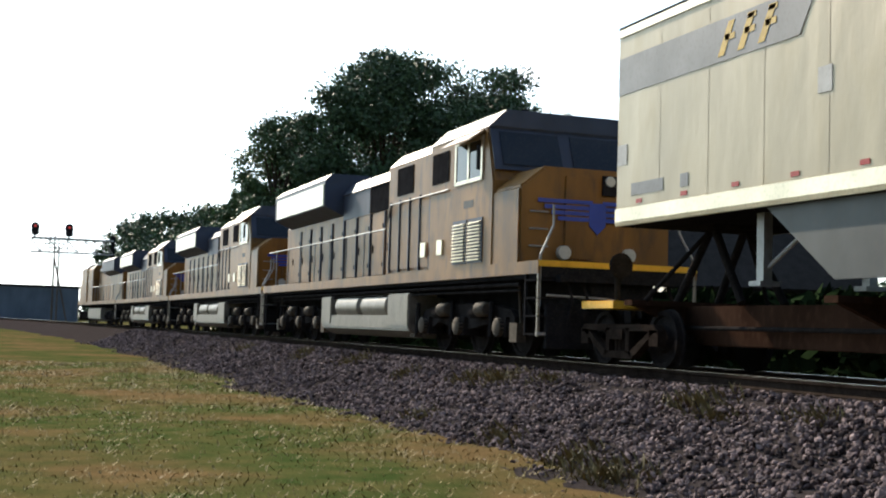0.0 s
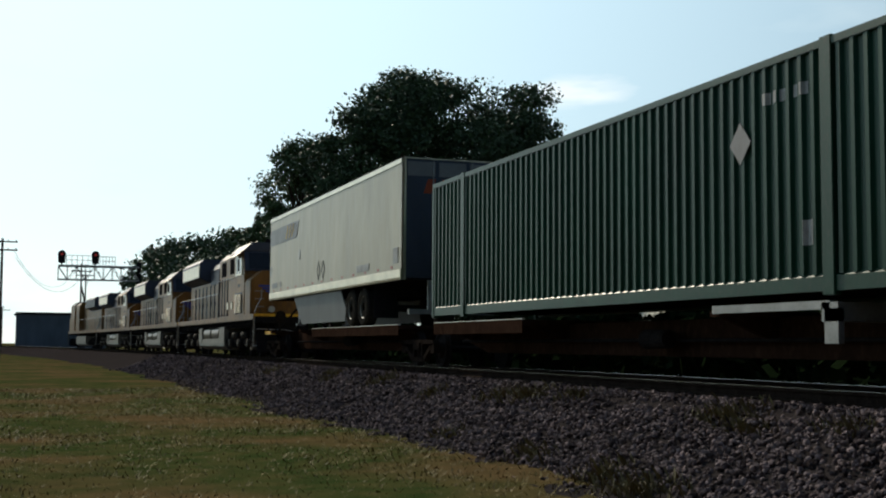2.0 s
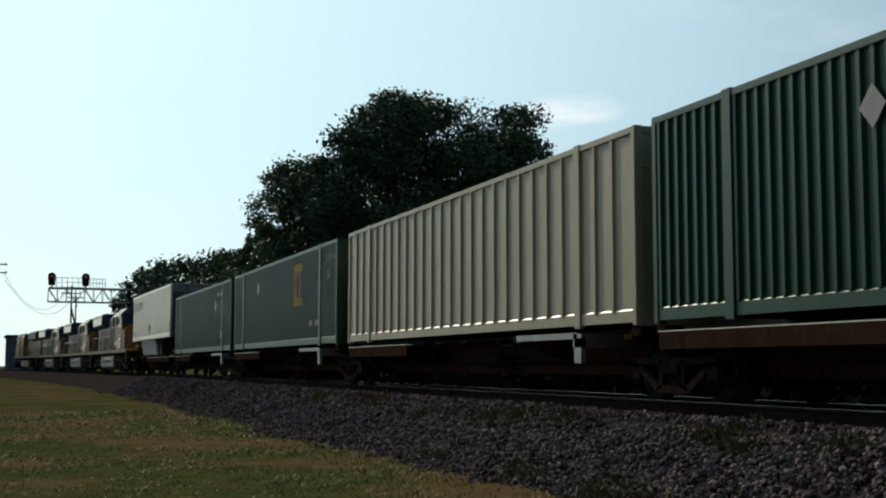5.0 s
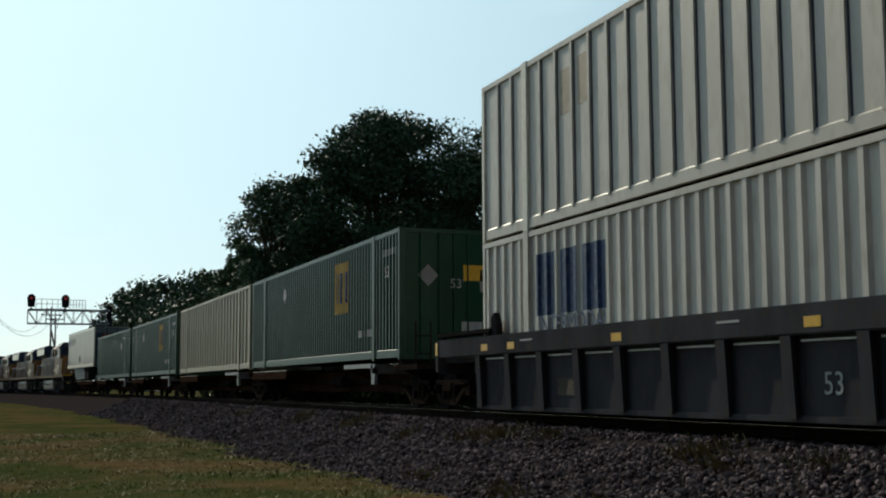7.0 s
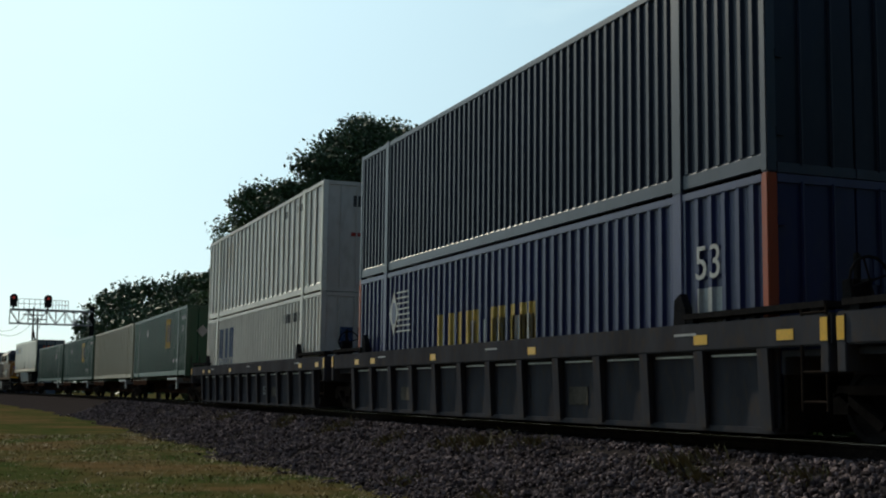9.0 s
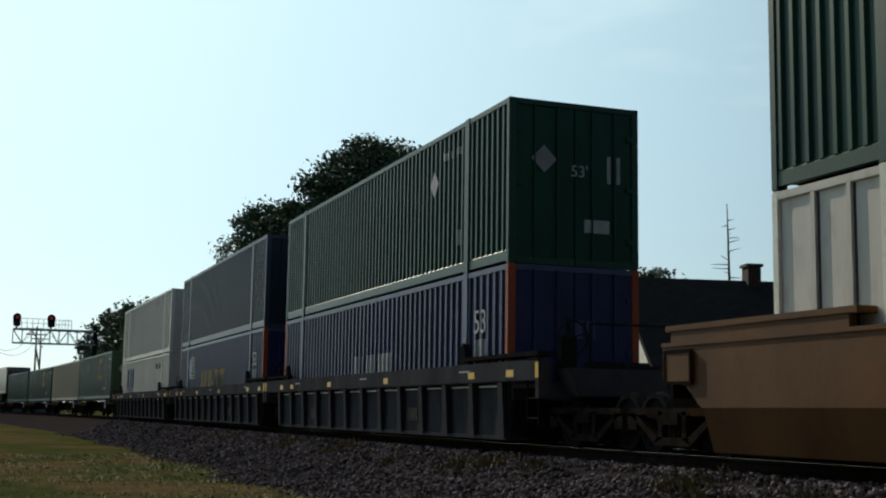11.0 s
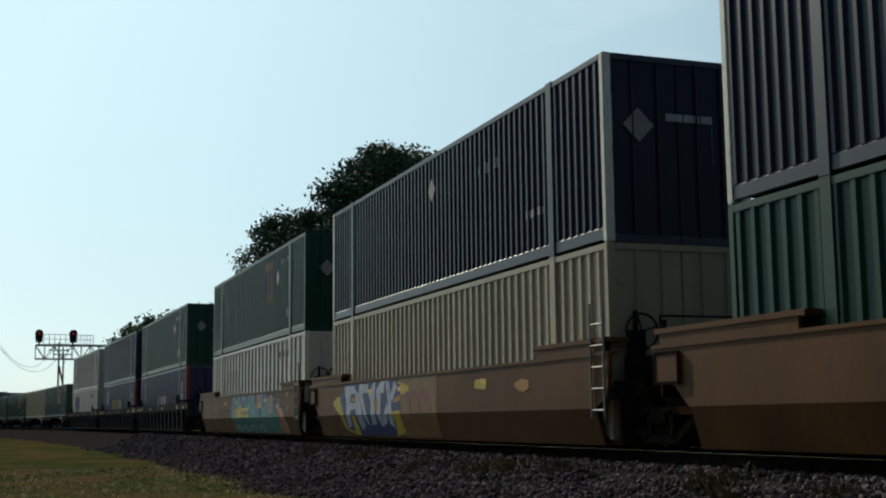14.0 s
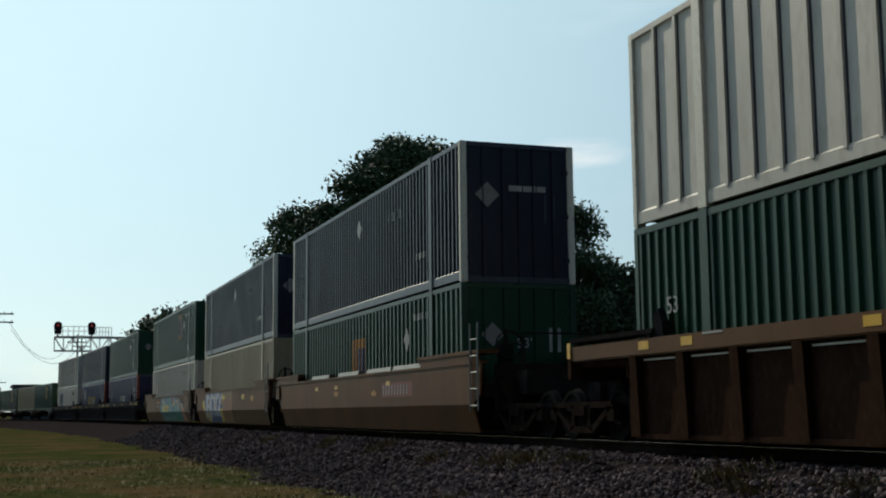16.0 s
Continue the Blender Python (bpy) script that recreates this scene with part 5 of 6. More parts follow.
def ribbed_well(label, paint, first=False, last=False, chord_top=1.40, chord_bot=1.05):
    """A well car with a heavy top chord and ribs over a sloping side sheet. y = 0: middle of the box in the well."""
    w = thing("well_car", label, "freight car", "units of the well cars")
    fr, re = 8.075 + (1.95 if first else 1.45), -8.075 - (1.75 if last else 1.35)
    for s in (-1, 1):
        # Rusty car: lighter brown paint puts the chord's sunlit look into its colour.
        part("top_chord", Form().box(min(s * 1.52, s * 1.36), max(s * 1.52, s * 1.36), re, fr, chord_bot, chord_top), BROWN_CAR if paint is RUST_CAR else paint, w, "heavy top chord", bevel=0.02)
        part("side_sheet", Form().prism([(s * 1.375, chord_bot), (s * 1.335, chord_bot), (s * 1.325, 0.1), (s * 1.365, 0.1)], -8.3, 8.2, "y"), paint, w)
        part("bottom_angle", Form().box(min(s * 1.0, s * 1.42), max(s * 1.0, s * 1.42), -8.3, 7.9, 0.08, 0.15), paint, w)
    # Pale strip in each bay paints the lit edge below the chord.
    for k in range(12):
        part("ledge", Form().box(-1.41, -1.378, -8.05 + k * 1.335, -7.02 + k * 1.335, chord_bot - 0.07, chord_bot - 0.045), PALE, w, "ledge under the chord, its lit edge put in as pale paint")
    rb = None
    for k in range(13):
        y = -8.2 + k * 1.335
        f = Form().prism([(-1.51, chord_bot), (-1.37, chord_bot), (-1.36, 0.12), (-1.46, 0.12)], -0.02, 0.02, "y").prism([(-1.515, chord_bot), (-1.49, chord_bot), (-1.44, 0.12), (-1.465, 0.12)], -0.1, 0.1, "y") if rb is None else None
        if rb is None:
            rb = part("rib", f, paint, w, "vertical side rib", at=pose(0, y, 0))
            rr = part("rib", Form().prism([(1.51, chord_bot), (1.37, chord_bot), (1.36, 0.12), (1.46, 0.12)], -0.05, 0.05, "y"), paint, w, at=pose(0, y, 0))
        else:
            twin(rb, w, pose(0, y, 0))
            twin(rr, w, pose(0, y, 0))
    for y in (-7.95, 7.65, 0.0):
        part("floor_beam", Form().box(-1.25, 1.25, y - 0.25, y + 0.25, 0.1, 0.2), paint, w)
    for y0, y1 in ((7.2, fr - 0.1), (re + 0.1, -6.5)):
        part("tray", Form().box(-1.52, -1.15, y0, y1, chord_top + 0.06, chord_top + 0.13).box(-1.5, -1.4, y0 + 0.1, y0 + 0.25, chord_top, chord_top + 0.06).box(-1.5, -1.4, y1 - 0.25, y1 - 0.1, chord_top, chord_top + 0.06), STEEL, w, "walkway tray")
    for y in (7.1, -6.4):
        part("guide", Form().prism([(y - 0.14, chord_top), (y + 0.14, chord_top), (y + 0.12, chord_top + 0.32), (y - 0.02, chord_top + 0.4), (y - 0.14, chord_top + 0.2)], -1.48, -1.37, "x"), BLACK, w, "black container guide")
    for y in (7.5, 6.3, 2.5, -2.0, -6.9, -8.6):
        part("reflector", Form().box(-1.525, -1.518, y - 0.2, y + 0.1, chord_bot + 0.08, chord_bot + 0.2), YELLOW_TAPE, w, "yellow reflector")
    for y in (5.6, -0.4, -6.6):
        part("stencil_bar", Form().box(-1.526, -1.519, y - 0.25, y + 0.25, chord_bot + 0.2, chord_bot + 0.23), LETTER_WHITE, w, "faded stencilled line")
    for y in (4.4, -3.4) if paint is GREY_CAR else ():
        part("paint_patch", Form().box(-1.382, -1.374, y - 0.3, y + 0.3, 0.35, 0.62), DUSTY, w, "pale patch low on the side sheet")
    part("number_plate", Form().box(-1.385, -1.37, -1.7, -1.3, 0.45, 0.75), paint, w)
    writing("53", 0.36, LETTER_WHITE, w, on_side(-1.382, -2.2, 0.5), "length_mark") if first else None
    hand_ladder(w, -1.5, re + 0.5, 0.35, 1.5, RUST)
    end_decks(w, fr, re, chord_bot, 1.36, paint)
    for y in (fr - 0.16, re + 0.02):
        part("end_plate", Form().box(-1.53, -1.30, y, y + 0.14, chord_bot - 0.28, chord_top - 0.02), paint, w, "end plate of the chord", bevel=0.01)
        part("reflector", Form().box(-1.537, -1.531, y + 0.01, y + 0.13, chord_bot + 0.05, chord_bot + 0.3), YELLOW_TAPE, w, "yellow reflector")
    well_ends(w, fr, re, chord_bot + 0.2, paint, first, last)
    return w


def plated_well(label, paint, first=False, last=False):
    """A well car with smooth side plates, folded in along the lower edge."""
    w = thing("well_car", label, "freight car", "units of the well cars")
    fr, re = 8.075 + (2.1 if first else 1.7), -8.075 - (1.6 if last else 0.35)
    zt, zk, zb = 1.44, 0.62, 0.08
    for s in (-1, 1):
        a, b = sorted((s * 1.5, s * 1.46))
        part("side_plate", Form().prism([(fr, zt), (fr, 0.98), (fr - 0.55, 0.9), (fr - 0.9, zk), (re + 0.5, zk), (re + 0.1, 0.8), (re, zt)], a, b, "x"), paint, w, "smooth yellow-brown side plate", bevel=0.006)
        part("lower_plate", Form().prism([(s * 1.5, zk), (s * 1.46, zk), (s * 1.31, zb), (s * 1.35, zb)], re + 0.5, fr - 0.95, "y").prism(
            [(s * 1.5, zk), (s * 1.46, zk), (s * 1.45, zk - 0.1)], fr - 0.95, fr - 0.6, "y"), paint, w, "folded lower side plate")
        part("top_flange", Form().box(min(s * 1.52, s * 1.36), max(s * 1.52, s * 1.36), re, fr, zt - 0.03, zt + 0.02), paint, w)
        for y0, y1 in ((6.3, fr - 0.1), (re + 0.1, -5.7)):
            q = part("tray", Form().prism([(min(s * 1.52, s * 1.1), zt + 0.16), (max(s * 1.52, s * 1.1), zt + 0.16), (max(s * 1.52, s * 1.1), zt + 0.24), (min(s * 1.52, s * 1.1), zt + 0.24)], y0, y1, "y").box(
                min(s * 1.5, s * 1.42), max(s * 1.5, s * 1.42), y0 + 0.15, y1 - 0.1, zt, zt + 0.17), paint, w, "raised end tray", bevel=0.01)
    part("end_plate", Form().box(-1.54, -1.505, fr - 0.75, fr - 0.1, 0.92, 1.36), paint, w, bevel=0.01)
    part("end_plate_frame", Form().box(-1.552, -1.54, fr - 0.75, fr - 0.1, 1.32, 1.36).box(-1.552, -1.54, fr - 0.75, fr - 0.1, 0.92, 0.96).box(-1.552, -1.54, fr - 0.14, fr - 0.1, 0.96, 1.32)
         .box(-1.552, -1.54, fr - 0.75, fr - 0.71, 0.96, 1.32), RUST, w)
    for y in (-7.95, 7.65):
        part("floor_beam", Form().box(-1.2, 1.2, y - 0.25, y + 0.25, 0.1, 0.2), paint, w)
    for y in (3.9, 1.6, -3.4):
        part("reflector", Form().box(-1.509, -1.501, y - 0.18, y + 0.12, 1.12, 1.22), YELLOW_TAPE, w, "yellow reflector")
    hand_ladder(w, -1.53, re + 0.55, 0.5, 2.2, GALV)
    part("bulkhead", Form().box(-1.2, 1.2, re - 0.05, re + 0.1, 0.5, 1.4), RUST, w)
    part("bulkhead", Form().box(-1.2, 1.2, fr - 0.4, fr - 0.2, 0.6, 1.3), RUST, w)
    part("brake_gear", Form().box(-0.9, 0.2, re - 0.8, re - 0.3, 0.8, 1.25).tube((-0.8, re - 0.4, 1.2), (-0.8, re - 0.4, 1.9), 0.04).tube((-0.2, re - 0.3, 0.7), (0.6, re - 0.9, 0.55), 0.04), STEEL, w)
    end_decks(w, fr, re, 1.05, 1.42, RUST)
    well_ends(w, fr, re, 1.05, RUST, first, last)
    return w


def spray(w, shapes, shift=0.0):
    """Graffiti: flat painted patches on the side plates. Each: colour, kind, centre y, z, size, stretch, seed."""
    for col, y, z, sy, sz, seed, spikes in shapes:
        y += shift
        rng = random.Random(seed)
        o = []
        n = 22
        for k in range(n):
            a = k * math.tau / n
            r = 1 + rng.uniform(-0.22, 0.22) + (0.28 if spikes and k % spikes == 0 else 0)
            o.append((y + sy * r * math.cos(a), z + sz * r * math.sin(a)))
        up = [(p, min(1.40, max(0.635, q))) for p, q in o]
        part("graffiti", Form().prism(up, -1.5015 - 0.0007 * (seed % 9), -1.379, "x"), SPRAY[col], w, "spray-painted patch")
        if z - sz < 0.3:
            lo = [(p, min(0.60, max(0.1, q))) for p, q in o]
            v = [(-1.504 - 0.0007 * (seed % 9) + (0.62 - q) * 0.278, p, q) for p, q in lo]
            part("graffiti", Form().add(v + [(a + 0.004, b, c) for a, b, c in v], [tuple(range(n)), tuple(range(n, 2 * n))[::-1]] + [(i, (i + 1) % n, n + (i + 1) % n, n + i) for i in range(n)]), SPRAY[col], w, "spray-painted patch")


def big_letters(w, y, z, h, material, pattern):
    """Painted strokes of large letters: offsets along the side and heights as fractions of h."""
    for (a0, z0), (a1, z1), t in pattern:
        d = Vector((a1 - a0, z1 - z0)).normalized() * t / 2
        q = Vector((-d.y, d.x))
        pts = [(a0 - d.x + q.x, z0 - d.y + q.y), (a1 + d.x + q.x, z1 + d.y + q.y), (a1 + d.x - q.x, z1 + d.y - q.y), (a0 - d.x - q.x, z0 - d.y - q.y)]
        part("painted_stroke", Form().prism([(y - p * h, z + r * h) for p, r in pts], -1.509, -1.501, "x"), material, w)


def cut(outline, z, keep):
    """The part of an outline above (keep = 1) or below (keep = -1) the height z."""
    out = []
    for (a, b), (c, d) in zip(outline, outline[1:] + outline[:1]):
        p, q = (b - z) * keep >= 0, (d - z) * keep >= 0
        if p:
            out.append((a, b))
        if p != q:
            k = (z - b) / (d - b)
            out.append((a + (c - a) * k, z))
    return out


COATS = itertools.count()


def mural(w, colour, outline, layer=0, name="graffiti"):
    """A sprayed patch on a plated side; it bends in over the fold at 0.62."""
    up, low = cut(outline, 0.622, 1), cut(outline, 0.618, -1)
    lift = 0.0012 * (layer + 1) + 0.00011 * (next(COATS) % 10)
    if len(up) > 2:
        part(name, Form().prism(up, -1.5005 - lift, -1.498, "x"), SPRAY[colour], w, "spray-painted patch")
    if len(low) > 2:
        v = [(-1.5035 - lift + (0.62 - q) * 0.278, p, q) for p, q in low]
        n = len(v)
        part(name, Form().add(v + [(a + 0.003, b, c) for a, b, c in v], [tuple(range(n)), tuple(range(n, 2 * n))[::-1]] + [(i, (i + 1) % n, n + (i + 1) % n, n + i) for i in range(n)]),
             SPRAY[colour], w, "spray-painted patch")


def spray_line(w, colour, points, width, layer=6):
    """A sprayed line from point to point."""
    for (a, b), (c, d) in zip(points, points[1:]):
        k = Vector((c - a, d - b))
        k = Vector((-k.y, k.x)).normalized() * width / 2
        mural(w, colour, [(a + k.x, b + k.y), (c + k.x, d + k.y), (c - k.x, d - k.y), (a - k.x, b - k.y)], layer, "spray_line")


def teal_mural(w):
    """Swollen teal letters over a jade shadow, dark wedges between them and white highlights."""
    mural(w, "jade", [(2.6, 0.7), (-4.4, 0.7), (-4.7, 1.02), (-5.0, 0.92), (-5.6, 0.5), (-5.75, 0.12), (1.9, 0.12)], 0)
    mural(w, "teal", [(2.65, 1.05), (2.35, 1.39), (-3.6, 1.39), (-3.7, 0.9), (-4.2, 0.72), (-4.5, 0.6), (2.6, 0.6)], 1)
    mural(w, "blue", [(2.7, 1.3), (2.5, 1.39), (2.55, 0.4), (2.0, 0.13), (2.75, 0.5)], 2)
    for y, d in ((0.82, 0.4), (-0.28, 0.62), (-1.72, 0.55), (-2.06, 0.75), (-3.2, 0.5), (1.75, 0.25)):
        mural(w, "blue", [(y + 0.2, 1.39), (y - 0.2, 1.39), (y - 0.03, 1.39 - d), (y + 0.05, 1.39 - d)], 2)
        spray_line(w, "white", [(y + 0.24, 1.38), (y + 0.14, 1.39 - d * 0.6), (y + 0.05, 1.36 - d)], 0.03, 3)
    for y, z, r in ((2.0, 1.1, 0.16), (0.35, 1.12, 0.15), (-0.7, 0.82, 0.12), (-2.6, 0.85, 0.2)):
        mural(w, "blue", [(y + r * math.cos(k * math.tau / 14), z + r * 1.25 * math.sin(k * math.tau / 14)) for k in range(14)], 2)
        spray_line(w, "white", [(y + r * 1.15 * math.cos(a), z + r * 1.35 * math.sin(a)) for a in (0.4, 0.9, 1.4, 1.9, 2.4, 2.9)], 0.03, 3)
    mural(w, "red", [(-2.12, 1.38), (-2.5, 1.38), (-2.45, 0.95), (-2.1, 0.92)], 3)
    mural(w, "yellow", [(-2.2, 1.06), (-2.75, 1.08), (-2.75, 0.95), (-2.2, 0.92)], 4)
    mural(w, "yellow", [(1.1, 1.1), (0.75, 1.1), (0.75, 0.97), (1.1, 0.97)], 4)
    mural(w, "yellow", [(1.86, 0.93), (-0.6, 0.97), (-0.6, 0.645), (1.86, 0.63)], 4, "painted_band")
    for k, y in enumerate((1.72, 1.3, 0.75, 0.6, 0.45, 0.2, 0.05, -0.1, -0.3, -0.42)):
        mural(w, "blue", [(y, 0.86), (y - 0.1, 0.86), (y - 0.1, 0.72), (y, 0.72)], 5, "marking_bar")
    for y, r in ((-3.95, 0.24), (-4.4, 0.3)):
        for q, col, ly in ((1.25, "blue", 3), (1.1, "tan", 4), (0.95, "grey", 5)):
            mural(w, col, [(y + r * q * math.cos(k * math.tau / 16), 1.02 + 0.95 * r * q * math.sin(k * math.tau / 16)) for k in range(16)], ly)
    mural(w, "tan", [(-5.0, 1.02), (-5.6, 0.98), (-6.2, 0.66), (-6.55, 0.25), (-6.5, 0.12), (-5.7, 0.12), (-5.5, 0.55)], 1)
    mural(w, "red", [(-5.1, 0.93), (-5.6, 0.85), (-6.1, 0.52), (-6.38, 0.2), (-6.3, 0.12), (-5.75, 0.12), (-5.6, 0.5)], 2)
    spray_line(w, "blue", [(-4.5, 0.9), (-4.75, 1.05), (-5.1, 0.9), (-5.5, 0.62), (-5.75, 0.35), (-5.8, 0.13)], 0.09, 3)
    spray_line(w, "white", [(-5.3, 0.6), (-5.5, 0.42), (-5.6, 0.2)], 0.035, 4)
    for y in (1.5, 0.2, -1.1, -2.6):
        spray_line(w, "white", [(y + 0.45, 0.2), (y + 0.2, 0.33), (y - 0.1, 0.34), (y - 0.4, 0.2), (y - 0.5, 0.14)], 0.04, 3)
        spray_line(w, "blue", [(y + 0.5, 0.5), (y + 0.1, 0.42), (y - 0.3, 0.22)], 0.1, 2)
    rng = random.Random(17)
    for row, (y0, n) in enumerate(((-4.55, 9), (-5.2, 8), (-5.75, 5))):
        for k in range(n):
            y, z = y0 - k * 0.15, 1.27 - row * 0.17 - k * 0.008
            spray_line(w, "white", [(y, z), (y - rng.uniform(0, 0.06), z - 0.1), (y - 0.1, z - rng.uniform(0, 0.1))], 0.022, 5)
    spray_line(w, "tan", [(-6.5, 0.95), (-6.45, 1.2), (-6.6, 1.34), (-6.85, 1.25), (-6.9, 1.0), (-6.7, 0.85)], 0.05, 4)


def white_mural(w):
    """Angular white letters outlined in blue on yellow patches."""
    mural(w, "ochre", [(1.7, 1.39), (-0.9, 1.39), (-0.8, 0.12), (1.7, 0.12)], 0, "paint_patch")
    mural(w, "yellow", [(7.25, 0.95), (6.9, 1.08), (6.2, 1.1), (6.0, 0.6), (5.3, 0.4), (5.2, 0.12), (5.9, 0.2), (6.35, 0.3), (6.6, 0.65), (7.1, 0.8)], 0)
    mural(w, "yellow", [(1.95, 1.36), (0.95, 1.22), (0.95, 1.1), (1.7, 1.02)], 1)
    mural(w, "blue", [(6.6, 1.0), (6.1, 1.37), (2.0, 1.39), (1.5, 1.25), (1.55, 0.95), (1.5, 0.72), (1.9, 0.5), (2.0, 0.14), (5.0, 0.12), (6.1, 0.3), (6.3, 0.75)], 2)
    mural(w, "yellow", [(2.2, 0.68), (1.6, 0.7), (1.45, 0.2), (2.1, 0.12), (2.0, 0.4)], 3)
    mural(w, "yellow", [(5.5, 0.62), (5.2, 0.6), (5.0, 0.14), (5.45, 0.14)], 3)
    for o in ([(6.12, 1.3), (5.7, 1.33), (5.55, 1.1), (5.65, 0.35), (6.0, 0.3), (5.95, 0.9)], [(6.1, 1.34), (5.2, 1.34), (5.1, 1.15), (5.75, 1.12)], [(5.8, 0.9), (4.9, 0.94), (4.95, 0.78), (5.75, 0.74)],
              [(5.15, 1.25), (4.8, 1.1), (4.42, 0.35), (4.75, 0.25), (5.1, 0.7)], [(4.75, 1.36), (4.0, 1.35), (4.0, 1.16), (4.85, 1.1)], [(4.8, 1.15), (4.5, 1.12), (4.08, 0.5), (4.08, 0.36), (4.38, 0.5)],
              [(3.98, 1.08), (3.6, 1.37), (3.4, 1.37), (3.5, 0.9), (3.45, 0.4), (3.85, 0.37), (3.8, 0.9)],
              [(3.33, 1.2), (2.95, 1.38), (2.68, 1.38), (2.75, 1.1), (3.0, 1.13), (3.03, 0.62), (2.75, 0.62), (2.55, 0.85), (2.42, 0.75), (2.62, 0.42), (3.1, 0.33), (3.33, 0.6)],
              [(2.63, 1.38), (2.35, 1.38), (2.22, 0.95), (2.12, 0.3), (2.42, 0.4), (2.45, 0.9)], [(2.28, 1.02), (1.95, 1.35), (1.75, 1.24), (2.12, 0.9)]):
        mural(w, "white", o, 4)
    mural(w, "amber", [(5.45, 1.06), (5.1, 1.06), (5.1, 0.95), (5.45, 0.95)], 5)
    mural(w, "amber", [(3.42, 0.98), (3.2, 0.98), (3.2, 0.68), (3.42, 0.68)], 5)
    mural(w, "amber", [(1.95, 0.97), (1.5, 1.05), (1.5, 0.92), (2.0, 0.87)], 5)
    # a painted mark as plain bars
    mural(w, "rust", [(1.15, 1.1), (-0.35, 1.1), (-0.35, 0.96), (1.15, 0.96)], 3, "painted_mark")
    for y in (0.88, 0.3):
        mural(w, "rust", [(y + 0.09, 0.95), (y - 0.09, 0.95), (y - 0.09, 0.63), (y + 0.09, 0.63)], 3, "painted_mark")
    mural(w, "rust", [(-0.1, 0.95), (-0.35, 0.95), (-0.6, 0.63), (-0.3, 0.63)], 3, "painted_mark")


# grey articulated well car, three units
G1, G2, G3 = -33.77, -53.36, -72.4
rolls(ribbed_well("weathered grey articulated well car unit with ribbed sides", GREY_CAR, first=True), G1)
rolls(ribbed_well("weathered grey articulated well car unit, middle unit", GREY_CAR), G2)
rolls(ribbed_well("weathered grey articulated well car unit, last unit", GREY_CAR, last=True), G3)
# yellow-brown articulated well car, three units
wa = rolls(plated_well("yellow-brown well car unit covered in teal graffiti", BROWN_CAR, first=True), -96.1)
wb = rolls(plated_well("yellow-brown well car unit with white and blue graffiti", BROWN_CAR), -115.5)
wc = rolls(plated_well("yellow-brown well car unit, lightly tagged, last unit", BROWN_CAR, last=True), -134.96)
rolls(ribbed_well("rusty brown well car with ribbed sides", RUST_CAR, first=True, chord_top=1.5, chord_bot=1.26), -158.6)

teal_mural(wa)
big_letters(wa, 5.25, 0.76, 0.2, LETTER_WHITE, [((k * 1.55, 0), (k * 1.55, 1), 0.22) for k in range(9)])
white_mural(wb)
spray(wb, [("yellow", -3.3, 1.12, 0.32, 0.1, 34, 0), ("amber", -5.2, 1.05, 0.3, 0.1, 35, 0)])
mural(wc, "rust", [(-2.9, 1.18), (-5.3, 1.18), (-5.3, 0.84), (-2.9, 0.84)], 0, "marking_plate")
big_letters(wc, -3.05, 0.92, 0.18, LETTER_WHITE, [((k * 1.3, 0), (k * 1.3, 1), 0.3) for k in range(9)])
spray(wc, [("amber", 1.6, 1.0, 0.26, 0.08, 31, 0), ("amber", -2.2, 0.95, 0.2, 0.07, 33, 0)])
# Edge guards in pale TANK paint, standing in for sunlit strips.
for y in (3.45, 0.3, -2.6, -4.9):
    part("deflector", Form().prism([(-1.52, 1.46), (-1.36, 1.46), (-1.36, 1.56), (-1.48, 1.56)], y - 1.05, y + 1.05, "y"), TANK, wc, "edge guard, its sunlit look in the pale colour")

# ---- the loads ----
for k, uf in enumerate((46.65, 29.45)):
    c = green_box(turned=bool(k))
    load(c, uf, 1.1)
    if k:
        emblem(c, -3.2, 1.95)
        tagged(c, "green corrugated intermodal container with a faded yellow square emblem")
c = container("cream corrugated container with yellow-edged doors", CREAM, CREAM, rib="post", post_paint=CREAM)
load(c, 12.03, 1.1)
c = green_box(turned=True)
emblem(c, -3.2, 1.95)
bars_end(c, 0.25, 1.8, (0.5,), 0.36, YELLOW)
tagged(c, "green container with a yellow emblem beside its doors")
load(c, -4.63, 1.1)

LOW, HIGH = 0.165, 3.15
c = container("dirty white corrugated container with large blue letters", WHITE, WHITE, pitch=0.36, post_paint=WHITE)
blue_letters(c, 5.7, 1.5)
writing("INTERMODAL", 0.4, LETTER_BLUE, c, on_side(-1.297, 4.36, 1.33), "painted_word")
bars_side(c, -3.9, 2.3, (0.18, 0.18, 0.18, 0.18, -0.2, 0.18, 0.18, 0.18, 0.18), 0.26, LETTER_BLACK)
bars_end(c, -0.75, 1.5, (0.35, 0.35, 0.35), 0.55, LETTER_BLUE)
load(c, -25.73, LOW)
c = white_box()
stain(c, 4.75, 1.75, 0.5, 0.75)
stain(c, 4.1, 1.8, 0.5, 0.8)
bars_side(c, -3.6, 2.45, (0.2, 0.2, 0.2, -0.3, 0.2, -0.2, 0.2, 0.2, 0.2), 0.2, LETTER_BLACK)
part("end_patch", Form().box(-0.45, 0.4, -8.062, -8.04, 2.3, 2.6), LETTER_BLACK, c)
part("end_mark", Form().box(-0.5, -0.2, -8.062, -8.04, 1.5, 1.6), RED_TAPE, c)
load(c, -25.73, HIGH)

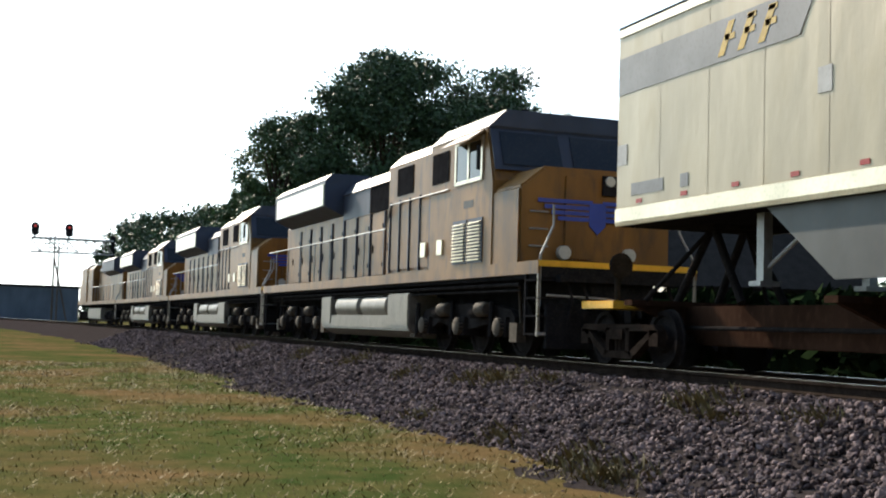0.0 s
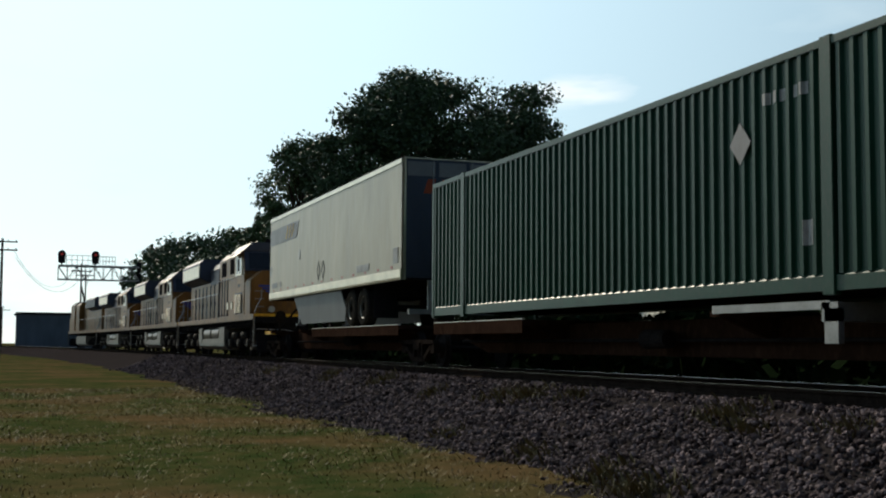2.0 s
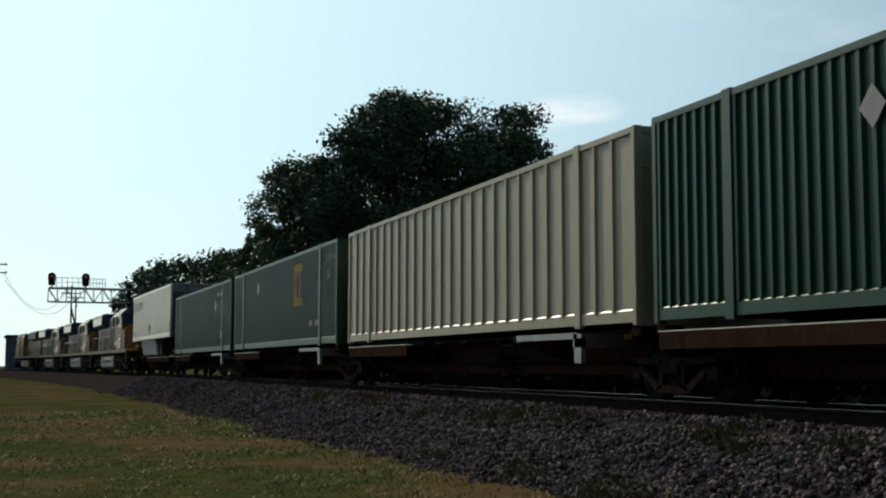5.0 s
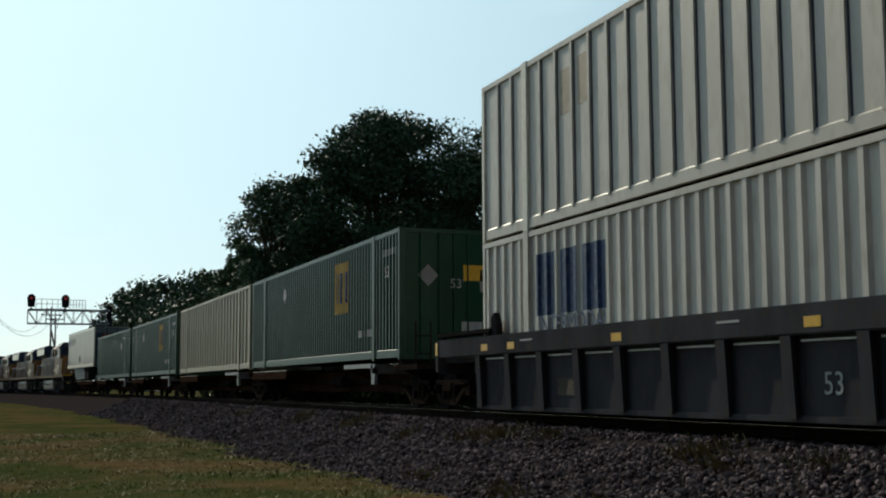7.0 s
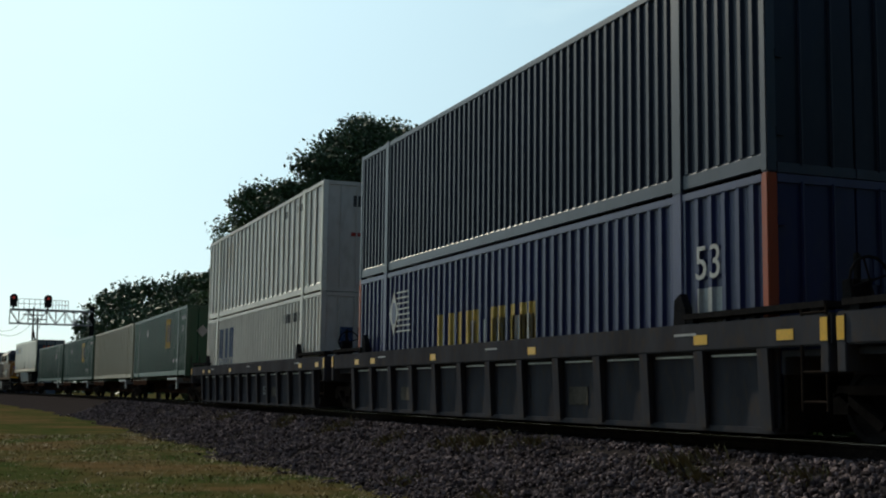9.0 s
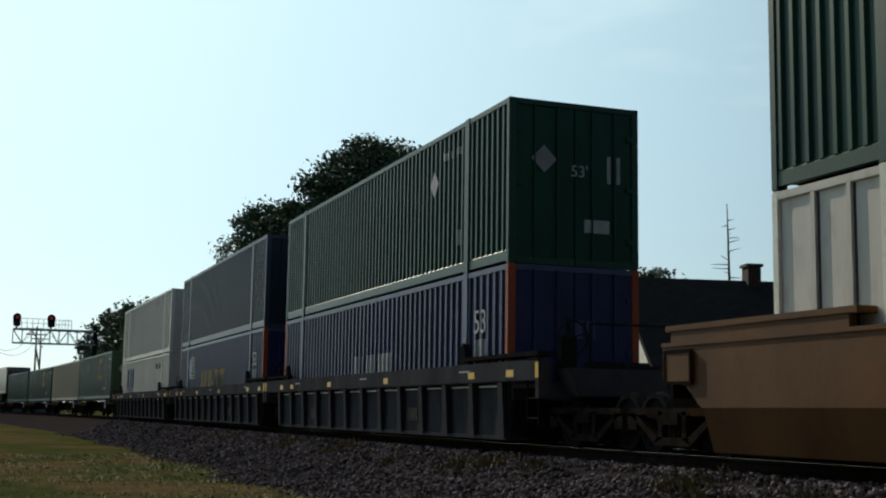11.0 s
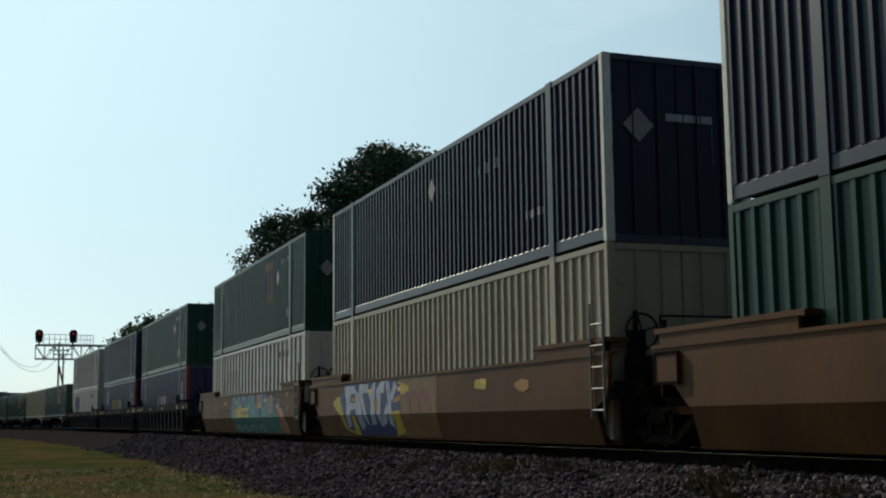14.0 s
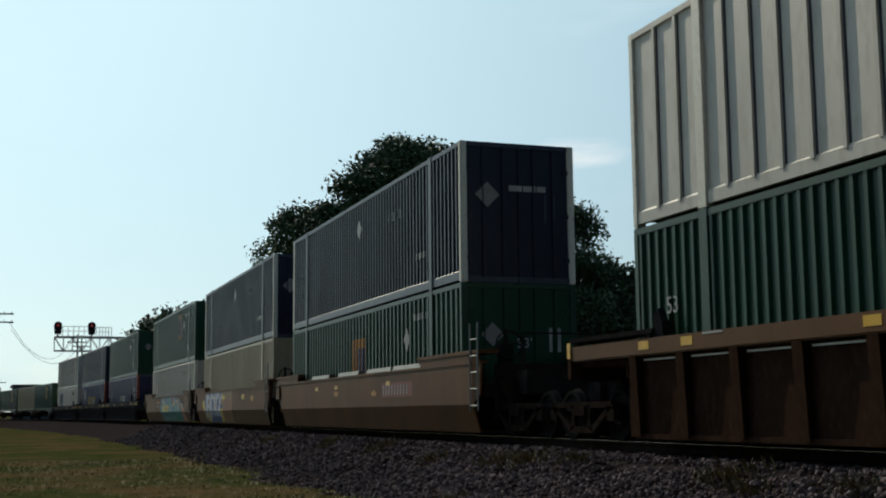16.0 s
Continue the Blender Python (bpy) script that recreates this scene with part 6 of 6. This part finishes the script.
c = purple_box()
globe(c, 5.25, 2.05)
bars_side(c, 2.85, 1.25, (0.3, -0.02, 0.26, 0.26, 0.26, 0.26, -0.15, 0.3, 0.26, 0.26, 0.26, 0.26), 0.62, BRASSY, "painted_name_bar")
tagged(c, "dark blue corrugated container with a diamond emblem and faded lettering")
load(c, -45.28, LOW)
load(container("slate grey-blue corrugated intermodal container", NAVY, NAVY2, post_paint=NAVY2), -45.28, HIGH)
load(purple_box(), -64.31, LOW)
c = green_box()
load(c, -64.31, HIGH)

c = white_box("worn white sheet-and-post container with stained panels")
stain(c, 4.9, 1.75, 2.3, 0.5)
bars_side(c, -4.3, 2.35, (0.1, 0.1, 0.1, 0.1, -0.12, 0.1, 0.1, 0.1, 0.1, 0.1), 0.2, LETTER_BLACK)
load(c, -88.07, LOW)
c = green_box()
emblem(c, -2.9, 2.0, SPRAY["tan"])
load(c, -88.07, HIGH)
c = container("cream corrugated steel container", CREAM, CREAM, pitch=0.32)
load(c, -107.43, LOW)
load(navy_box(), -107.43, HIGH)
c = green_box(pitch=0.32)
emblem(c, -0.05, 1.6, SPRAY["amber"])
load(c, -126.87, LOW)
load(navy_box(), -126.87, HIGH)
c = green_box()
writing("53", 0.34, LETTER_WHITE, c, on_side(-1.297, 7.0, 1.75), "length_mark")
load(c, -150.54, LOW + 0.02)
load(white_box(), -150.54, HIGH + 0.02)


# ---- the surroundings ----
def tree(x, y, height, width, seed, leaves=9000, leaf=0.3, material=LEAF, label="broad dark green deciduous tree", base=None, spiky=False):
    rng = random.Random(seed)
    nr = np.random.default_rng(seed)
    t = thing("tree", label, "tree", "trees behind the track", at=pose(x, y, -0.3, 0, 0, rng.uniform(0, 360)))
    fm = Form()
    base = height * 0.22 if base is None else base
    tr = 0.022 * height
    fm.tube((0, 0, 0), (0.1, 0.05, base), tr, 10, tr * 0.8)
    fm.tube((0.1, 0.05, base), (0.2, -0.1, height * 0.62), tr * 0.8, 9, tr * 0.4)
    clumps = []
    n = 46 if not spiky else 60
    for k in range(n):
        a = rng.uniform(0, math.tau)
        h = rng.uniform(base * 0.9, height * 0.97)
        f = (h - base) / (height - base)
        prof = math.sin(math.pi * min(1, 0.16 + 0.82 * f) ** 0.8) ** 0.7 if f < 1 else 0.1
        r = width / 2 * prof * rng.uniform(0.35, 1.0)
        p = Vector((math.cos(a) * r, math.sin(a) * r, h))
        z0 = base + (h - base) * rng.uniform(0.1, 0.55)
        q = Vector((0.15, 0, min(z0, height * 0.6)))
        m = q.lerp(p, 0.5) + Vector((0, 0, 0.04 * height))
        fm.tube(q, m, tr * 0.3, 6, tr * 0.18)
        fm.tube(m, p, tr * 0.18, 5, tr * 0.05)
        clumps.append((p, width * rng.uniform(0.075, 0.15) * (0.75 if spiky else 1)))
    part("trunk", fm, BARK, t, "brown trunk and limbs")
    per = leaves // n
    P = []
    for p, r in clumps:
        d = nr.normal(size=(per, 3))
        d /= np.linalg.norm(d, axis=1, keepdims=True)
        rad = r * nr.uniform(0.25, 1.12, (per, 1)) ** 0.6 * (1 + 0.3 * np.sin(d[:, :1] * 5 + d[:, 1:2] * 4))
        P.append(np.array(p) + d * rad * np.array([1.25, 1.25, 0.8]))
    P = np.concatenate(P)
    m = len(P)
    a1 = nr.normal(size=(m, 3))
    a1 /= np.linalg.norm(a1, axis=1, keepdims=True)
    a2 = np.cross(a1, nr.normal(size=(m, 3)))
    a2 /= np.linalg.norm(a2, axis=1, keepdims=True)
    s = leaf * nr.uniform(0.5, 1.15, (m, 1))
    V = np.stack([P - a1 * s, P + a2 * s * 0.55, P + a1 * s, P - a2 * s * 0.55], 1).reshape(-1, 3)
    F = np.arange(4 * m).reshape(-1, 4)
    me = bpy.data.meshes.new("crown")
    me.from_pydata(V.tolist(), [], F.tolist())
    me.materials.append(material)
    cr_ = new("crown", me)
    cr_.parent = t
    cr_["label"] = "dark green leaves in uneven clumps"
    return t


def toward(azimuth, distance):
    """A place so many degrees to the right of the track's heading, seen from the camera."""
    return distance * math.sin(radians(azimuth)), distance * math.cos(radians(azimuth))


for az, dist, h, w, seed, lv, lf, mt, sp in (
        (17.4, 78, 19.2, 13.0, 1, 46000, 0.16, LEAF, False), (20.6, 80, 18.8, 13.5, 2, 42000, 0.16, LEAF, False), (15.2, 76, 16.9, 9.5, 3, 24000, 0.16, LEAF, False),
        (23.4, 84, 18.0, 12.0, 4, 28000, 0.17, LEAF, False), (22.3, 80, 19.3, 9.0, 22, 24000, 0.16, LEAF, False), (18.9, 92, 17.0, 16.0, 15, 22000, 0.2, LEAF, False), (12.7, 80, 15.2, 9.0, 5, 22000, 0.16, LEAF2, True), (14.0, 84, 14.4, 9.5, 6, 18000, 0.18, LEAF, True),
        (10.9, 100, 12.4, 9.0, 7, 15000, 0.2, LEAF2, True), (9.6, 115, 11.9, 11.0, 8, 13000, 0.22, LEAF, False), (8.3, 140, 13.3, 13.0, 9, 12000, 0.26, LEAF, False),
        (7.2, 150, 14.0, 13.0, 10, 12000, 0.27, LEAF, False), (6.3, 165, 14.0, 12.0, 11, 10000, 0.3, LEAF, False), (12.0, 100, 10.0, 11.0, 16, 11000, 0.2, LEAF, False),
        (25.3, 74, 10.9, 9.5, 17, 12000, 0.17, LEAF, False), (27.0, 78, 10.9, 8.5, 18, 12000, 0.17, LEAF, False), (28.9, 84, 11.3, 8.5, 19, 10000, 0.18, LEAF, False),
        (30.6, 76, 11.0, 6.5, 12, 12000, 0.16, LEAF, False), (31.7, 82, 10.2, 5.5, 13, 10000, 0.17, LEAF, False), (42.4, 48, 8.2, 6.0, 14, 9000, 0.15, LEAF2, False)):
    tx, ty = toward(az, dist)
    tree(tx, ty, h, w, seed, lv, lf, mt, spiky=sp, label="tall dark green broadleaf tree with an uneven crown" if h > 13 else "smaller dark green broadleaf tree")


def hedge():
    """Rank bushes along the far side of the line, shade coloured into their leaves."""
    rng = np.random.default_rng(21)
    V, F = [], []
    for k in range(46000):
        y = -5 + 130 * rng.random() ** 1.3
        top = 2.5 + 0.9 * noise.noise((y * 0.22, 1.0, 0)) + 0.5 * noise.noise((y * 0.9, 4.0, 0))
        z = rng.random() ** 0.8 * top
        x = 16.5 + 0.05 * y + rng.normal() * 0.8 * math.sqrt(max(0.05, 1 - (z / top) ** 2))
        p = np.array([x, y, z])
        a, b = rng.normal(size=3) * 0.15, rng.normal(size=3) * 0.15
        i = len(V)
        V += [tuple(p - a), tuple(p + b * 0.7), tuple(p + a), tuple(p - b * 0.7)]
        F.append((i, i + 1, i + 2, i + 3))
    me = bpy.data.meshes.new("hedge")
    me.from_pydata(V, [], F)
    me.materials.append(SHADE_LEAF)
    tagged(new("hedge", me), "rank bushes along the far side of the track, shade in their colour", "bushes", kind="stuff")


hedge()


def dead_conifer(x, y, h):
    t = thing("bare_tree", "dead bare conifer with short sparse branches", "tree", at=pose(x, y, -0.2))
    rng = random.Random(3)
    part("trunk", Form().tube((0, 0, 0), (0.1, 0, h * 0.6), 0.13, 8, 0.08).tube((0.1, 0, h * 0.6), (0.0, 0, h), 0.08, 6, 0.02), BARK, t)
    for k in range(34):
        z = h * 0.35 + k * h * 0.6 / 34
        r = (h - z) * 0.24 + 0.15
        a = rng.uniform(0, math.tau)
        q = (math.cos(a) * r, math.sin(a) * r, z + rng.uniform(-0.15, 0.2) * r)
        part("branch", Form().tube((0.05, 0, z), q, 0.028, 5, 0.008), BARK, t)
    return t


hx, hy = toward(34.6, 52)
dead_conifer(*toward(33.9, 60), 11.9)


def house(x, y):
    hs = thing("house", "low house with a dark shingle roof and brick chimney", "house", at=pose(x, y, 0, 0, 0, -13))
    # Walls carry their shade as dark siding colour; only the gable stays white.
    part("wall", Form().box(-4.96, 2.6, -4, 4, -0.2, 3.6), SIDING, hs, "siding walls, shade put into their dark colour")
    part("gable", Form().prism([(-4, 3.6), (4, 3.6), (0, 6.9)], -4.96, 2.6, "x"), SIDING, hs)
    part("gable_wall", Form().prism([(-4, -0.2), (4, -0.2), (4, 3.6), (0, 6.9), (-4, 3.6)], -5.02, -4.965, "x"), PALE, hs, "white painted gable wall")
    part("gable_window", Form().box(-5.06, -5.025, -0.5, 0.5, 3.6, 4.8), GLASS, hs, "dark attic window")
    part("roof", Form().prism([(-4.6, 3.35), (0, 7.15), (4.6, 3.35), (4.45, 3.2), (0, 6.95), (-4.45, 3.2)], -5.35, 2.95, "x"), ROOF, hs, "dark shingle roof")
    ch = part("chimney", Form().box(0.05, 0.6, -0.35, 0.35, 5.5, 7.7), BRICK, hs, "square brick chimney", bevel=0.02)
    part("chimney_cap", Form().box(-0.02, 0.67, -0.42, 0.42, 7.7, 7.82), BRICK, ch)
    for xx in (-3.6, -0.6, 1.6):
        wd = part("window", Form().box(xx - 0.6, xx + 0.6, -4.06, -3.98, 1.0, 2.5), LETTER_WHITE, hs, "white window frame")
        part("pane", Form().box(xx - 0.5, xx + 0.5, -4.08, -4.05, 1.1, 2.4), GLASS, wd)
    return hs


house(hx, hy)


def shed(x0, x1, y0, y1, h, material, label):
    s = thing("long_shed", label, "shed", at=pose((x0 + x1) / 2, y0, 0))
    w = (x1 - x0) / 2
    part("wall", Form().box(-w, w, 0, y1 - y0, -0.2, h), material, s)
    part("roof", Form().prism([(-w - 0.3, h), (w + 0.3, h), (w, h + 0.35), (-w, h + 0.35)], -0.3, y1 - y0 + 0.3, "y"), ROOF, s)
    for k in range(7):
        part("wall_rib", Form().box(-w + (k + 0.5) * 2 * w / 7 - 0.06, -w + (k + 0.5) * 2 * w / 7 + 0.06, -0.06, 0.0, 0, h), material, s)
    return s


shed(0.4, 14.7, 215, 227, 6.2, SHED, "long low dark metal-sided shed by the track, haze in its colour")
shed(-26.0, -3.4, 178, 190, 4.6, SHED2, "pale blue-grey metal shed beside the field")


def signal_bridge(y):
    """A cantilever lattice signal bridge over the track with two signal heads."""
    s = thing("signal_bridge", "grey steel lattice signal bridge with two round signal heads", "signal bridge", at=pose(0, y, 0))
    x0, x1, z0, z1 = 4.4, 12.9, 8.4, 9.85
    for yy in (-0.7, 0.7):
        for zz in (z0, z1):
            part("chord", Form().box(x0, x1, yy - 0.06, yy + 0.06, zz - 0.06, zz + 0.06), GALV, s)
        n = 9
        for k in range(n):
            a, b = x0 + k * (x1 - x0) / n, x0 + (k + 1) * (x1 - x0) / n
            p, q = ((a, yy, z0), (b, yy, z1)) if k % 2 else ((a, yy, z1), (b, yy, z0))
            part("lattice_bar", Form().tube(p, q, 0.038, 6), GALV, s)
            part("lattice_post", Form().tube((a, yy, z0), (a, yy, z1), 0.032, 6), GALV, s)
    part("walkway", Form().box(x0, x1, -0.6, 0.6, z1 + 0.05, z1 + 0.12), GALV, s)
    for xa, xb, zt in ((5.2, 8.0, 11.0), (8.7, 10.3, 10.95)):
        for z in (zt, zt - 0.5):
            part("railing", Form().tube((xa, -0.7, z), (xb, -0.7, z), 0.03, 6), GALV, s)
        for k in range(6):
            x = xa + k * (xb - xa) / 5
            part("railing_post", Form().tube((x, -0.7, z1), (x, -0.7, zt), 0.03, 6), GALV, s)
    for x in (4.72, 8.22):
        hd = part("signal_head", Form().lathe([(-0.25, 0.35), (-0.2, 0.42), (0.1, 0.42), (0.15, 0.2)], 18, "y", (x, -0.6, 11.1)).prism(
            [(x - 0.34, 10.15), (x + 0.34, 10.15), (x + 0.42, 11.1), (x - 0.42, 11.1)], -0.75, -0.5, "y").tube((x, -0.55, z1), (x, -0.55, 10.3), 0.09), BLACK, s, "black signal head")
        part("signal_lens", Form().lathe([(-0.87, 0.14), (-0.84, 0.14)], 14, "y", (x, 0, 11.1)), RED_SIGNAL, hd, "red signal lens")
    part("mast", Form().box(12.7, 13.1, -0.3, 0.3, -0.2, z1 + 0.6), BLACK, s, "dark steel mast")
    return s


signal_bridge(140)


def utility_pole(x, y, h, arms, label="weathered wooden utility pole with crossarms"):
    p = thing("utility_pole", label, "utility pole", "utility poles", at=pose(x, y, 0))
    part("pole", Form().tube((0, 0, -0.3), (0, 0, h), 0.16, 10, 0.1), POLE, p)
    for k in range(arms):
        c = part("crossarm", Form().box(-1.3, 1.3, -0.06, 0.06, h - 0.35 - k * 0.75, h - 0.22 - k * 0.75), POLE, p)
        for xx in (-1.15, -0.5, 0.5, 1.15):
            part("insulator", Form().lathe([(h - 0.22 - k * 0.75, 0.03), (h - 0.1 - k * 0.75, 0.05)], 8, "z", (xx, 0, 0)), GLASS, c)
    return p


utility_pole(-1.15, 118, 10.9, 2)
pb = utility_pole(8.28, 170, 12.05, 2, "wooden line pole with crossarms and a slanting brace")
part("brace", Form().tube((0.05, 0, 9.0), (2.1, 0, 0.0), 0.12, 8), POLE, pb)
utility_pole(-2.5, 175, 6.5, 1, "short dark utility pole far down the line")
utility_pole(9.9, 190, 11.8, 2, "utility pole beyond the signal bridge")
utility_pole(-1.9, 230, 7.5, 1, "weathered utility pole far beyond the field")


def wire(p, q, sag, name="overhead_wire"):
    n, m = 14, 5
    pts = [Vector(p).lerp(Vector(q), k / n) - Vector((0, 0, sag * 4 * (k / n) * (1 - k / n))) for k in range(n + 1)]
    side = (Vector(q) - Vector(p)).cross(Vector((0, 0, 1))).normalized()
    v = [c + side * 0.022 * math.cos(k * math.tau / m) + Vector((0, 0, 0.022 * math.sin(k * math.tau / m))) for c in pts for k in range(m)]
    fm = Form().add(v, [(a * m + k, a * m + (k + 1) % m, (a + 1) * m + (k + 1) % m, (a + 1) * m + k) for a in range(n) for k in range(m)])
    ob = new(name, fm.mesh(name))
    ob.data.materials.append(BLACK)
    return tagged(ob, "black overhead wire sagging between poles", "wire", "overhead wires")


wire((-0.2, 118, 9.9), (7.8, 170, 11.5), 3.0)
wire((0.0, 118, 9.2), (8.7, 170, 10.8), 2.8)
wire((9.3, 170, 11.5), (9.9, 190, 11.3), 1.6)


def far_woods():
    """A low band of distant trees round the horizon."""
    rng = np.random.default_rng(12)
    V, F = [], []
    for k in range(2600):
        az = rng.uniform(-75, 110)
        d = rng.uniform(420, 520)
        if -1.5 < az < 3.5:
            continue
        x, y = d * math.sin(radians(az)), d * math.cos(radians(az))
        z = rng.random() ** 1.5 * (5.5 + 3 * noise.noise((az * 0.2, 0, 0)))
        for _ in range(6):
            p = np.array([x, y, z]) + rng.normal(size=3) * 1.6
            a, b = rng.normal(size=3), rng.normal(size=3)
            i = len(V)
            V += [tuple(p - a), tuple(p + b * 0.7), tuple(p + a), tuple(p - b * 0.7)]
            F.append((i, i + 1, i + 2, i + 3))
    me = bpy.data.meshes.new("far_woods")
    me.from_pydata(V, [], F)
    me.materials.append(LEAF)
    tagged(new("far_woods", me), "low dark line of distant woods", "woods", kind="stuff")


far_woods()


def near_woods():
    """Trees added out of view behind the camera, to block light from the low sky."""
    rng = np.random.default_rng(30)
    n = 16000
    az = np.radians(rng.uniform(112, 262, n))
    d = rng.uniform(30, 36, n)
    z = rng.random(n) ** 0.85 * (15 + 2.5 * np.sin(az * 9) + 1.5 * np.sin(az * 23))
    P = np.stack([d * np.sin(az), d * np.cos(az), z], -1)
    a, b = rng.normal(size=(n, 3)) * 0.6, rng.normal(size=(n, 3)) * 0.6
    V = np.stack([P - a, P + b * 0.7, P + a, P - b * 0.7], 1).reshape(-1, 3)
    me = bpy.data.meshes.new("near_woods")
    me.from_pydata(V.tolist(), [], np.arange(4 * n).reshape(-1, 4).tolist())
    me.materials.append(LEAF)
    tagged(new("near_woods", me), "dense belt of dark trees added out of view to block sky light", "woods", kind="stuff")


near_woods()

# ---- ties under the rails, piece by piece ----
for k in range(290):
    o = new("tie", tie_mesh)
    o.parent = ties
    o.matrix_basis = on_line(k * 0.52, RAIL - 0.175, random.uniform(-0.03, 0.03)) @ pose(0, 0, 0, 0, 0, random.uniform(-0.6, 0.6))


# ---- what moves ----
TRAVEL = [(0, -48.75), (1, -34.67), (2, -20.63), (3, -6.77), (3.5, 0.00), (6, 33.78), (7, 47.15), (8.2, 63.12), (10.3, 90.60), (11, 100.15), (12, 113.51), (13, 126.89), (14, 140.25), (15, 153.72), (16, 166.92)]


def along(t):
    """How far the train has come at t seconds."""
    for (a, p), (b, q) in zip(TRAVEL, TRAVEL[1:]):
        if t <= b:
            return p + (q - p) * (t - a) / (b - a)
    return TRAVEL[-1][1]


def motions():
    for ob, u in MOVING:
        z = ob.matrix_basis.translation.z
        turn = 180 if ob.get("label", "").startswith("leading") else 0
        walk(ob, [(t, on_line(u + s, z) @ pose(0, 0, 0, 0, 0, turn)) for t, s in TRAVEL])
    # one turning for each kind of wheelset, shared by those alike
    for (kind, i), wheels in WHEEL_KEYS.items():
        first = wheels[0]
        p = first.matrix_basis.translation.copy()
        rows = []
        for k in range(401):
            t = k * 0.04
            rows.append((t, pose(p.x, p.y, p.z) @ Matrix.Rotation(-(along(t) / p.z) % math.tau, 4, "X")))
        walk(first, rows)
        kin = [o for o in bpy.data.objects if o.data == first.data and o is not first]
        for o in kin:
            o.rotation_mode = "QUATERNION"
            o.animation_data_create()
            o.animation_data.action = first.animation_data.action
            o.animation_data.action_slot = first.animation_data.action_slot


motions()
